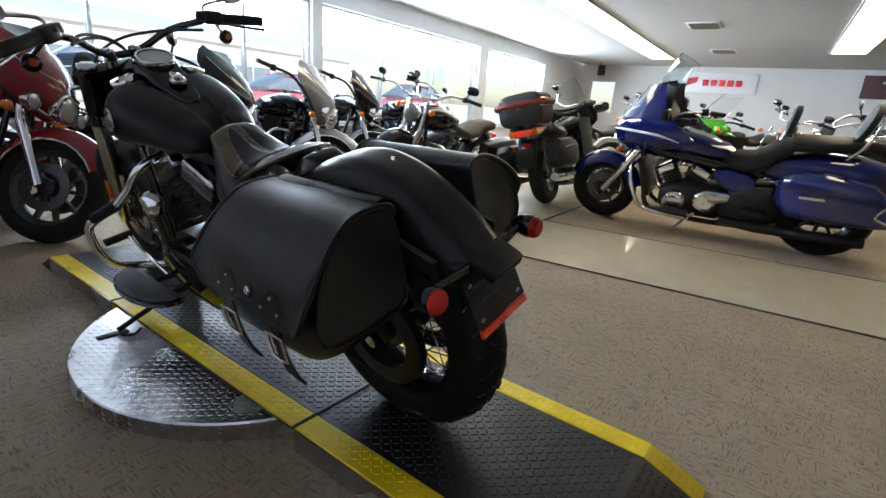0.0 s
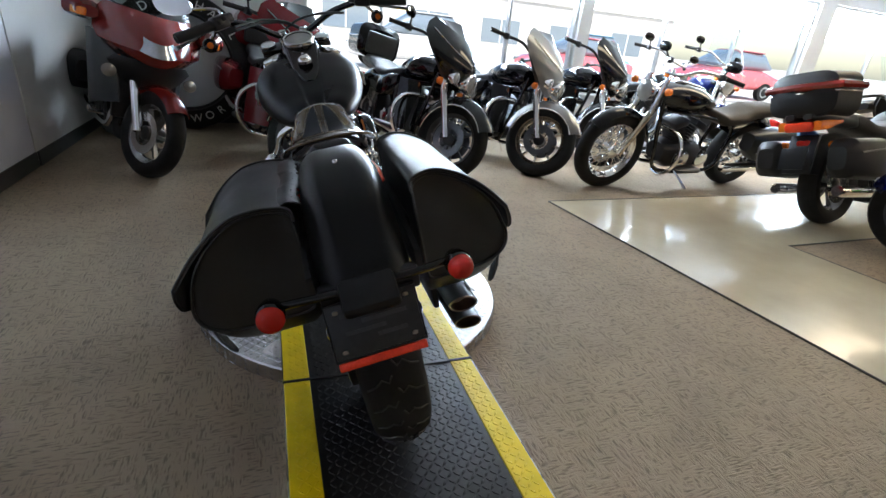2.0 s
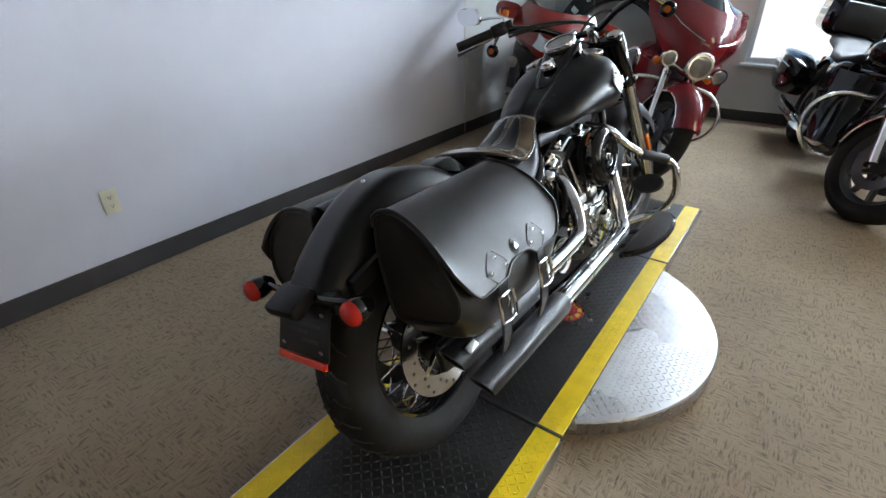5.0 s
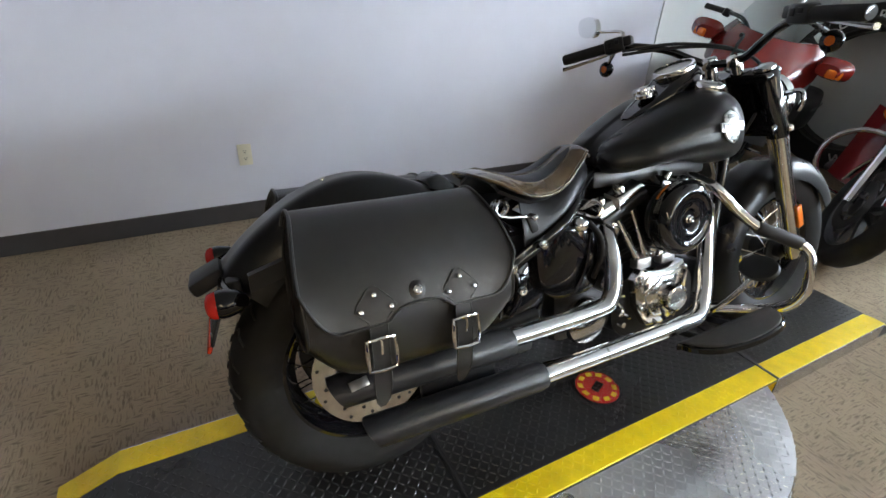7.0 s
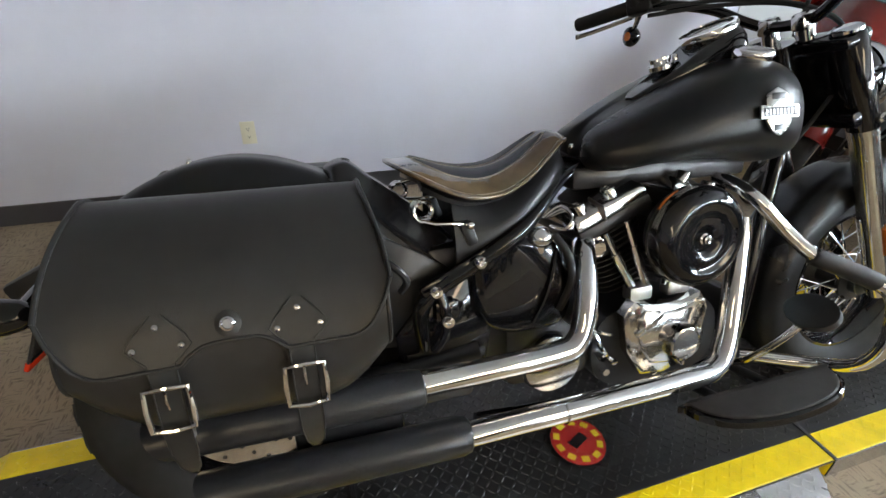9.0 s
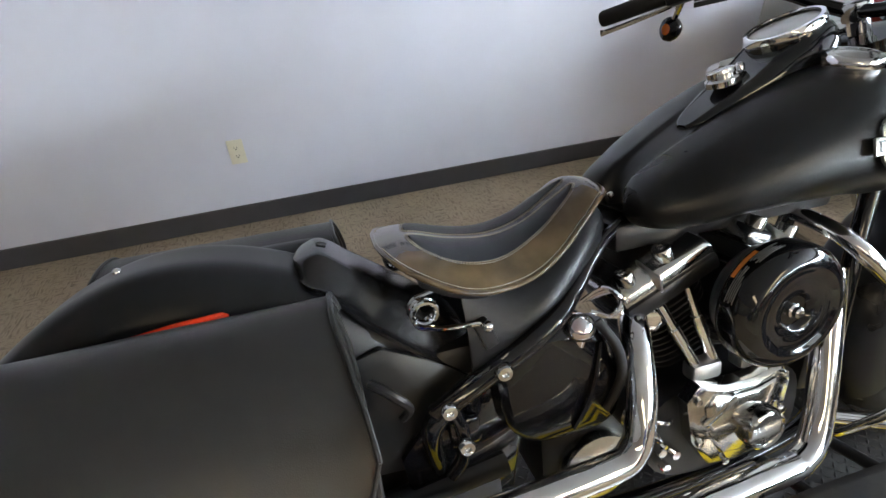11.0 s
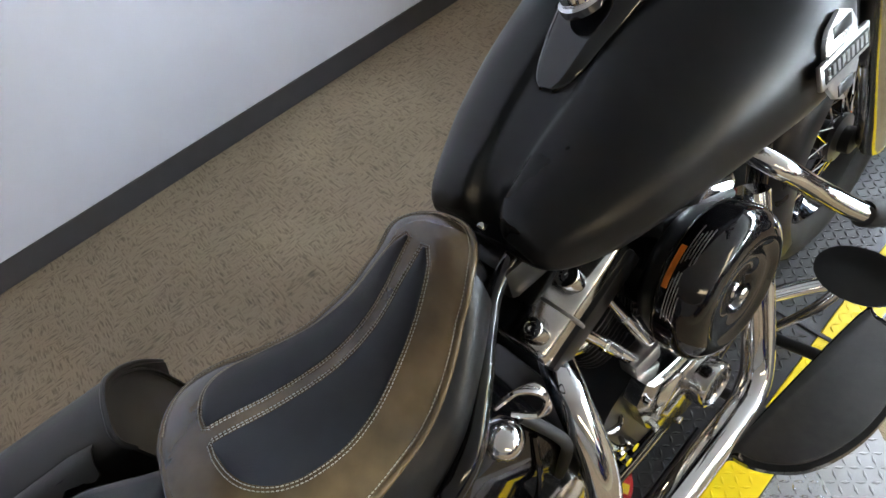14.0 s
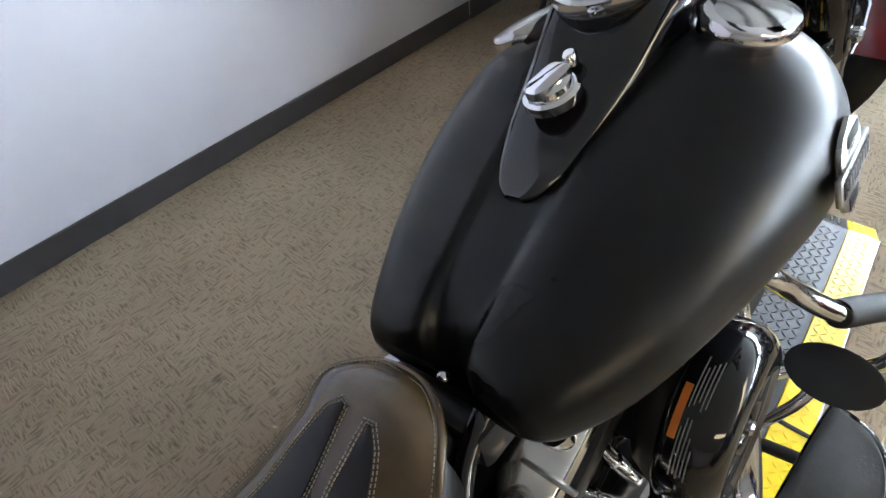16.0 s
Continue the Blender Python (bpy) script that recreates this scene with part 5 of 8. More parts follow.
part("cover_step", Shape().slab([(x * 0.74, z * 0.72 + 0.008) for x, z in cam_out], 0.04, 0.006, CM), polished, cam_cover)
part("timing_cap", Shape().lathe([(0.043, 0.028), (0.043, 0.058), (0.04, 0.066), (0.036, 0.068), (0.034, 0.0645), (0.0005, 0.0645)], (0.125, 0.928, 0.322), "x", 32), polished, cam_cover)
for x, y in ((-0.1, 0.075), (-0.055, 0.07), (0.085, 0.08), (0.09, 0.0), (0.045, -0.07), (-0.03, -0.08), (-0.09, -0.02)):
    part("bolt", Shape().lathe([(0.007, 0.03), (0.007, 0.037), (0.004, 0.038), (0.0005, 0.037)], CM @ Vector((x, y, 0)), "x", 10), chrome, cam_cover)
part("cover_rib", Shape().box((0.16, 0.85, 0.37), (0.012, 0.08, 0.02), pose(0, 0, 0, 35), bevel=0.005), polished, cam_cover)
part("oil_line", Shape().tube([(0.1, 0.80, 0.33), (0.13, 0.77, 0.345), (0.125, 0.73, 0.36), (0.1, 0.7, 0.36)], 0.0045, 8, smooth=4), chrome, bike)
part("oil_line", Shape().tube([(0.11, 0.78, 0.28), (0.14, 0.76, 0.30), (0.14, 0.735, 0.34), (0.11, 0.72, 0.40)], 0.0055, 8, smooth=4), chrome, bike)
for y, z in ((0.755, 0.262), (0.775, 0.285), (0.745, 0.3)):
    part("hose_fitting", Shape().tube([(0.12, y, z), (0.15, y, z)], 0.009, 6), chrome, bike)

# air cleaner
AC = (-0.022, 0.928, 0.571)
air = part("air_cleaner", Shape().lathe([(0.09, 0.176), (0.104, 0.179), (0.1082, 0.184), (0.1085, 0.19), (0.1085, 0.21), (0.1065, 0.219), (0.1015, 0.2275), (0.094, 0.234), (0.086, 0.238), (0.078, 0.2395), (0.073, 0.239), (0.069, 0.236), (0.055, 0.235), (0.034, 0.235), (0.029, 0.231), (0.025, 0.226), (0.012, 0.226)], AC, "x", 56), black_gloss, bike, "gloss black round air cleaner")
part("centre_bolt", Shape().lathe([(0.012, 0.224), (0.012, 0.229), (0.009, 0.231), (0.009, 0.238), (0.006, 0.2405), (0.0005, 0.2395)], AC, "x", 24), chrome, air, "chrome centre bolt")
part("backplate", Shape().lathe([(0.06, 0.138), (0.088, 0.15), (0.097, 0.166), (0.101, 0.177), (0.09, 0.179)], AC, "x", 48), black_satin, air)
# warning sticker on its rim, print as bars


def rim_bar(a0, a1, x0, x1, mat, parent, name="bar"):
    rows = []
    for k in range(7):
        a = radians(a0 + (a1 - a0) * k / 6)
        rows.append([(AC[0] + x, AC[1] + 0.1091 * math.cos(a), AC[2] + 0.1091 * math.sin(a)) for x in (x0, x1)])
    part(name, Shape().sheet(rows, 0.0006), mat, parent)


rim_bar(115, 144, 0.1875, 0.1945, orange_print, air, "label_heading")
faded_print = material("faded white print", (0.3, 0.3, 0.3), 0.5, vary=0.2, scale=300)
for k in range(5):
    rim_bar(98 + (k * 3 % 4) * 2, 126 - (k % 3) * 2, 0.1965 + k * 0.0034, 0.1975 + k * 0.0034, faded_print, air)
    rim_bar((136, 131, 131, 140, 146)[k], 165 - (k % 2) * 2, 0.1965 + k * 0.0034, 0.1975 + k * 0.0034, faded_print, air)

# frame, oil tank and fittings on the right
for s in (-1, 1):
    part("frame_tube", Shape().tube([(s * 0.04, 1.27, 0.80), (s * 0.035, 1.0, 0.755), (s * 0.045, 0.8, 0.735), (s * 0.055, 0.7, 0.705), (s * 0.08, 0.65, 0.68), (s * 0.115, 0.595, 0.645), (s * 0.138, 0.54, 0.612), (s * 0.138, 0.45, 0.562), (s * 0.136, 0.37, 0.517), (s * 0.13, 0.34, 0.47), (s * 0.1, 0.35, 0.36)], [0.014, 0.014, 0.012, 0.011, 0.011, 0.013, 0.018, 0.018, 0.018, 0.017, 0.015], 12, smooth=6), black_gloss, bike, "gloss black frame tube")
    part("down_tube", Shape().tube([(s * 0.05, 1.29, 0.80), (s * 0.08, 1.22, 0.55), (s * 0.1, 1.17, 0.3), (s * 0.11, 1.1, 0.2), (s * 0.12, 0.8, 0.175), (s * 0.12, 0.45, 0.19)], 0.017, 12, smooth=5), black_gloss, bike)
part("oil_tank", Shape().rings([[(x * f, 0.555 + dy, 0.5 + dz) for dy, dz in [(0.105 * math.copysign(abs(math.cos(a)) ** 0.6, math.cos(a)) * g - 0.02 * math.sin(a), 0.105 * math.copysign(abs(math.sin(a)) ** 0.6, math.sin(a)) * g) for a in [k * math.tau / 28 for k in range(28)]]] for x, f, g in ((-0.15, 1, 0.86), (-0.14, 1, 0.97), (0, 1, 1), (0.14, 1, 0.97), (0.15, 1, 0.86))]), black_gloss, bike, "gloss black oil tank")
part("side_rib", Shape().tube([(0.152, 0.62, 0.57), (0.156, 0.60, 0.48), (0.152, 0.57, 0.42)], 0.004, 6, smooth=3), black_gloss, bike)
for p in ((0.162, 0.453, 0.572), (0.148, 0.368, 0.52), (0.165, 0.384, 0.463)):
    part("frame_bolt", Shape().lathe([(0.0135, 0), (0.0135, 0.006), (0.011, 0.01), (0.0055, 0.0105), (0.005, 0.006), (0.0005, 0.006)], p, (1, 0, 0), 18), chrome, bike, "chrome socket bolt")
part("strut_plate", Shape().box((0.142, 0.41, 0.545), (0.016, 0.15, 0.034), pose(0, 0, 0, 27), bevel=0.006), black_gloss, bike)
part("strut_plate", Shape().box((0.14, 0.39, 0.47), (0.02, 0.05, 0.05), bevel=0.008), black_gloss, bike)
part("strut_plate", Shape().tube([(0.14, 0.375, 0.52), (0.15, 0.385, 0.47), (0.145, 0.38, 0.42), (0.14, 0.36, 0.39)], 0.011, 10, smooth=4), black_gloss, bike)
filler = part("oil_filler", Shape().lathe([(0.016, -0.03), (0.016, -0.008), (0.022, -0.004), (0.0255, 0.006), (0.022, 0.018), (0.012, 0.026), (0.0005, 0.028)], (0.14, 0.588, 0.592), (0.25, 0, 1), 24), chrome, bike, "round chrome oil filler cap")
for k in range(3):
    part("wire_loop", Shape().tube([(0.13, 0.60 + k * 0.006, 0.635), (0.15, 0.625 + k * 0.01, 0.66 - k * 0.006), (0.165, 0.645, 0.64 - k * 0.01), (0.16, 0.63, 0.615), (0.14, 0.61, 0.62)], 0.0032, 6, smooth=5), chrome, bike)
part("hose", Shape().tube([(0.14, 0.62, 0.60), (0.165, 0.64, 0.56), (0.16, 0.65, 0.50), (0.15, 0.63, 0.44)], 0.008, 10, smooth=5), grip_rubber, bike)
part("starter", Shape().tube([(0.05, 0.68, 0.42), (0.165, 0.68, 0.42)], 0.032, 20), black_satin, bike)
part("starter_cap", Shape().lathe([(0.033, 0.0), (0.03, 0.008), (0.0005, 0.01)], (0.165, 0.68, 0.42), "x", 20), polished, bike)
# smooth skirt between the frame tube and the saddle, on both sides
for side in (-1, 1):
    rows = []
    for k in range(25):
        y = 0.415 + 0.255 * k / 24
        zb = interp(y, [(0.41, 0.548), (0.45, 0.57), (0.54, 0.622), (0.595, 0.655), (0.65, 0.69), (0.67, 0.705)])
        zt = eased(y, SZ) - eased(y, SD) * 0.6 - 0.014
        wb = eased(y, [(0.41, 0.136), (0.54, 0.134), (0.6, 0.112), (0.67, 0.075)])
        wt = min(seat_w(y) * 0.74, wb)
        rows.append([(side * (wb + (wt - wb) * v ** 1.6 + 0.006 * math.sin(math.pi * v)), y, zb + (zt - zb) * v) for v in [q / 8 for q in range(9)]])
    part("seat_post_shell", Shape().sheet(rows, 0.005 * -side), denim, bike, "satin black skirt under the saddle", angle=70)
part("battery_panel", Shape().slab([(0.3, 0.3), (0.47, 0.3), (0.49, 0.4), (0.47, 0.55), (0.36, 0.5), (0.29, 0.42)], 0.02, 0.008, Matrix.Translation((0.1, 0, 0)) @ pose(0, 0, 0, 90, 0, 90)), black_gloss, bike, "gloss black side panel")
part("battery_box", Shape().box((0, 0.43, 0.49), (0.2, 0.13, 0.2), bevel=0.015), black_satin, bike)
part("inner_guard", Shape().box((0, 0.33, 0.585), (0.17, 0.18, 0.09), pose(0, 0, 0, -35), bevel=0.02), black_satin, bike)
for s in (-1, 1):
    part("side_shield", Shape().slab([(0.2, 0.4), (0.43, 0.38), (0.43, 0.53), (0.36, 0.58), (0.29, 0.62), (0.2, 0.6)], 0.01, 0.003, Matrix.Translation((s * 0.094, 0, 0)) @ pose(0, 0, 0, 90, 0, 90)), black_satin, bike)
part("swingarm_plate", Shape().box((0.11, 0.2, 0.3), (0.03, 0.5, 0.09), bevel=0.015), black_satin, bike)
part("tank_bridge", Shape().box((0, 0.63, 0.71), (0.1, 0.14, 0.06), pose(0, 0, 0, 12), bevel=0.02), denim, bike)

# engine guard, floorboards, pedal, stand
for s in (-1, 1):
    gp = [(s * 0.06, 1.085, 0.668), (s * 0.12, 1.092, 0.652), (s * 0.165, 1.105, 0.625), (s * 0.195, 1.155, 0.562), (s * 0.243, 1.197, 0.507), (s * 0.27, 1.25, 0.482), (s * 0.297, 1.303, 0.455), (s * 0.322, 1.33, 0.42), (s * 0.329, 1.335, 0.36), (s * 0.315, 1.345, 0.285), (s * 0.265, 1.35, 0.222), (s * 0.18, 1.33, 0.188), (s * 0.09, 1.2, 0.19)]
    guard = part("engine_guard", Shape().tube(gp, 0.0155, 14, smooth=6), chrome, bike, "chrome engine guard bar")
    part("guard_sleeve", Shape().tube([(s * 0.24, 1.193, 0.51), (s * 0.243, 1.197, 0.507), (s * 0.27, 1.25, 0.482), (s * 0.297, 1.303, 0.455), (s * 0.3, 1.308, 0.452)], [0.017, 0.0205, 0.0205, 0.0205, 0.017], 16, smooth=3), grip_rubber, guard, "black rubber sleeve")
    half_moon = [(0.01, -0.183), (0.05, -0.168), (0.09, -0.125), (0.112, -0.05), (0.114, 0.03), (0.1, 0.105), (0.065, 0.16), (0.015, 0.183), (-0.006, 0.165), (-0.004, -0.165)]
    FM = Matrix.Translation((s * 0.253, 1.077, 0.205)) @ pose(0, 0, 0, 7, -3 * s, -6 * s) @ Matrix.Diagonal((s, 1, 1, 1))
    fb_out = [(p.x, p.y) for p in curve([Vector((x, y, 0)) for x, y in half_moon], [0] * len(half_moon), 4, True)[0]]
    board = part("floorboard", Shape().slab(fb_out, 0.018, 0.006, FM), black_gloss, bike, "half-moon black floorboard")
    part("rubber_mat", Shape().slab([(x * 0.9 + 0.004, y * 0.93) for x, y in fb_out], 0.008, 0.003, FM @ pose(0, 0, 0.016)), pad_rubber, board, "black rubber pad")
    part("floorboard_arm", Shape().tube([(s * 0.1, 1.16, 0.17), (s * 0.26, 1.16, 0.19)], 0.012, 10), black_satin, bike)
    part("floorboard_arm", Shape().tube([(s * 0.1, 1.0, 0.17), (s * 0.26, 1.0, 0.19)], 0.012, 10), black_satin, bike)
pad = [(0.062 * math.cos(a), 0.043 * math.sin(a)) for a in [k * math.tau / 24 for k in range(24)]]
part("brake_pedal", Shape().slab(pad, 0.018, 0.006, Matrix.Translation((0.258, 1.2, 0.378)) @ pose(0, 0, 0, 42, 0, -8)), grip_rubber, bike, "oval black brake pedal pad")
part("pedal_arm", Shape().tube([(0.25, 1.205, 0.372), (0.225, 1.17, 0.31), (0.17, 1.14, 0.23), (0.13, 1.14, 0.2)], 0.009, 10, smooth=4), polished, bike)
part("shift_lever", Shape().tube([(-0.24, 0.94, 0.29), (-0.25, 1.1, 0.36), (-0.25, 1.17, 0.40)], 0.007, 8, smooth=4), chrome, bike)
part("shift_peg", Shape().tube([(-0.24, 1.17, 0.40), (-0.33, 1.165, 0.40)], 0.014, 12), grip_rubber, bike)
part("side_stand", Shape().tube([(-0.12, 1.03, 0.2), (-0.22, 1.05, 0.165), (-0.319, 1.063, 0.134), (-0.43, 1.062, 0.112)], 0.01, 10), black_satin, bike, "black side stand")
part("stand_foot", Shape().box((-0.45, 1.062, 0.106), (0.1, 0.03, 0.008), pose(0, 0, 0, 0, 14.2), bevel=0.003).tube([(-0.43, 1.03, 0.105), (-0.4, 1.0, 0.1), (-0.37, 1.02, 0.1)], 0.006, 8, smooth=3), black_satin, bike)
part("belly_cable", Shape().tube([(0.18, 0.9, 0.2), (0.19, 0.7, 0.205), (0.18, 0.5, 0.22)], 0.006, 8, smooth=4), black_satin, bike)
part("regulator", Shape().box((0, 1.19, 0.3), (0.12, 0.05, 0.12), pose(0, 0, 0, -8), bevel=0.01), black_satin, bike)
part("horn", Shape().lathe([(0.0005, -0.24), (0.03, -0.238), (0.045, -0.22), (0.045, -0.2), (0.02, -0.18)], (0, 0.91, 0.56), "x", 24), chrome, bike, "round chrome horn cover")

# cover plastic hung on the front left of the case in a clear bag, and a printed disc under the engine
clear_film = glassy("clear plastic film", (0.9, 0.92, 0.93), 0.18, 1.2)
tag = thing("printed_bag", Matrix.Translation((0.215, 0.6, 0.053)) @ pose(0, 0, 0, 0, 0, 25), "clear bag with a red and yellow printed disc on the track", "bag")
rows = [[(0.19 * (i / 8 - 0.5) + 0.004 * math.sin(5 * j), 0.24 * (j / 8 - 0.5), 0.012 + 0.006 * math.sin(i * 1.9 + j * 1.3)) for j in range(9)] for i in range(9)]
film = part("film", Shape().sheet(rows, 0.0008), clear_film, tag)
film.visible_shadow = False
dm = pose(-0.01, -0.01, 0.002, 0, 0, 0)
disc_p = part("printed_disc", Shape().slab([(0.072 * math.cos(a * math.tau / 28), 0.072 * math.sin(a * math.tau / 28)) for a in range(28)], 0.002, 0.0, dm), red_print, tag)
for k in range(10):
    a = k * 36
    part("bar", Shape().box((0, 0, 0), (0.02, 0.016, 0.001)).moved(dm @ pose(0.056 * math.cos(radians(a)), 0.056 * math.sin(radians(a)), 0.003, 0, 0, a + 90)), yellow_print, disc_p)
part("printed_mark", Shape().box((0, 0, 0.0028), (0.026, 0.05, 0.001)).moved(dm), emblem_fill, disc_p)

# ---- the other motorcycles on show ----
maroon = material("maroon pearl paint", (0.17, 0.009, 0.012), 0.14, vary=0.04, wear=-0.13, coat=0.3)
bright_red = material("candy red paint", (0.17, 0.012, 0.008), 0.14, vary=0.04, wear=-0.13, coat=0.3)
deep_blue = material("deep blue paint", (0.002, 0.007, 0.1), 0.09, vary=0.04, wear=-0.13, coat=1.0)
silver_paint = material("silver grey paint", (0.33, 0.33, 0.33), 0.26, metal=0.6, vary=0.04, wear=-0.13, coat=0.6)
green_paint = material("bright green paint", (0.08, 0.36, 0.03), 0.2, vary=0.04, wear=-0.13, coat=1.0)
pale_blue = material("pale blue panel", (0.14, 0.27, 0.5), 0.25, vary=0.08, coat=0.5)
tan_leather = material("grey tan seat vinyl", (0.07, 0.062, 0.052), 0.8, vary=0.15, bump=0.1)
tan_leather.node_tree.nodes["Principled BSDF"].inputs["Specular IOR Level"].default_value = 0.15
dark_wheel = material("dark grey cast wheel", (0.1, 0.1, 0.105), 0.35, metal=0.8, vary=0.15, coat=0.3)
black_vinyl = material("black seat vinyl", (0.014, 0.014, 0.015), 0.6, vary=0.15, bump=0.1)
lamp_glass = material("headlamp glass", (0.42, 0.42, 0.41), 0.08, metal=0.6, vary=0.12, scale=90, coat=1.0)
screen_clear = glassy("clear windscreen", (0.86, 0.93, 0.95), 0.03, 1.12)
gold_chrome = material("warm steel", (0.6, 0.52, 0.42), 0.2, metal=1.0, vary=0.1)
pinstripe = material("white pinstripe", (0.7, 0.7, 0.7), 0.3, vary=0.05)


def oval(n=20, p=0.7):
    return [(math.copysign(abs(math.cos(a)) ** p, math.cos(a)), math.copysign(abs(math.sin(a)) ** p, math.sin(a))) for a in [k * math.tau / n for k in range(n)]]


def loft(sections, n=20, p=0.7):
    """Sections (y, x centre, z centre, half width, half height) along y."""
    o = oval(n, p)
    return Shape().rings([[(cx + w * c, y, cz + h * s) for c, s in o] for y, cx, cz, w, h in sections])


def plain_wheel(root, name, y, R, wide, rim, spokes, rim_mat, wire=False):
    z = R
    w = wide / 2
    hub = part(name, Shape().lathe([(0.03, -0.07), (0.05, -0.06), (0.05, 0.06), (0.03, 0.07)], (0, y, z), "x", 16), black_satin if not wire else chrome, root)
    part("tyre", Shape().lathe([(rim, -w * 0.7), (rim + 0.04, -w), (R - 0.03, -w * 0.92), (R - 0.006, -w * 0.5), (R, 0), (R - 0.006, w * 0.5), (R - 0.03, w * 0.92), (rim + 0.04, w), (rim, w * 0.7)], (0, y, z), "x", 40, loop=True), rubber, hub)
    part("rim", Shape().lathe([(rim + 0.008, -w * 0.72), (rim - 0.012, -w * 0.5), (rim - 0.022, 0), (rim - 0.012, w * 0.5), (rim + 0.008, w * 0.72), (rim - 0.03, 0.012), (rim - 0.03, -0.012)], (0, y, z), "x", 40, loop=True), rim_mat, hub)
    for k in range(spokes):
        a = k * math.tau / spokes
        if wire:
            s = 1 if k % 2 else -1
            b = a + (0.5 if (k // 2) % 2 else -0.5)
            part("spoke", Shape().tube([(s * 0.045, y + 0.045 * math.cos(b), z + 0.045 * math.sin(b)), (0, y + (rim - 0.02) * math.cos(a), z + (rim - 0.02) * math.sin(a))], 0.0026, 4), chrome, hub)
        else:
            part("spoke", Shape().rings([[(dx, y + r * math.cos(a) - t * math.sin(a), z + r * math.sin(a) + t * math.cos(a)) for dx, t in ((-0.016, -w2), (0.016, -w2), (0.016, w2), (-0.016, w2))] for r, w2 in ((0.04, 0.014), (rim - 0.02, 0.009))]), rim_mat, hub)
    return hub


def arc_fender(root, name, y, z, R, a0, a1, width, mat, drop=0.05):
    rows = []
    for i in range(21):
        a = radians(a0 + (a1 - a0) * i / 20)
        row = []
        for k in range(11):
            u = -1 + k / 5
            rr = R - drop * abs(u) ** 2.6
            row.append((width * u, y + rr * math.cos(a), z + rr * math.sin(a)))
        rows.append(row)
    return part(name, Shape().sheet(rows, 0.005), mat, root, angle=50)


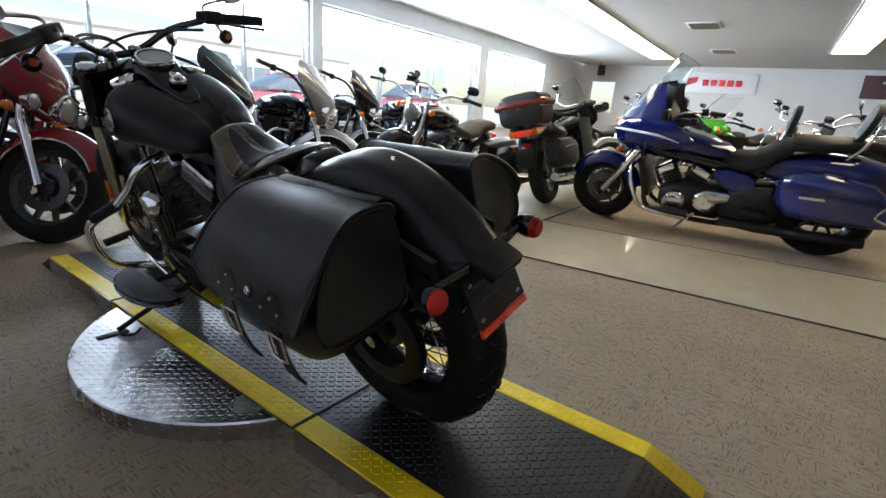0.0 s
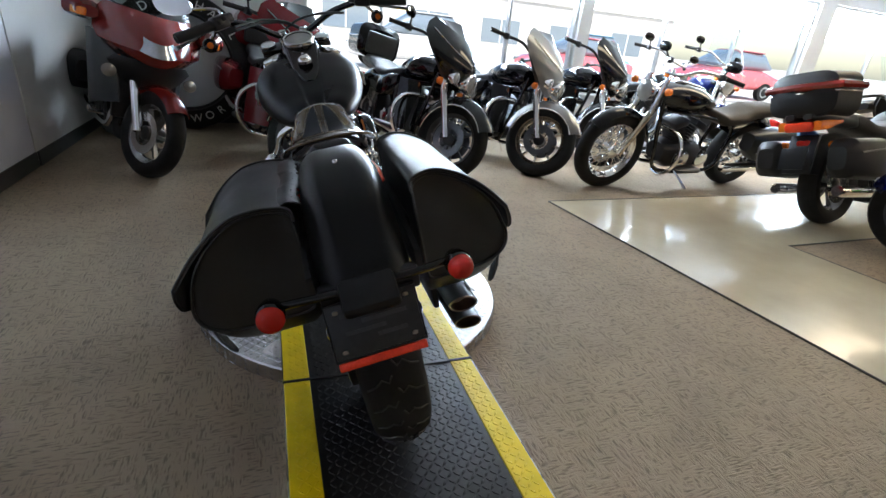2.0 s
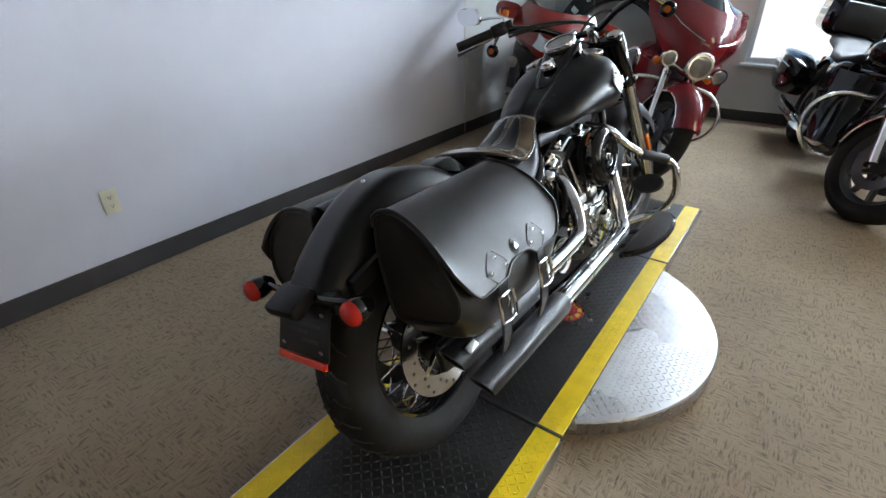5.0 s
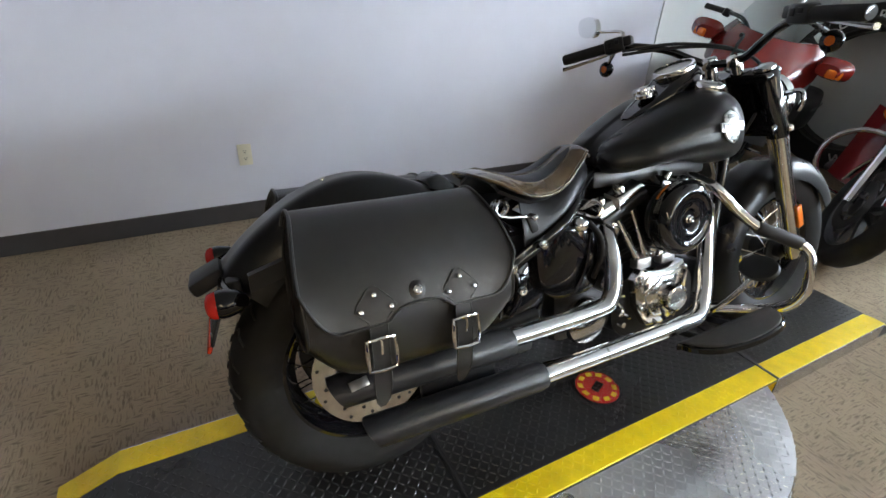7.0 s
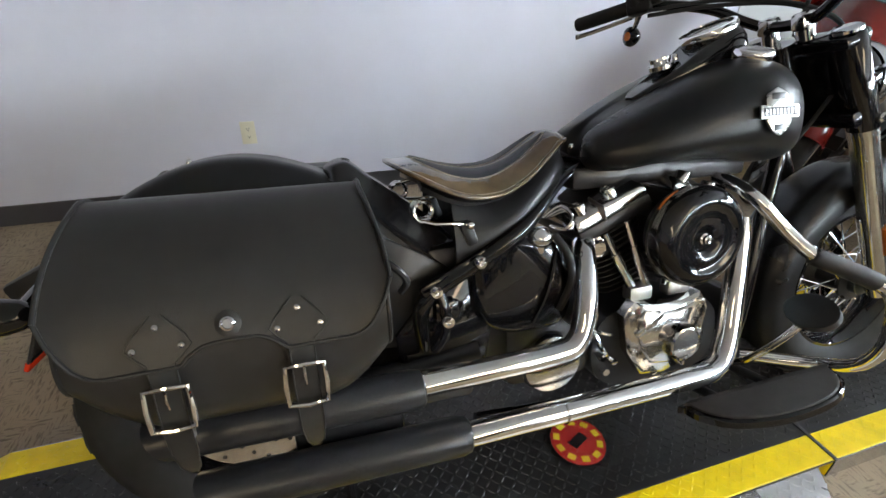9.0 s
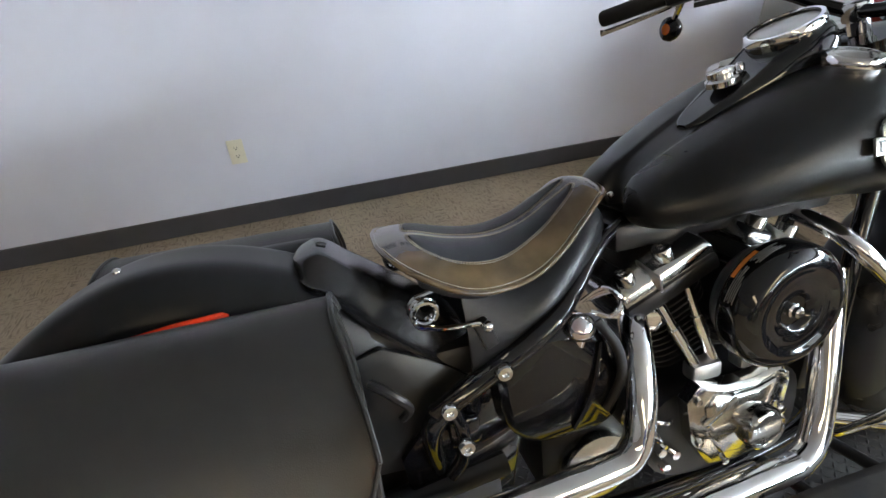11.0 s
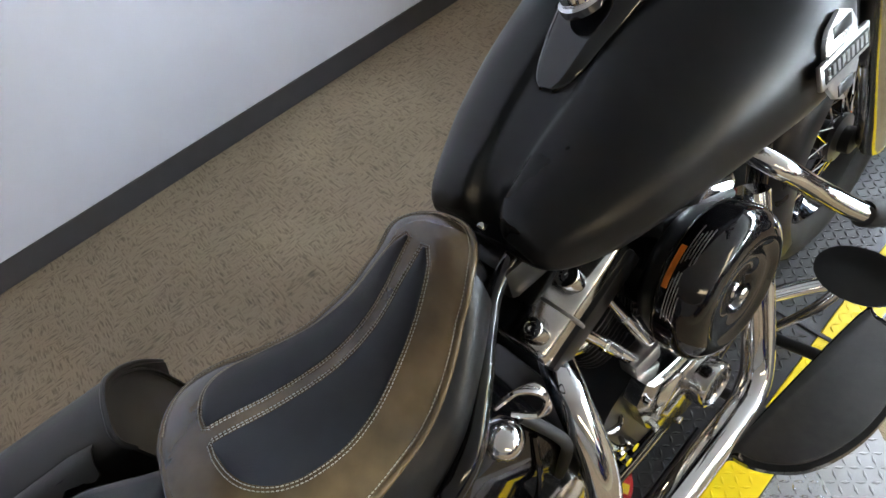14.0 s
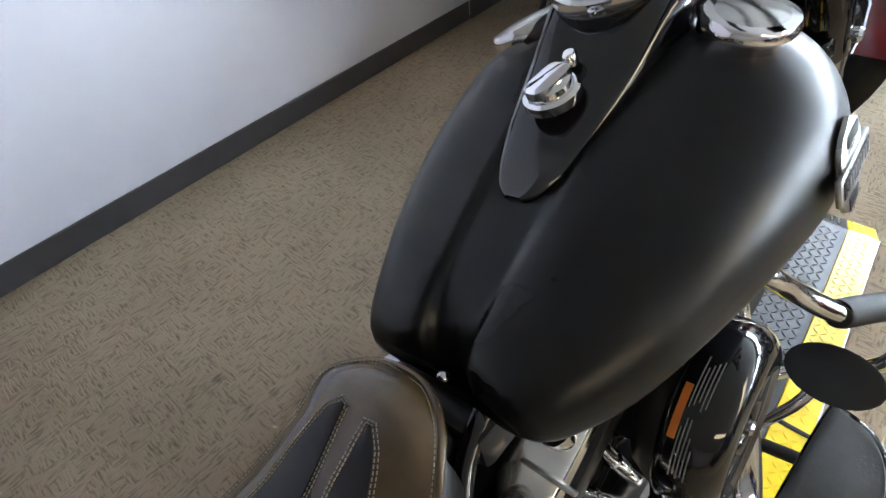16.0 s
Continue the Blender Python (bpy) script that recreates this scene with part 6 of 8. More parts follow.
def other_bike(name, at, heading, label, lean=-10, wb=1.62, paint=None, tank_paint=None, front=None, rear_r=0.32, front_r=0.32, wire=False, spokes=10, rim_mat=None,
               fairing="", bags="", pack=False, screen=False, seat_mat=None, guards=False, fork_mat=None, fend_mat=None, bar=1.02, low_seat=0.7, sissy=False, chrome_engine=True, group="motorcycles on show", steer=0, stripe=False, lamps=True):
    """A parked motorcycle; at: where the rear wheel stands, heading: degrees from +y, anticlockwise."""
    root = thing(name, Matrix.Translation((at[0], at[1], FLOOR)) @ pose(0, 0, 0, 0, lean, heading), label, "motorcycle", group=group)
    paint = paint or black_gloss
    tank_paint = tank_paint or paint
    seat_mat = seat_mat or black_vinyl
    rim_mat = rim_mat or polished
    fork_mat = fork_mat or chrome
    fend_mat = fend_mat or paint
    P = lambda n, s, m, lab="": part(n, s, m, root, lab)
    plain_wheel(root, "rear_wheel", 0, rear_r, 0.15, rear_r - 0.11, spokes, rim_mat, wire)
    fw = plain_wheel(root, "front_wheel", wb, front_r, 0.12, front_r - 0.1, spokes, rim_mat, wire)
    for s in ((-1, 1) if not wire else (1,)):
        part("brake_disc", Shape().lathe([(0.085, s * 0.062), (0.14, s * 0.062), (0.14, s * 0.067), (0.085, s * 0.067)], (0, wb, front_r), "x", 28, loop=True), polished if fairing != "batwing" else dark_wheel, fw)
    part("brake_disc", Shape().lathe([(0.09, 0.068), (0.14, 0.068), (0.14, 0.073), (0.09, 0.073)], (0, 0, rear_r), "x", 28, loop=True), polished, root)
    # fork
    rake = 0.36
    top = Vector((0, wb - rake * 0.75 * 0.9, 0.98))
    for s in (-1, 1):
        P("fork_leg", Shape().tube([(s * 0.1, wb - 0.01, front_r), (s * 0.1, wb - 0.19, front_r + 0.36)], [0.028, 0.03], 14), fork_mat)
        P("fork_tube", Shape().tube([(s * 0.1, wb - 0.19, front_r + 0.36), (s * 0.1, top.y, top.z)], 0.022 if not fairing else 0.026, 12), chrome)
    P("fork_clamp", Shape().box((0, wb - 0.28, 0.86), (0.26, 0.06, 0.04), bevel=0.008), black_gloss)
    if fairing == "batwing":
        arc_fender(root, "front_fender", wb, front_r, front_r + 0.042, 28, 178, 0.09, fend_mat, 0.085)
        for s in (-1, 1):
            P("fender_trim", Shape().tube([(s * 0.091, wb + (front_r - 0.043) * math.cos(a), front_r + (front_r - 0.043) * math.sin(a)) for a in [radians(28 + 15 * k) for k in range(11)]], 0.006, 6), chrome)
    else:
        arc_fender(root, "front_fender", wb, front_r, front_r + 0.03, 40, 168 if fairing != "sport" else 140, 0.075, fend_mat)
    arc_fender(root, "rear_fender", 0.0, rear_r, rear_r + 0.09, 35, 165, 0.095, paint, 0.07)
    # engine
    em = polished if chrome_engine else black_satin
    P("crankcase", loft([(wb * 0.38, 0, 0.33, 0.1, 0.08), (wb * 0.42, 0, 0.33, 0.15, 0.12), (wb * 0.62, 0, 0.33, 0.15, 0.12), (wb * 0.67, 0, 0.34, 0.1, 0.08)]), cast if chrome_engine else black_satin)
    for tilt in (22, -22):
        m = Matrix.Translation((0, wb * 0.53, 0.33)) @ pose(0, 0, 0, tilt)
        cyl = P("cylinder", Shape().lathe([(0.06, 0.08), (0.06, 0.27)], (0, 0, 0), "z", 20).moved(m), black_satin)
        for k in range(7):
            part("fin", Shape().slab([(0.088 * c, 0.078 * s) for c, s in oval(16, 0.6)], 0.006, 0.0, m @ pose(0, 0, 0.1 + k * 0.024)), em if k % 2 else black_satin, cyl)
        P("rocker_cover", Shape().box((0, 0, 0.3), (0.2, 0.15, 0.06), bevel=0.018).moved(m), em)
    for s in (-1, 1):
        P("side_cover", Shape().lathe([(0.085, s * 0.14), (0.08, s * 0.168), (0.05, s * 0.176), (0.001, s * 0.178)], (0, wb * 0.56, 0.32), "x", 28), chrome if guards else em)
        P("clutch_cover", Shape().lathe([(0.075, s * 0.14), (0.07, s * 0.165), (0.04, s * 0.172), (0.001, s * 0.173)], (0, wb * 0.4, 0.32), "x", 28), chrome if guards else em)
        P("frame_tube", Shape().tube([(s * 0.05, wb - 0.34, 0.82), (s * 0.09, wb - 0.4, 0.4), (s * 0.11, wb - 0.5, 0.2), (s * 0.12, 0.45, 0.2), (s * 0.12, 0.35, 0.4), (s * 0.1, 0.4, 0.64), (s * 0.06, wb - 0.4, 0.72)], 0.017, 10, smooth=4), black_gloss)
    P("air_cleaner", Shape().lathe([(0.09, 0.12), (0.095, 0.15), (0.085, 0.18), (0.001, 0.19)], (0, wb * 0.54, 0.56), "x", 28), chrome if chrome_engine else black_gloss)
    P("exhaust_pipe", Shape().tube([(0.09, wb * 0.66, 0.5), (0.15, wb * 0.7, 0.36), (0.17, wb * 0.66, 0.25), (0.19, wb * 0.45, 0.24), (0.2, 0.3, 0.25)], 0.024, 12, smooth=4), chrome)
    P("muffler", Shape().tube([(0.2, 0.36, 0.25), (0.2, 0.33, 0.25), (0.22, -0.25, 0.28), (0.22, -0.3, 0.285)], [0.03, 0.042, 0.046, 0.04], 18), chrome)
    if fairing != "frame":
        P("muffler", Shape().tube([(-0.2, 0.36, 0.25), (-0.2, 0.33, 0.25), (-0.22, -0.25, 0.28), (-0.22, -0.3, 0.285)], [0.03, 0.042, 0.046, 0.04], 18), chrome)
    # tank and seat
    P("fuel_tank", loft([(0.62, 0, 0.78, 0.05, 0.04), (0.68, 0, 0.79, 0.11, 0.07), (0.85, 0, 0.815, 0.155, 0.1), (1.02, 0, 0.83, 0.175, 0.11), (1.15, 0, 0.83, 0.15, 0.1), (1.22, 0, 0.83, 0.08, 0.06)], 28, 0.8), tank_paint)
    P("tank_console", loft([(0.74, 0, 0.885, 0.02, 0.012), (0.8, 0, 0.9, 0.04, 0.02), (1.05, 0, 0.935, 0.045, 0.022), (1.1, 0, 0.93, 0.02, 0.012)], 14), chrome if chrome_engine else black_gloss)
    if stripe:
        for s in (-1, 1):
            P("stripe", Shape().tube([(s * 0.125, 0.72, 0.85), (s * 0.165, 0.88, 0.872), (s * 0.172, 1.05, 0.88), (s * 0.13, 1.17, 0.875)], 0.006, 6, smooth=4), pinstripe)
    P("seat", loft([(-0.22, 0, low_seat + 0.1, 0.07, 0.03), (-0.15, 0, low_seat + 0.1, 0.13, 0.055), (0.08, 0, low_seat + 0.08, 0.15, 0.055), (0.16, 0, low_seat + 0.06, 0.15, 0.06), (0.25, 0, low_seat + 0.02, 0.17, 0.05), (0.45, 0, low_seat + 0.0, 0.165, 0.05), (0.6, 0, low_seat + 0.05, 0.1, 0.045), (0.68, 0, low_seat + 0.08, 0.05, 0.03)], 24), seat_mat, "padded two-level seat")
    # bars
    bp = [(-0.4, wb - 0.68, bar), (-0.3, wb - 0.6, bar + 0.02), (-0.2, wb - 0.46, bar + 0.03), (-0.1, wb - 0.36, bar - 0.03), (0.1, wb - 0.36, bar - 0.03), (0.2, wb - 0.46, bar + 0.03), (0.3, wb - 0.6, bar + 0.02), (0.4, wb - 0.68, bar)]
    hb = P("handlebar", Shape().tube(bp, 0.013, 10, smooth=4), chrome if not fairing else black_satin)
    for s in (-1, 1):
        part("grip", Shape().tube([(s * 0.31, wb - 0.61, bar + 0.018), (s * 0.42, wb - 0.695, bar - 0.002)], 0.018, 12), grip_rubber, hb)
        part("switch_housing", Shape().box((s * 0.29, wb - 0.59, bar + 0.018), (0.05, 0.05, 0.05), bevel=0.01), black_satin, hb)
        if fairing == "" or (fairing == "batwing" and pack):
            part("mirror_stem", Shape().tube([(s * 0.29, wb - 0.58, bar + 0.02), (s * 0.34, wb - 0.56, bar + 0.09)], 0.008, 8), black_satin, hb)
            part("mirror", Shape().slab([(0.065 * c, 0.04 * q) for c, q in oval(16, 0.8)], 0.02, 0.008, Matrix.Translation((s * 0.37, wb - 0.57, bar + 0.115)) @ pose(0, 0, 0, 90, 0, 180)), black_gloss, hb)
    P("side_stand", Shape().tube([(-0.12, wb * 0.55, 0.2), (-0.26, wb * 0.5, 0.075 if lean else 0.1)], 0.011, 8), chrome)
    for s in (-1, 1):
        P("turn_signal", Shape().lathe([(0.001, -0.03), (0.026, -0.01), (0.028, 0.02), (0.001, 0.035)], (s * 0.2, wb - 0.2, 0.72 if fairing else 0.9), "y", 14), amber)
        P("rear_signal", Shape().lathe([(0.001, -0.04), (0.026, -0.02), (0.028, 0.02), (0.001, 0.035)], (s * 0.17, -0.32, 0.62), "y", 14), amber if bags else red_lens)
    P("tail_lamp", Shape().box((0, -0.37, 0.62), (0.1, 0.05, 0.07), bevel=0.015), red_lens)
    if lamps:
        if fairing == "":
            P("headlamp", Shape().lathe([(0.001, -0.08), (0.06, -0.06), (0.085, 0), (0.085, 0.04)], (0, wb - 0.18, 0.86), "y", 28), chrome)
            P("lamp_lens", Shape().lathe([(0.084, 0.04), (0.05, 0.055), (0.001, 0.06)], (0, wb - 0.18, 0.86), "y", 28), lamp_glass)
    if fairing in ("batwing", "frame"):
        # a shield that sweeps back from the lamp: rows from chin to top (height, half width, front, sweep)
        prof = [(0.7, 0.1, -0.13, 0.05), (0.73, 0.17, -0.09, 0.1), (0.8, 0.26, -0.05, 0.2), (0.88, 0.34, -0.04, 0.28), (0.96, 0.37, -0.07, 0.3), (1.03, 0.35, -0.12, 0.27), (1.1, 0.29, -0.19, 0.2)]
        us = [k / 10 - 1 for k in range(21)]
        P("fairing", Shape().sheet([[(w * u, wb + f - sw * abs(u) ** 1.7, z + 0.05 * u * u) for u in us] for z, w, f, sw in prof], 0.007), front or paint, "wind fairing with a swept shield shape")
        P("fairing_inner", Shape().sheet([[(0.9 * w * u, wb + f - 0.06 - sw * abs(u) ** 1.7 * 0.8, z + 0.04 * u * u) for u in us] for z, w, f, sw in prof[1:]], 0.012), black_plastic)
        tall = 0.33 if screen else 0.12
        sc = [[((0.22 if screen else 0.25) * u * (1 - 0.4 * v), wb - 0.2 - 0.17 * abs(u) ** 1.7 - (0.9 * tall) * v, 1.1 + 0.04 * u * u * (1 - 2.2 * v) + tall * v) for u in us] for v in (0, 0.33, 0.66, 1)]
        P("windscreen", Shape().sheet(sc, 0.004), screen_clear if screen else black_gloss, "tall clear windscreen" if screen else "low dark windscreen")
        P("headlamp", Shape().lathe([(0.001, -0.08), (0.07, -0.06), (0.09, 0.0), (0.09, 0.02), (0.082, 0.028)], (0, wb - 0.04, 0.79), "y", 32), chrome)
        P("lamp_lens", Shape().lathe([(0.082, 0.02), (0.055, 0.034), (0.001, 0.04)], (0, wb - 0.04, 0.79), "y", 32), lamp_glass)
        if fairing == "batwing":
            P("lamp_bar", Shape().tube([(-0.19, wb - 0.1, 0.76), (0, wb - 0.08, 0.72), (0.19, wb - 0.1, 0.76)], 0.011, 10, smooth=3), chrome)
            for s in (-1, 1):
                P("spot_lamp", Shape().lathe([(0.001, -0.06), (0.04, -0.035), (0.05, 0.0), (0.05, 0.015)], (s * 0.19, wb - 0.08, 0.77), "y", 24), chrome)
                P("spot_lens", Shape().lathe([(0.047, 0.012), (0.03, 0.02), (0.001, 0.024)], (s * 0.19, wb - 0.08, 0.77), "y", 24), lamp_glass)
                P("trim_line", Shape().tube([(s * 0.05, wb - 0.045, 0.93), (s * 0.2, wb - 0.16, 0.97), (s * 0.33, wb - 0.33, 1.06)], 0.004, 6, smooth=3), chrome)
        else:
            for s in (-1, 1):
                P("fairing_line", Shape().tube([(s * 0.13, wb - 0.1, 0.735), (s * 0.25, wb - 0.24, 0.8), (s * 0.36, wb - 0.36, 0.93), (s * 0.37, wb - 0.4, 1.0)], 0.007, 6, smooth=4), pinstripe)
                P("side_lower", Shape().sheet([[(s * (0.16 + 0.1 * v), wb - 0.3 - 0.12 * v + 0.06 * q, 0.74 - 0.42 * q) for v in (0, 0.5, 1)] for q in (0, 0.35, 0.7, 1)], 0.01), paint)
    if fairing == "sport":
        us = [k / 10 - 1 for k in range(21)]
        prof = [(0.755, 0.13, 0.06, 0.1), (0.775, 0.21, 0.08, 0.18), (0.82, 0.29, 0.095, 0.27), (0.87, 0.315, 0.07, 0.31), (0.93, 0.315, 0.02, 0.3), (0.99, 0.29, -0.06, 0.26), (1.05, 0.25, -0.14, 0.2)]
        P("nose_lower", Shape().sheet([[(w * u, wb + f - sw * abs(u) ** 2.0, z) for u in us] for z, w, f, sw in ((0.6, 0.12, -0.1, 0.06), (0.66, 0.19, -0.03, 0.14), (0.73, 0.24, 0.03, 0.2), (0.765, 0.2, 0.055, 0.18))], 0.01), black_plastic, "black lower nose panel")
        P("fairing", Shape().sheet([[(w * u, wb + f - sw * abs(u) ** 2.0, z + 0.03 * u * u) for u in us] for z, w, f, sw in prof], 0.012), front or paint, "nose fairing with a lamp")
        P("fairing_inner", Shape().sheet([[(0.9 * w * u, wb + f - 0.07 - sw * abs(u) ** 2.0 * 0.8, z) for u in us] for z, w, f, sw in prof], 0.012), black_plastic)
        P("headlamp", Shape().sheet([[(0.105 * u * (1 - 0.35 * v), wb + 0.112 - 0.025 * v - 0.075 * u * u, 0.8 + 0.085 * v + 0.02 * u * u) for u in us] for v in (0, 0.3, 0.65, 1)], 0.025), lamp_glass, "wide clear headlamp")
        P("radiator", Shape().box((0, wb - 0.36, 0.5), (0.36, 0.05, 0.34), bevel=0.01), black_satin)
        P("belly_pan", loft([(0.55, 0, 0.22, 0.13, 0.07), (0.75, 0, 0.22, 0.17, 0.1), (1.05, 0, 0.26, 0.15, 0.12), (1.12, 0, 0.3, 0.08, 0.08)], 20, 0.7), black_plastic)
        sc = [[(0.25 * u * (1 - 0.3 * v), wb - 0.14 - 0.16 * u * u - 0.26 * v, 1.05 + 0.03 * u * u + 0.3 * v) for u in us] for v in (0, 0.33, 0.66, 1)]
        P("windscreen", Shape().sheet(sc, 0.004), screen_clear, "clear windscreen")
        for s in (-1, 1):
            P("side_fairing", Shape().sheet([[(s * (0.19 + 0.11 * math.sin(math.pi * min(1, v + 0.15)) ** 0.6 - 0.03 * q), 0.62 + (wb - 0.86) * v + 0.12 * q, 0.88 - 0.55 * q * (1 - 0.25 * v)) for v in (0, 0.2, 0.4, 0.6, 0.8, 1)] for q in (0, 0.25, 0.5, 0.75, 1)], 0.012), black_plastic, "black side fairing panel")
            P("mirror_wing", loft([(wb - 0.34, s * 0.37, 0.99, 0.05, 0.03), (wb - 0.26, s * 0.38, 0.99, 0.1, 0.06), (wb - 0.18, s * 0.36, 0.98, 0.06, 0.035)], 18), front or paint)
            P("front_signal", Shape().box((s * 0.4, wb - 0.19, 0.97), (0.09, 0.03, 0.05), pose(0, 0, 0, 0, 0, -s * 35), bevel=0.012), amber)
            P("fog_lamp", Shape().lathe([(0.001, -0.04), (0.038, -0.02), (0.042, 0.01), (0.001, 0.022)], (s * 0.24, wb - 0.1, 0.66), "y", 20), lamp_glass)
    if screen and fairing == "":
        base_z = 1.02
        sc = [[(0.27 * u * (1 - 0.35 * v * v), wb - 0.22 - 0.1 * u * u - 0.26 * v, base_z + 0.44 * v - 0.03 * u * u) for u in [k / 6 - 1 for k in range(13)]] for v in (0, 0.25, 0.5, 0.75, 1)]
        P("windscreen", Shape().sheet(sc, 0.004), screen_clear, "tall clear windscreen")
        P("screen_band", Shape().tube([(-0.27, wb - 0.31, base_z + 0.02), (0, wb - 0.205, base_z + 0.05), (0.27, wb - 0.31, base_z + 0.02)], 0.008, 8, smooth=4), chrome)
    if bags:
        for s in (-1, 1):
            secs = [(-0.42, s * 0.25, 0.52, 0.06, 0.08), (-0.36, s * 0.26, 0.52, 0.1, 0.14), (-0.05, s * 0.27, 0.51, 0.115, 0.155), (0.15, s * 0.26, 0.5, 0.1, 0.13), (0.24, s * 0.24, 0.52, 0.06, 0.08)]
            bag = P("saddlebag", loft(secs, 24, 0.55), {"paint": paint, "black": black_plastic, "leather": bag_leather}[bags])
            part("bag_trim", Shape().tube([(s * 0.375, -0.36, 0.56), (s * 0.385, -0.1, 0.58), (s * 0.36, 0.16, 0.56)], 0.006, 6, smooth=3), chrome if bags == "paint" else black_satin, bag)
    if fairing in ("frame", "batwing"):
        for s in (-1, 1):
            P("side_panel", loft([(0.3, s * 0.11, 0.58, 0.03, 0.08), (0.36, s * 0.12, 0.58, 0.045, 0.11), (0.6, s * 0.12, 0.62, 0.045, 0.1), (0.68, s * 0.1, 0.66, 0.03, 0.06)], 16, 0.6), black_gloss)
            P("leg_shield", Shape().sheet([[(s * (0.12 + 0.17 * v), wb - 0.44 - 0.1 * v * v + 0.05 * q, 0.7 - 0.42 * q) for v in (0, 0.33, 0.66, 1)] for q in (0, 0.3, 0.6, 1)], 0.02), paint if fairing == "batwing" else black_gloss)
    if pack:
        box = P("top_case", loft([(-0.5, 0, 0.98, 0.15, 0.1), (-0.46, 0, 0.98, 0.23, 0.16), (-0.18, 0, 0.98, 0.24, 0.17), (-0.12, 0, 0.98, 0.15, 0.12)], 28, 0.5), paint if bags == "paint" else black_plastic, "touring top case")
        part("backrest_pad", Shape().box((0, -0.1, 0.96), (0.34, 0.07, 0.22), bevel=0.03), seat_mat, box)
        part("case_seam", Shape().tube([(0.242, -0.46, 0.99), (0.246, -0.2, 0.99), (0, -0.11, 0.99), (-0.246, -0.2, 0.99), (-0.242, -0.46, 0.99), (0, -0.5, 0.99)], 0.006, 6, loop=True), chrome, box)
    if guards:
        for s in (-1, 1):
            P("engine_guard", Shape().tube([(s * 0.08, wb - 0.4, 0.6), (s * 0.25, wb - 0.42, 0.58), (s * 0.36, wb - 0.4, 0.48), (s * 0.36, wb - 0.38, 0.34), (s * 0.25, wb - 0.4, 0.22), (s * 0.1, wb - 0.45, 0.2)], 0.015, 10, smooth=4), chrome)
            P("floorboard", Shape().slab([(0.07 * c, 0.15 * q) for c, q in oval(16, 0.6)], 0.02, 0.005, Matrix.Translation((s * 0.27, wb * 0.58, 0.27))), black_satin)
    else:
        for s in (-1, 1):
            P("foot_peg", Shape().tube([(s * 0.12, wb * 0.6, 0.3), (s * 0.28, wb * 0.6, 0.31)], 0.014, 8), chrome)
    if sissy:
        P("sissy_bar", Shape().tube([(-0.1, -0.14, 0.72), (-0.1, -0.24, 0.98), (0.1, -0.24, 0.98), (0.1, -0.14, 0.72)], 0.012, 10, smooth=4), chrome)
        P("backrest_pad", Shape().box((0, -0.22, 0.99), (0.24, 0.06, 0.2), pose(0, 0, 0, 12), bevel=0.028), seat_mat)
    if steer:
        # the fork is turned on its raked axis
        head = Vector((0, wb - 0.29, 0.95))
        turn = Matrix.Translation(head) @ Matrix.Rotation(radians(steer), 4, Vector((0, -0.233, 0.66)).normalized()) @ Matrix.Translation(-head)
        names = {"front_wheel", "fender_trim", "fork_leg", "fork_tube", "fork_clamp", "front_fender", "handlebar", "turn_signal"}
        if fairing != "sport":
            names |= {"headlamp", "lamp_lens"}
        if fairing == "batwing":
            names |= {"fairing", "fairing_inner", "windscreen", "lamp_bar", "spot_lamp", "spot_lens", "trim_line"}
        for ob in root.children:
            if ob.name.split(".")[0] in names:
                for sub in [ob] + list(ob.children):
                    sub.data.transform(turn)
    return root


def heading_of(rear, front):
    return -math.degrees(math.atan2(front[0] - rear[0], front[1] - rear[1]))


def parked(name, rear_front, label, **kw):
    (fx, fy), (dx, dy), wb = rear_front
    d = Vector((dx, dy)).normalized()
    rear = (fx - d.x * wb, fy - d.y * wb)
    return other_bike(name, rear, heading_of(rear, (fx, fy)), label, wb=wb, **kw)


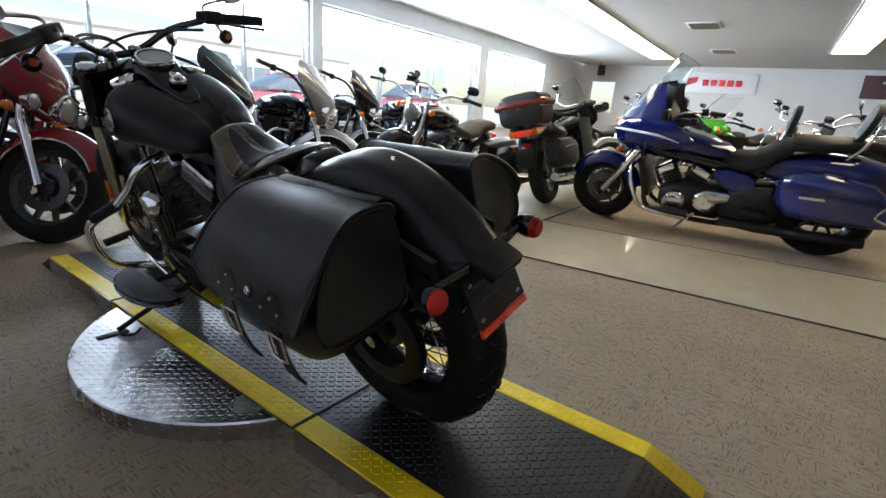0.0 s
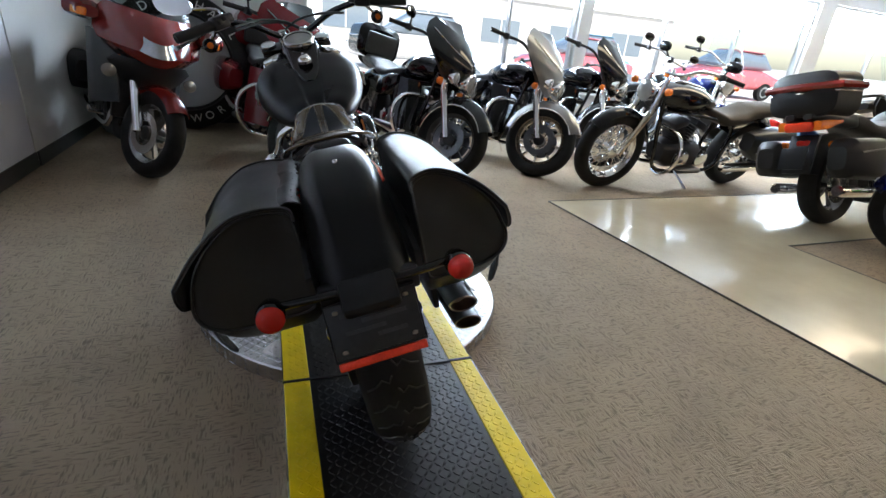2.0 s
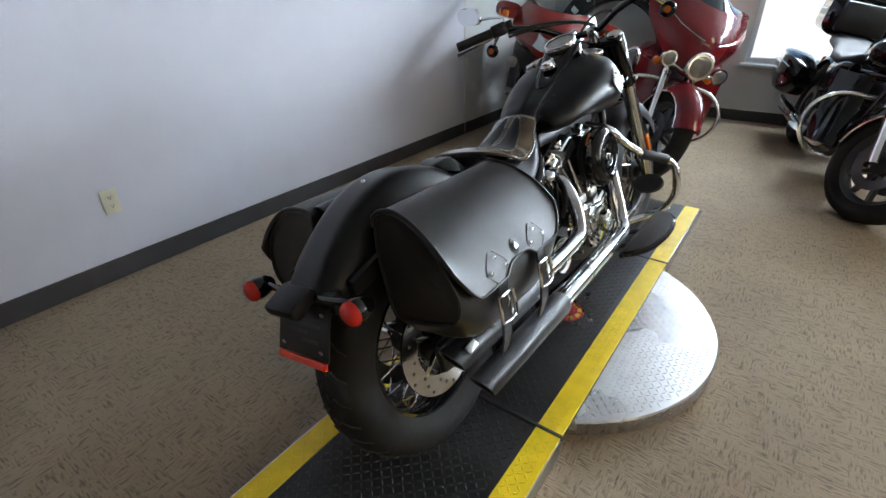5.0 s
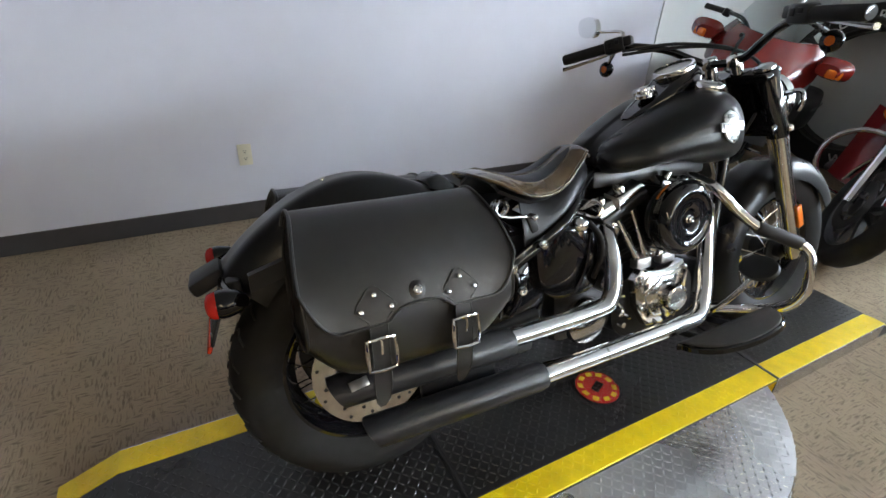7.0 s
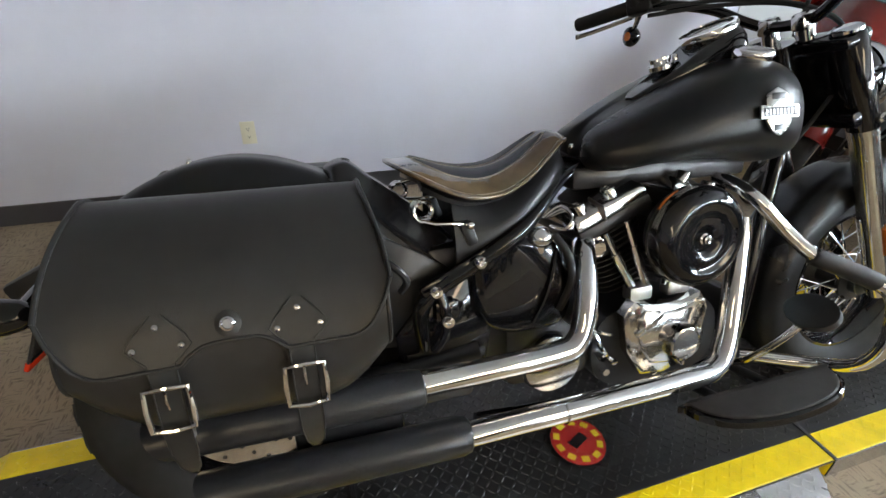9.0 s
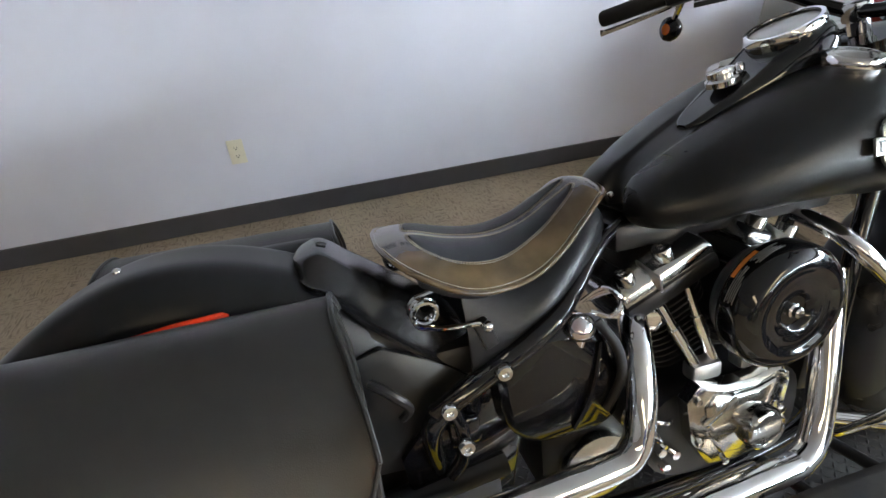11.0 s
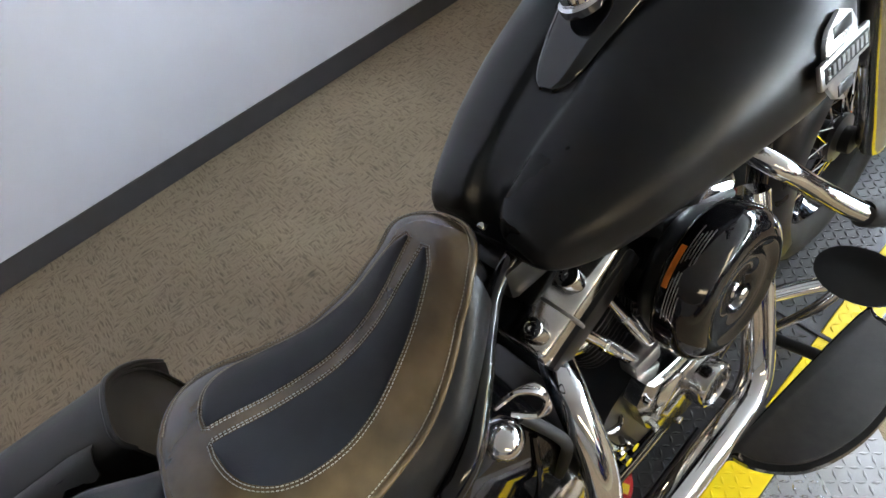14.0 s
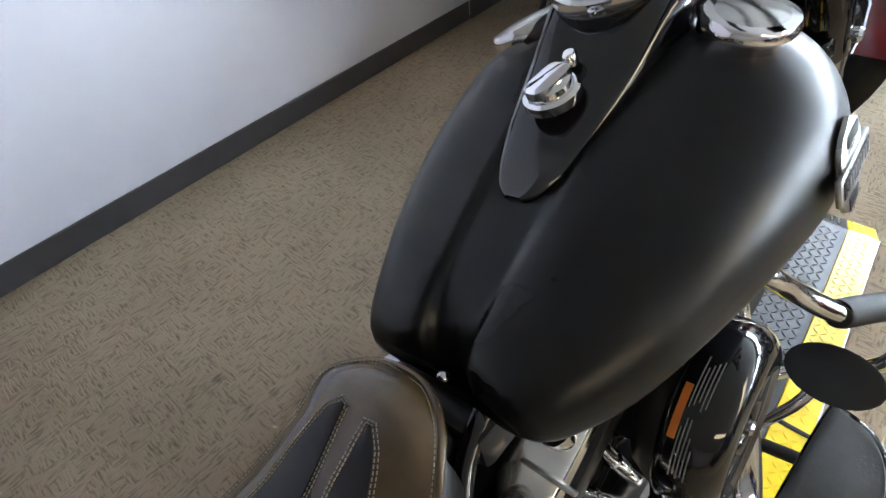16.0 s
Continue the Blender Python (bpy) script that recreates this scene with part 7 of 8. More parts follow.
def blue_tourer(fx, fy, dx, wb):
    """The long touring cruiser with a fork-wrapping fairing; fx, fy: where its front wheel stands."""
    d = Vector((dx, 1.0)).normalized()
    root = thing("touring_motorcycle", Matrix.Translation((fx - d.x * wb, fy - d.y * wb, FLOOR)) @ pose(0, 0, 0, 0, -9, -math.degrees(math.atan2(d.x, d.y))), "deep blue touring cruiser with tall windscreen, two backrests and hard bags", "motorcycle", group="motorcycles on show")
    P = lambda n, sh, m, lab="": part(n, sh, m, root, lab)
    plain_wheel(root, "rear_wheel", 0, 0.33, 0.17, 0.2, 9, dark_wheel)
    fw = plain_wheel(root, "front_wheel", wb, 0.31, 0.13, 0.2, 9, dark_wheel)
    for s in (-1, 1):
        part("brake_disc", Shape().lathe([(0.085, s * 0.07), (0.14, s * 0.07), (0.14, s * 0.075), (0.085, s * 0.075)], (0, wb, 0.31), "x", 28, loop=True), dark_wheel, fw)
        P("fork_leg", Shape().tube([(s * 0.11, wb - 0.02, 0.3), (s * 0.11, wb - 0.2, 0.56)], [0.032, 0.034], 14), chrome)
        P("fork_tube", Shape().tube([(s * 0.11, wb - 0.2, 0.56), (s * 0.11, wb - 0.42, 0.9)], 0.026, 12), chrome)
        P("caliper", Shape().box((s * 0.1, wb - 0.12, 0.36), (0.05, 0.07, 0.12), pose(0, 0, 0, 30), bevel=0.012), black_satin)
    arc_fender(root, "front_fender", wb, 0.31, 0.345, 22, 172, 0.09, deep_blue, 0.1)
    P("fender_tip", Shape().tube([(-0.06, wb + 0.3, 0.47), (0, wb + 0.325, 0.47), (0.06, wb + 0.3, 0.47)], 0.006, 6, smooth=3), chrome)
    # fairing: rows from chin to brow (height, half width, front, sweep back)
    us = [k / 12 - 1 for k in range(25)]
    prof = [(0.7, 0.13, -0.18, 0.12), (0.75, 0.24, -0.11, 0.32), (0.81, 0.32, -0.07, 0.6), (0.87, 0.36, -0.06, 0.7), (0.94, 0.37, -0.08, 0.6), (1.02, 0.34, -0.14, 0.42), (1.1, 0.3, -0.21, 0.3), (1.19, 0.25, -0.28, 0.2), (1.27, 0.19, -0.35, 0.12)]
    P("fairing", Shape().sheet([[(w * math.sin(u * 1.571) if k > 1 else w * u, wb + f - sw * abs(u) ** 2.2, z + 0.02 * u * u) for u in us] for k, (z, w, f, sw) in enumerate(prof)], 0.008), deep_blue, "wide blue wind fairing that wraps the fork")
    P("fairing_inner", Shape().sheet([[(0.9 * w * u, wb + f - 0.1 - sw * abs(u) ** 2.2 * 0.8, z) for u in us] for z, w, f, sw in prof[1:]], 0.012), black_plastic)
    P("dashboard", Shape().box((0, wb - 0.46, 1.05), (0.44, 0.12, 0.16), pose(0, 0, 0, -30), bevel=0.03), black_plastic)
    P("windscreen", Shape().sheet([[((0.27 - 0.08 * v * v) * u, wb - 0.33 - 0.17 * v - 0.13 * u * u, 1.22 + 0.3 * v - (0.16 - 0.06 * v) * u * u) for u in us] for v in (0, 0.25, 0.5, 0.75, 1)], 0.005), screen_clear, "tall clear windscreen")
    P("screen_edge", Shape().tube([((0.19) * u, wb - 0.5 - 0.13 * u * u, 1.52 - 0.1 * u * u) for u in us], 0.005, 6), screen_clear)
    P("headlamp", Shape().sheet([[(0.12 * u * (1 - 0.25 * v), wb - 0.055 - 0.05 * v - 0.06 * u * u, 0.8 + 0.13 * v) for u in us] for v in (0, 0.35, 0.7, 1)], 0.02), lamp_glass)
    for s in (-1, 1):
        P("fairing_line", Shape().tube([(s * 0.15, wb - 0.075, 0.9), (s * 0.28, wb - 0.21, 0.915), (s * 0.36, wb - 0.48, 0.905), (s * 0.375, wb - 0.66, 0.86)], [0.004, 0.012, 0.01, 0.003], 8, smooth=4), pinstripe)
        P("brow_line", Shape().tube([(s * 0.12, wb - 0.19, 1.06), (s * 0.2, wb - 0.24, 1.09), (s * 0.24, wb - 0.36, 1.15)], [0.003, 0.008, 0.003], 8, smooth=4), pinstripe)
        P("side_mirror", Shape().slab([(0.085 * c, 0.05 * q) for c, q in oval(18, 0.8)], 0.04, 0.014, Matrix.Translation((s * 0.4, wb - 0.52, 1.08)) @ pose(0, 0, 0, 90, 0, 0)), black_gloss)
        P("turn_signal", Shape().lathe([(0.001, -0.03), (0.026, -0.01), (0.028, 0.02), (0.001, 0.035)], (s * 0.19, wb - 0.15, 0.72), "y", 14), amber)
    hb = P("handlebar", Shape().tube([(-0.42, wb - 0.86, 0.99), (-0.3, wb - 0.76, 1.02), (-0.18, wb - 0.58, 1.02), (-0.1, wb - 0.48, 0.98), (0.1, wb - 0.48, 0.98), (0.18, wb - 0.58, 1.02), (0.3, wb - 0.76, 1.02), (0.42, wb - 0.86, 0.99)], 0.013, 10, smooth=4), chrome)
    for s in (-1, 1):
        part("grip", Shape().tube([(s * 0.31, wb - 0.77, 1.017), (s * 0.43, wb - 0.87, 0.987)], 0.02, 12), grip_rubber, hb)
        part("switch_housing", Shape().box((s * 0.28, wb - 0.73, 1.022), (0.06, 0.06, 0.055), bevel=0.012), black_satin, hb)
    # tank, engine and frame
    P("fuel_tank", loft([(0.68, 0, 0.72, 0.07, 0.04), (0.76, 0, 0.755, 0.13, 0.065), (0.95, 0, 0.795, 0.17, 0.09), (1.12, 0, 0.82, 0.18, 0.1), (1.26, 0, 0.815, 0.15, 0.085), (1.34, 0, 0.8, 0.08, 0.05)], 28, 0.8), deep_blue)
    P("tank_console", loft([(0.8, 0, 0.815, 0.03, 0.015), (0.86, 0, 0.845, 0.055, 0.025), (1.1, 0, 0.915, 0.06, 0.025), (1.18, 0, 0.905, 0.03, 0.015)], 16), chrome)
    P("frame_spine", loft([(0.5, 0, 0.62, 0.1, 0.05), (0.8, 0, 0.66, 0.11, 0.06), (1.2, 0, 0.71, 0.1, 0.06), (1.42, 0, 0.74, 0.06, 0.07)], 16, 0.6), black_gloss)
    P("crankcase", loft([(0.66, 0, 0.32, 0.1, 0.1), (0.74, 0, 0.33, 0.15, 0.16), (1.12, 0, 0.32, 0.16, 0.15), (1.22, 0, 0.32, 0.11, 0.09)], 20, 0.6), black_satin)
    P("radiator", Shape().box((0, 1.37, 0.48), (0.3, 0.06, 0.36), pose(0, 0, 0, -14), bevel=0.012), black_satin)
    for tilt in (27, -27):
        m = Matrix.Translation((0, 1.05, 0.3)) @ pose(0, 0, 0, tilt)
        cyl = P("cylinder", Shape().lathe([(0.075, 0.08), (0.075, 0.3)], (0, 0, 0), "z", 20).moved(m), black_satin)
        for k in range(7):
            part("fin", Shape().slab([(0.105 * c, 0.09 * q) for c, q in oval(16, 0.6)], 0.008, 0.0, m @ pose(0, 0, 0.11 + k * 0.026)), black_satin, cyl)
        P("rocker_cover", Shape().box((0, 0, 0.325), (0.25, 0.17, 0.06), bevel=0.02).moved(m), black_gloss)
        for s in (-1, 1):
            P("rocker_cap", Shape().box((s * 0.128, 0, 0.315), (0.012, 0.13, 0.05), bevel=0.006).moved(m), chrome)
    for s in (-1, 1):
        P("engine_badge", Shape().slab([(-0.035, 0.03), (0.035, 0.03), (0.03, -0.02), (0, -0.045), (-0.03, -0.02)], 0.02, 0.005, Matrix.Translation((s * 0.14, 1.05, 0.6)) @ pose(0, 0, 0, 90, 0, s * 90)), chrome)
        P("side_cover", Shape().lathe([(0.1, s * 0.14), (0.098, s * 0.165), (0.085, s * 0.18), (0.07, s * 0.178), (0.06, s * 0.185), (0.001, s * 0.188)], (0, 1.08, 0.31), "x", 32), chrome)
        P("clutch_cover", Shape().lathe([(0.09, s * 0.14), (0.088, s * 0.17), (0.07, s * 0.185), (0.055, s * 0.18), (0.001, s * 0.19)], (0, 0.84, 0.34), "x", 32), chrome)
        P("cover_tail", loft([(0.62, s * 0.14, 0.4, 0.02, 0.02), (0.68, s * 0.15, 0.4, 0.035, 0.045), (0.84, s * 0.15, 0.38, 0.035, 0.07), (0.88, s * 0.15, 0.38, 0.02, 0.04)], 16, 0.6), polished)
        P("side_panel", loft([(0.5, s * 0.12, 0.5, 0.04, 0.07), (0.56, s * 0.13, 0.52, 0.055, 0.1), (0.72, s * 0.13, 0.56, 0.055, 0.08), (0.8, s * 0.12, 0.58, 0.03, 0.04)], 16, 0.6), deep_blue)
        P("lower_panel", loft([(0.3, s * 0.1, 0.34, 0.06, 0.1), (0.38, s * 0.11, 0.36, 0.09, 0.16), (0.6, s * 0.11, 0.35, 0.09, 0.15), (0.72, s * 0.1, 0.32, 0.06, 0.1)], 16, 0.6), black_plastic)
        P("frame_rail", Shape().tube([(s * 0.06, 1.44, 0.8), (s * 0.1, 1.36, 0.45), (s * 0.13, 1.26, 0.19), (s * 0.14, 0.6, 0.17), (s * 0.13, 0.36, 0.24)], 0.022, 10, smooth=4), black_gloss)
        P("engine_guard", Shape().tube([(s * 0.08, 1.4, 0.64), (s * 0.28, 1.44, 0.62), (s * 0.37, 1.43, 0.54), (s * 0.37, 1.36, 0.34), (s * 0.34, 1.26, 0.25), (s * 0.3, 0.95, 0.215)], 0.017, 10, smooth=4), chrome)
        P("floorboard", Shape().slab([(0.07 * c, 0.17 * q) for c, q in oval(16, 0.6)], 0.025, 0.006, Matrix.Translation((s * 0.27, 1.1, 0.24))), black_satin)
        P("passenger_board", Shape().slab([(0.055 * c, 0.1 * q) for c, q in oval(16, 0.6)], 0.022, 0.006, Matrix.Translation((s * 0.26, 0.47, 0.33))), black_satin)
        P("muffler", Shape().tube([(s * 0.17, 0.7, 0.2), (s * 0.2, 0.42, 0.2), (s * 0.21, -0.2, 0.22), (s * 0.21, -0.27, 0.225)], [0.03, 0.04, 0.045, 0.04], 18), muffler_black)
    P("side_stand", Shape().tube([(-0.13, 0.9, 0.22), (-0.28, 1.05, 0.07)], 0.012, 8), chrome)
    # seats
    P("seat", loft([(0.3, 0, 0.86, 0.12, 0.05), (0.37, 0, 0.82, 0.17, 0.09), (0.46, 0, 0.75, 0.19, 0.1), (0.56, 0, 0.7, 0.185, 0.08), (0.68, 0, 0.7, 0.15, 0.075), (0.78, 0, 0.735, 0.1, 0.05), (0.84, 0, 0.76, 0.05, 0.025)], 24), black_vinyl, "deep black padded rider seat")
    P("passenger_seat", loft([(-0.13, 0, 0.9, 0.07, 0.025), (-0.06, 0, 0.9, 0.14, 0.05), (0.15, 0, 0.885, 0.16, 0.06), (0.3, 0, 0.88, 0.15, 0.06), (0.37, 0, 0.86, 0.08, 0.03)], 24), black_vinyl)
    P("rider_backrest", Shape().rings([[(0.11 * c * w, y - 0.15 * 0.11 * q * w, 1.05 + 0.11 * q * w) for c, q in oval(20, 0.75)] for y, w in ((0.33, 0.7), (0.34, 1.0), (0.375, 1.0), (0.39, 0.7))]), black_vinyl, "padded black rider backrest")
    P("passenger_backrest", Shape().rings([[(0.13 * c * w, y - 0.3 * (0.13 * q * w) + 0.35 * (0.13 * q * w) ** 2, 1.07 + 0.13 * q * w) for c, q in oval(20, 0.75)] for y, w in ((-0.13, 0.7), (-0.12, 1.0), (-0.08, 1.0), (-0.065, 0.7))]), black_vinyl, "padded black passenger backrest")
    P("backrest_post", Shape().tube([(0, 0.33, 0.86), (0, 0.335, 1.0)], 0.014, 8), chrome)
    P("backrest_bar", Shape().tube([(-0.11, -0.02, 0.8), (-0.12, -0.12, 0.95), (-0.1, -0.16, 1.12), (0.1, -0.16, 1.12), (0.12, -0.12, 0.95), (0.11, -0.02, 0.8)], 0.012, 10, smooth=4), chrome)
    # tail and bags
    P("rear_fender", loft([(-0.36, 0, 0.6, 0.07, 0.08), (-0.28, 0, 0.64, 0.15, 0.14), (-0.1, 0, 0.68, 0.19, 0.14), (0.15, 0, 0.7, 0.19, 0.12), (0.38, 0, 0.68, 0.16, 0.1), (0.48, 0, 0.66, 0.1, 0.06)], 24, 0.7), deep_blue)
    P("tail_lamp", Shape().box((0, -0.35, 0.68), (0.2, 0.06, 0.09), bevel=0.02), red_lens)
    for s in (-1, 1):
        P("rear_signal", Shape().lathe([(0.001, -0.04), (0.028, -0.02), (0.03, 0.02), (0.001, 0.035)], (s * 0.16, -0.35, 0.7), "y", 14), amber)
        bag = P("saddlebag", loft([(-0.39, s * 0.26, 0.47, 0.04, 0.05), (-0.34, s * 0.28, 0.48, 0.08, 0.1), (-0.2, s * 0.29, 0.53, 0.105, 0.16), (0.05, s * 0.295, 0.55, 0.11, 0.18), (0.25, s * 0.285, 0.55, 0.1, 0.175), (0.33, s * 0.27, 0.56, 0.07, 0.12), (0.36, s * 0.26, 0.57, 0.03, 0.06)], 28, 0.6), deep_blue, "hard blue side bag")
        part("latch_bar", Shape().box((s * 0.405, 0.13, 0.56), (0.014, 0.16, 0.022), bevel=0.005), chrome, bag)
        part("bag_seam", Shape().tube([(s * 0.37, 0.31, 0.6), (s * 0.403, 0.05, 0.61), (s * 0.395, -0.2, 0.58), (s * 0.355, -0.34, 0.51)], 0.004, 6, smooth=4), black_satin, bag)
        part("bag_rail", Shape().tube([(s * 0.37, -0.3, 0.56), (s * 0.385, -0.25, 0.48), (s * 0.37, -0.33, 0.44)], 0.008, 8, smooth=4), chrome, bag)
    return root


# each given by its front wheel's place, its heading and its wheelbase
parked("sport_touring_motorcycle", ((-1.02, 2.5), (0.38, -1), 1.5), "dark red sport touring motorcycle with full fairing near the wall", paint=bright_red, fairing="sport", bags="black", chrome_engine=False, spokes=6, rim_mat=silver_paint, front_r=0.30, rear_r=0.31, bar=1.03, low_seat=0.7, lean=-12, steer=22)
parked("touring_motorcycle", ((-0.06, 2.5), (0.2, -1), 1.6), "maroon touring motorcycle with wind fairing and spot lamps", paint=maroon, fairing="batwing", bags="paint", pack=True, guards=True, spokes=10, rim_mat=dark_wheel, lean=-12, steer=27, bar=1.0, chrome_engine=False)
parked("touring_motorcycle", ((1.15, 2.48), (0.22, -1), 1.6), "black touring motorcycle with wind fairing and top case", paint=black_gloss, fairing="batwing", bags="paint", pack=True, guards=True, spokes=10, rim_mat=dark_wheel, lean=-12, steer=30, bar=1.0, chrome_engine=False)
parked("bagger_motorcycle", ((2.04, 2.57), (0.17, -1), 1.6), "black bagger motorcycle with a silver front mudguard and fairing", paint=black_gloss, front=silver_paint, fend_mat=silver_paint, fairing="batwing", bags="paint", guards=True, spokes=9, rim_mat=gold_chrome, lean=-12, steer=34, bar=1.0, chrome_engine=False)
parked("bagger_motorcycle", ((3.02, 2.95), (0.12, -1), 1.6), "black bagger motorcycle with dark fairing by the windows", paint=black_gloss, fairing="batwing", bags="paint", guards=True, spokes=9, rim_mat=dark_wheel, lean=-12, steer=34, bar=1.0, chrome_engine=False)
parked("cruiser_motorcycle", ((2.57, 2.22), (-1, -0.06), 1.55), "black low cruiser motorcycle with wire wheels", paint=black_gloss, wire=True, spokes=40, rim_mat=chrome, front_r=0.34, seat_mat=tan_leather, guards=True, fork_mat=gold_chrome, lean=-9, bar=1.04, low_seat=0.66, chrome_engine=False, bags="leather")
st = parked("touring_motorcycle", ((5.46, 1.3), (1, 0.09), 1.45), "black sport touring motorcycle with red-striped top case", paint=black_plastic, fairing="sport", front=black_satin, bags="black", pack=True, spokes=5, rim_mat=silver_paint, front_r=0.3, rear_r=0.31, chrome_engine=False, low_seat=0.72, bar=1.03, lean=-15)
part("case_stripe", Shape().tube([(0.245, -0.46, 1.03), (0.25, -0.2, 1.03), (0.16, -0.1, 1.03), (-0.16, -0.1, 1.03), (-0.25, -0.2, 1.03), (-0.245, -0.46, 1.03), (0, -0.51, 1.03)], 0.032, 8, loop=True), bright_red, st, "bright red stripe round the case")
part("tail_lamp_unit", Shape().box((0, -0.45, 0.75), (0.2, 0.07, 0.075), pose(0, 0, 0, 14), bevel=0.025), red_reflector, st, "red tail lamp")
for s in (-1, 1):
    part("tail_signal", loft([(-0.46, s * 0.12, 0.755, 0.03, 0.035), (-0.4, s * 0.14, 0.76, 0.035, 0.035), (-0.22, s * 0.15, 0.79, 0.015, 0.012)], 14, 0.6), amber, st, "pointed amber tail signal")
    part("tail_cowl", loft([(-0.48, s * 0.06, 0.82, 0.03, 0.02), (-0.4, s * 0.08, 0.82, 0.08, 0.04), (-0.05, s * 0.1, 0.8, 0.07, 0.06), (0.05, s * 0.1, 0.78, 0.03, 0.03)], 16, 0.6), black_satin, st)
part("seat_side_panel", Shape().box((-0.17, -0.02, 0.66), (0.03, 0.3, 0.2), pose(0, 0, 0, -25), bevel=0.01), pale_blue, st)
part("plate", Shape().box((0, -0.5, 0.52), (0.18, 0.008, 0.16), pose(0, 0, 0, -12), bevel=0.002), black_plastic, st)
part("mudflap", Shape().box((0, -0.4, 0.55), (0.2, 0.03, 0.3), pose(0, 0, 0, -18), bevel=0.01), black_plastic, st)
blue_tourer(3.97, 0.56, -0.04, 1.75)
parked("cruiser_motorcycle", ((4.0, 3.2), (-0.35, -1), 1.6), "black cruiser motorcycle with chrome bars by the window", paint=black_gloss, wire=True, spokes=24, rim_mat=chrome, bar=1.1, chrome_engine=False, steer=18)
parked("cruiser_motorcycle", ((4.9, 3.35), (-0.3, -1), 1.6), "blue cruiser motorcycle with chrome bars by the window", paint=deep_blue, spokes=9, rim_mat=chrome, bar=1.14, screen=True, chrome_engine=False, steer=18)
parked("cruiser_motorcycle", ((6.1, 2.5), (-0.8, 0.5), 1.6), "black and chrome cruiser motorcycle in the second row", paint=black_gloss, spokes=9, rim_mat=chrome, guards=True, bar=1.12, chrome_engine=False, steer=18)
parked("cruiser_motorcycle", ((6.6, 1.5), (-0.8, 0.6), 1.6), "silver cruiser motorcycle in the second row", paint=silver_paint, spokes=9, rim_mat=chrome, bar=1.14, screen=True)
parked("sport_motorcycle", ((6.9, 0.55), (-0.7, 0.7), 1.42), "green and blue sport motorcycle in the second row", paint=green_paint, fairing="sport", spokes=6, rim_mat=black_gloss, front_r=0.3, rear_r=0.31, chrome_engine=False, low_seat=0.76)
parked("cruiser_motorcycle", ((7.3, -0.3), (-0.7, 0.7), 1.6), "black cruiser motorcycle with backrest in the second row", paint=black_gloss, spokes=9, rim_mat=chrome, sissy=True, bar=1.12, chrome_engine=False, steer=18)
parked("cruiser_motorcycle", ((7.6, -1.25), (-0.7, 0.7), 1.6), "blue cruiser motorcycle with backrest in the second row", paint=deep_blue, spokes=9, rim_mat=chrome, sissy=True, screen=True)
parked("cruiser_motorcycle", ((9.2, 2.2), (-0.9, 0.3), 1.6), "black cruiser motorcycle with screen in the back row", paint=black_gloss, spokes=9, rim_mat=chrome, screen=True, bar=1.14, chrome_engine=False, steer=18)
parked("cruiser_motorcycle", ((9.6, 0.9), (-0.9, 0.3), 1.6), "maroon cruiser motorcycle in the back row", paint=maroon, spokes=9, rim_mat=chrome, bar=1.14)
parked("cruiser_motorcycle", ((10.2, -0.5), (-0.9, 0.3), 1.6), "black cruiser motorcycle in the back row", paint=black_gloss, spokes=9, rim_mat=chrome, bar=1.16, sissy=True, chrome_engine=False, steer=18)
parked("cruiser_motorcycle", ((5.2, -0.75), (-0.1, 1), 1.65), "black touring cruiser with backrest beside the blue one", paint=black_gloss, spokes=9, rim_mat=chrome, bags="leather", sissy=True, bar=1.08, guards=True)

# large display tyre standing before the wall
DT = Matrix.Translation((-0.94, 4.24, FLOOR)) @ pose(0, 0, 0, -4, 0, 3)
dt = thing("display_tyre", DT, "giant black display tyre with pale lettering", "display tyre")
R0 = 0.63
part("tyre_ring", Shape().lathe([(R0 - 0.2, -0.05), (R0 - 0.17, -0.08), (R0 - 0.05, -0.085), (R0 - 0.01, -0.07), (R0, -0.04), (R0, 0.04), (R0 - 0.01, 0.07), (R0 - 0.2, 0.06)], (0, 0, R0), "y", 72, loop=True), rubber, dt)
part("bead", Shape().lathe([(R0 - 0.185, -0.085), (R0 - 0.178, -0.09), (R0 - 0.171, -0.085)], (0, 0, R0), "y", 72, loop=True), black_satin, dt)
def letter_mesh(ch, size):
    """One character of the built-in font as a thin solid, centred."""
    font = bpy.data.curves.new("letter", "FONT")
    font.body, font.size, font.extrude, font.align_x, font.align_y = ch, size, 0.003, "CENTER", "CENTER"
    ob = bpy.data.objects.new("letter", font)
    scene.collection.objects.link(ob)
    mesh = bpy.data.meshes.new_from_object(ob.evaluated_get(bpy.context.evaluated_depsgraph_get()))
    bpy.data.objects.remove(ob)
    bpy.data.curves.remove(font)
    mesh.materials.clear()
    mesh.materials.append(white_print)
    return mesh


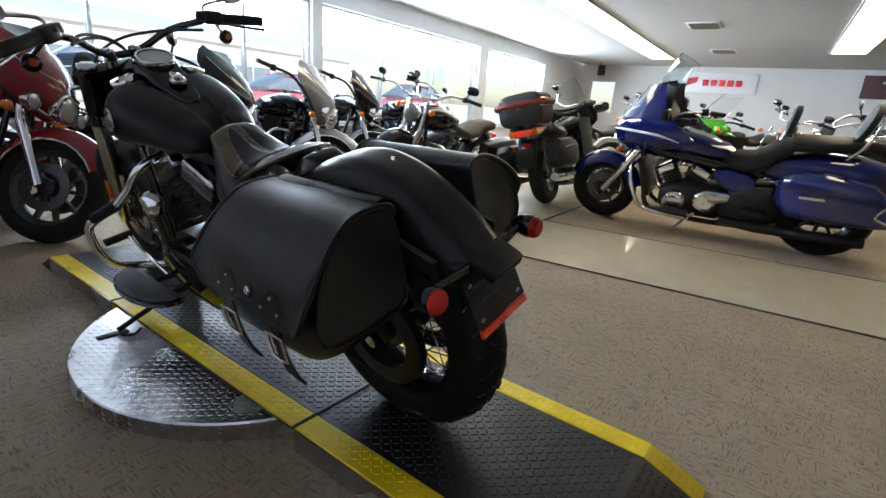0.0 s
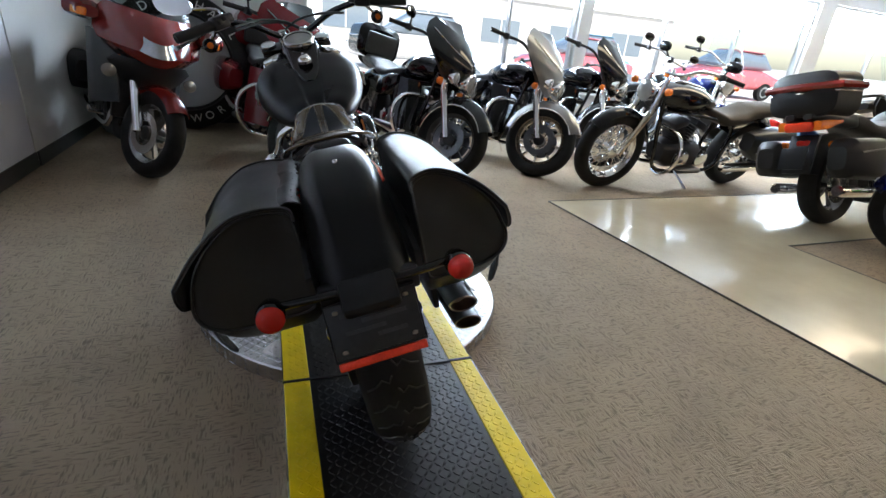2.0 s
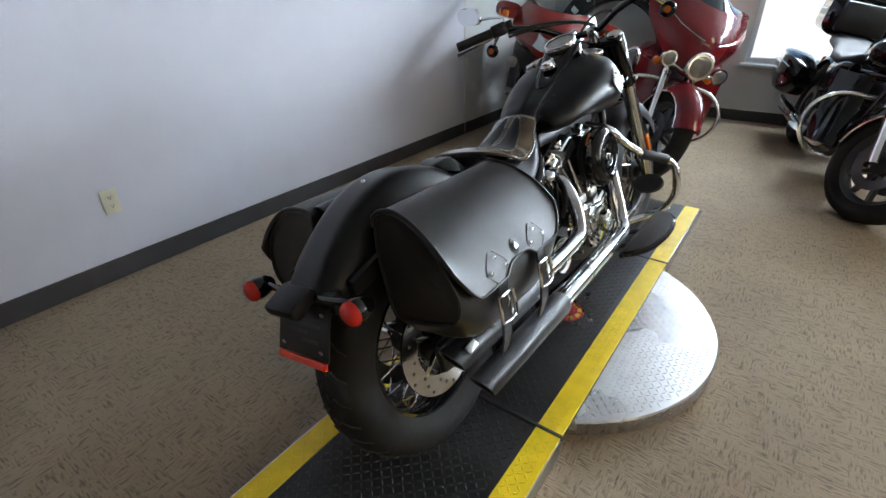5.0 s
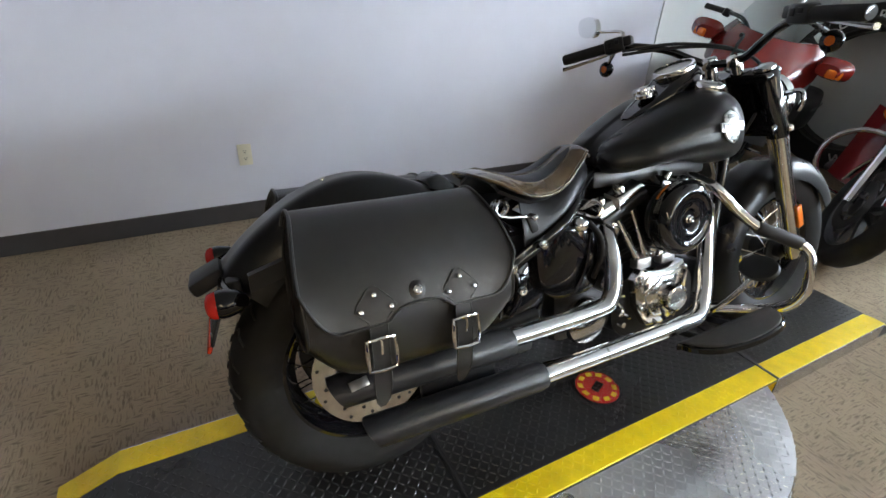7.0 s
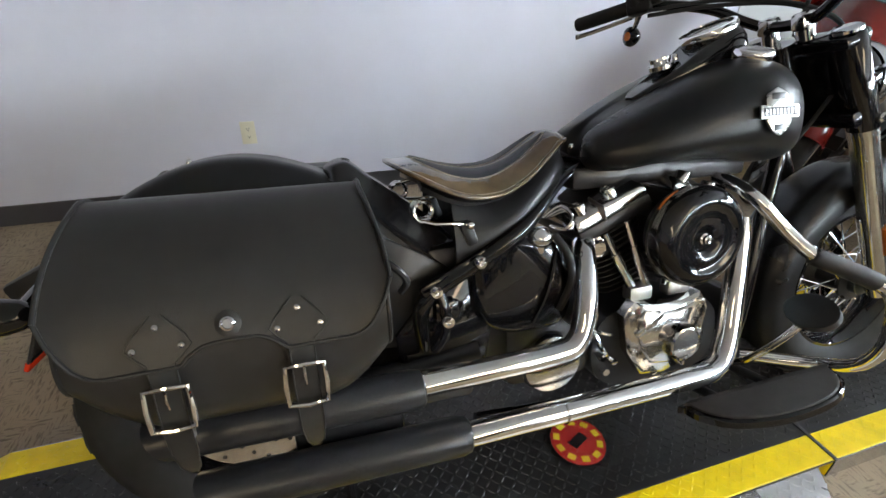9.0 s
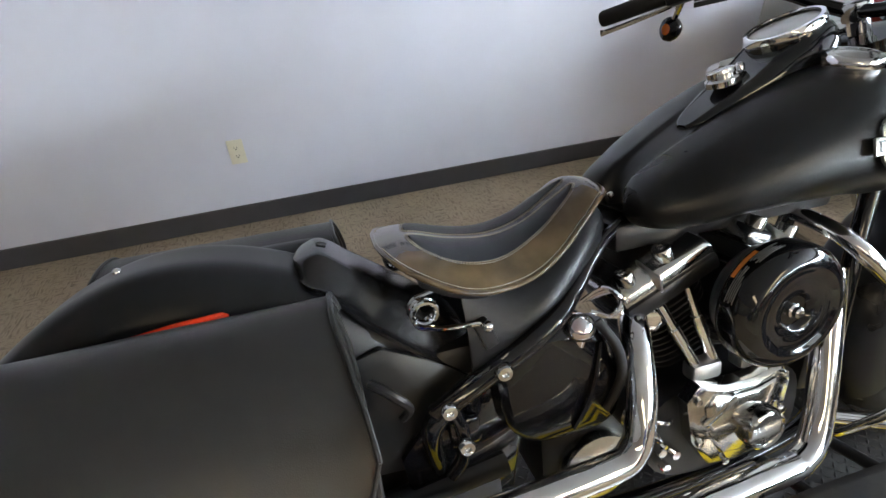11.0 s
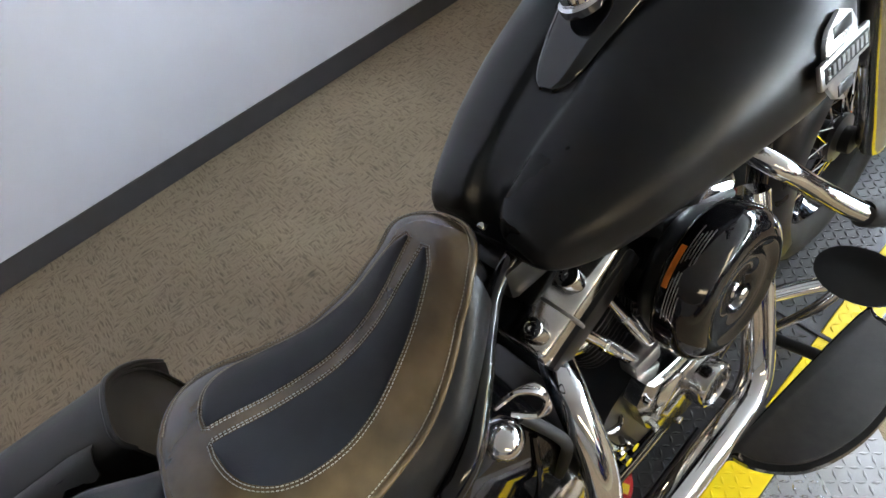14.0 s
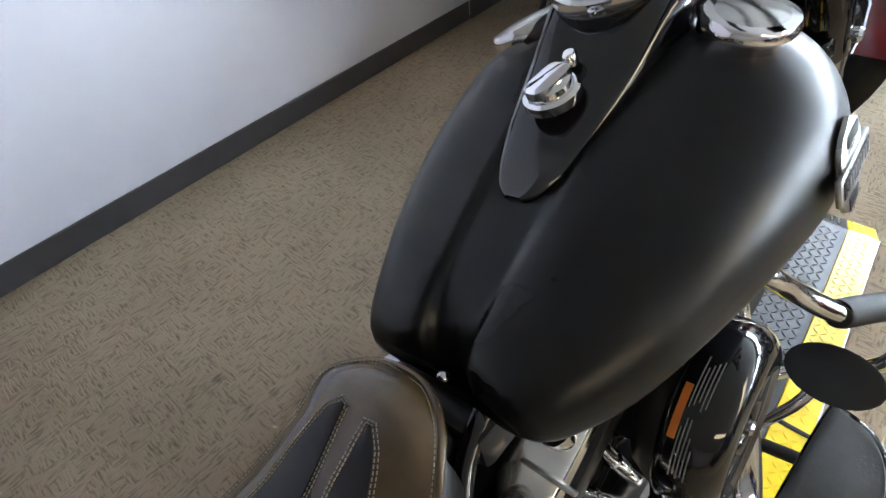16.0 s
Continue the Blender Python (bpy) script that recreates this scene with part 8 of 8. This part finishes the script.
# tops outward over the crown, tops inward along the foot
for word, a0, step, inside in (("DER HALL", 121, -13, False), ("WORKS", -82, 13.6, True)):
    for k, ch in enumerate(word):
        if ch == " ":
            continue
        a = a0 + step * k
        ob = new("letter", letter_mesh(ch, 0.105))
        ob.parent = dt
        ob.matrix_parent_inverse = Matrix()
        r = R0 - 0.1
        ob.data.transform(Matrix.Translation((r * math.cos(radians(a)), -0.087, R0 + r * math.sin(radians(a)))) @ pose(0, 0, 0, 0, 90 - a + (180 if inside else 0), 0) @ pose(0, 0, 0, 90))
for k in range(6):
    a = radians(140 + k * 17)
    m = Matrix.Translation(((R0 - 0.1) * math.cos(a), -0.0865, R0 + (R0 - 0.1) * math.sin(a))) @ pose(0, 0, 0, 0, 90 - math.degrees(a), 0)
    part("bar", Shape().box((0, 0, 0), (0.05, 0.005, 0.07), bevel=0.002).moved(m), white_print, dt)

# ---- outside: lot, cars, far side of the street ----
concrete = material("sunlit concrete", (0.6, 0.59, 0.57), 0.85, vary=0.1, scale=2.0, bump=0.1)
structure("ground", Shape().box((0, 412.0, -0.22), (1600, 814.0, 0.2)), concrete, "pale sunlit concrete lot outside reaching the horizon")
pale_wall = material("pale rendered wall", (0.62, 0.6, 0.57), 0.8, vary=0.06, scale=1.0)
car_white = material("white car paint", (0.7, 0.7, 0.7), 0.25, coat=1.0, vary=0.03)
# red lightened in its colour, in place of stronger outdoor light
car_red = material("red car paint", (0.7, 0.16, 0.18), 0.25, coat=1.0, vary=0.03)
car_teal = material("blue car paint", (0.2, 0.42, 0.6), 0.25, coat=1.0, vary=0.03)
# pale sky reflection put into the glass colour, for far windows too
car_glass = material("sky-lit car glass", (0.2, 0.25, 0.3), 0.06, vary=0.03, coat=1.0)
alloy = material("alloy wheel", (0.5, 0.5, 0.5), 0.3, metal=1.0, vary=0.1)


def car(x, y, turn, mat, label, tall=0.0):
    c = thing("car", Matrix.Translation((x, y, -0.12)) @ pose(0, 0, 0, 0, 0, turn), label, "car", group="cars outside")
    part("body", loft([(-2.2, 0, 0.62, 0.6, 0.14), (-2.1, 0, 0.62, 0.82, 0.24), (-1.2, 0, 0.64 + tall * 0.2, 0.88, 0.3 + tall * 0.2), (1.0, 0, 0.64 + tall * 0.2, 0.88, 0.3 + tall * 0.2), (1.9, 0, 0.6, 0.84, 0.25), (2.15, 0, 0.56, 0.6, 0.14)], 24, 0.5), mat, c)
    part("cabin", loft([(-1.7, 0, 1.0 + tall * 0.4, 0.6, 0.06), (-1.2, 0, 1.15 + tall * 0.5, 0.68, 0.25 + tall * 0.2), (0.2, 0, 1.16 + tall * 0.5, 0.7, 0.27 + tall * 0.2), (1.0, 0, 1.0 + tall * 0.4, 0.7, 0.06)], 24, 0.6), car_glass, c, "glass cabin with sky brightness in its colour")
    part("roof", loft([(-1.2, 0, 1.4 + tall * 0.7, 0.55, 0.03), (0.1, 0, 1.42 + tall * 0.7, 0.58, 0.035)], 16, 0.5), mat, c)
    for sx in (-1, 1):
        for yy in (-1.35, 1.35):
            w = part("wheel", Shape().lathe([(0.2, -0.1), (0.32, -0.1), (0.33, -0.06), (0.33, 0.06), (0.32, 0.1), (0.2, 0.1)], (sx * 0.8, yy, 0.33), "x", 28), rubber, c)
            part("rim", Shape().lathe([(0.21, sx * 0.08), (0.2, sx * 0.105), (0.05, sx * 0.09), (0.001, sx * 0.1)], (sx * 0.8, yy, 0.33), "x", 20), alloy, w)
        part("head_lamp", Shape().box((sx * 0.62, 2.05, 0.68), (0.3, 0.12, 0.14), bevel=0.03), lamp_glass, c)
    return c


car(7.0, 24.0, 80, car_teal, "blue sedan parked outside the window", 0.1)
car(4.4, 15.5, 86, car_white, "white car parked outside the window", 0.5)
car(10.4, 15.0, 95, car_red, "red car parked outside the window", 0.2)
car(16.5, 14.0, 88, car_red, "red pickup-like car parked outside the window", 0.4)
car(14.0, 20.0, 75, car_teal, "blue van parked outside the window", 0.6)
far = thing("far_building", Matrix.Translation((6, 42, -0.12)), "low pale commercial building across the street", "building")
part("wall", Shape().box((0, 0, 2.2), (60, 6, 4.4)), pale_wall, far)
part("roof_edge", Shape().box((0, -3.05, 4.5), (60.4, 0.3, 0.3)), white_paint, far)
for k in range(9):
    wn_ = part("window", Shape().box((-26 + k * 6.4, -3.02, 1.9), (3.4, 0.08, 1.8)), car_glass, far)
    part("frame", Shape().box((-26 + k * 6.4, -3.07, 1.9), (0.1, 0.06, 1.8)), alu_frame, wn_)

# ---- small things ----
for y in (0.0, 1.204):
    part("seam_strip", Shape().box((0, y, 0.0515), (2 * half + 0.006, 0.011, 0.004), bevel=0.001), black_plastic, track, "black strip over the plate joint", angle=30)
# loudspeaker under the ceiling in the far corner
box_s = thing("wall_speaker", pose(13.9, 4.35, 2.2, 0, 0, 40), "small black loudspeaker under the ceiling", "loudspeaker")
part("cabinet", Shape().box((0, 0, 0), (0.2, 0.16, 0.28), bevel=0.012), black_plastic, box_s)
part("grille", Shape().box((-0.105, 0, 0), (0.01, 0.13, 0.24), bevel=0.004), black_satin, box_s)
part("bracket", Shape().tube([(0.1, 0, 0.05), (0.16, 0, 0.1), (0.16, 0, 0.22)], 0.012, 8), black_satin, box_s)
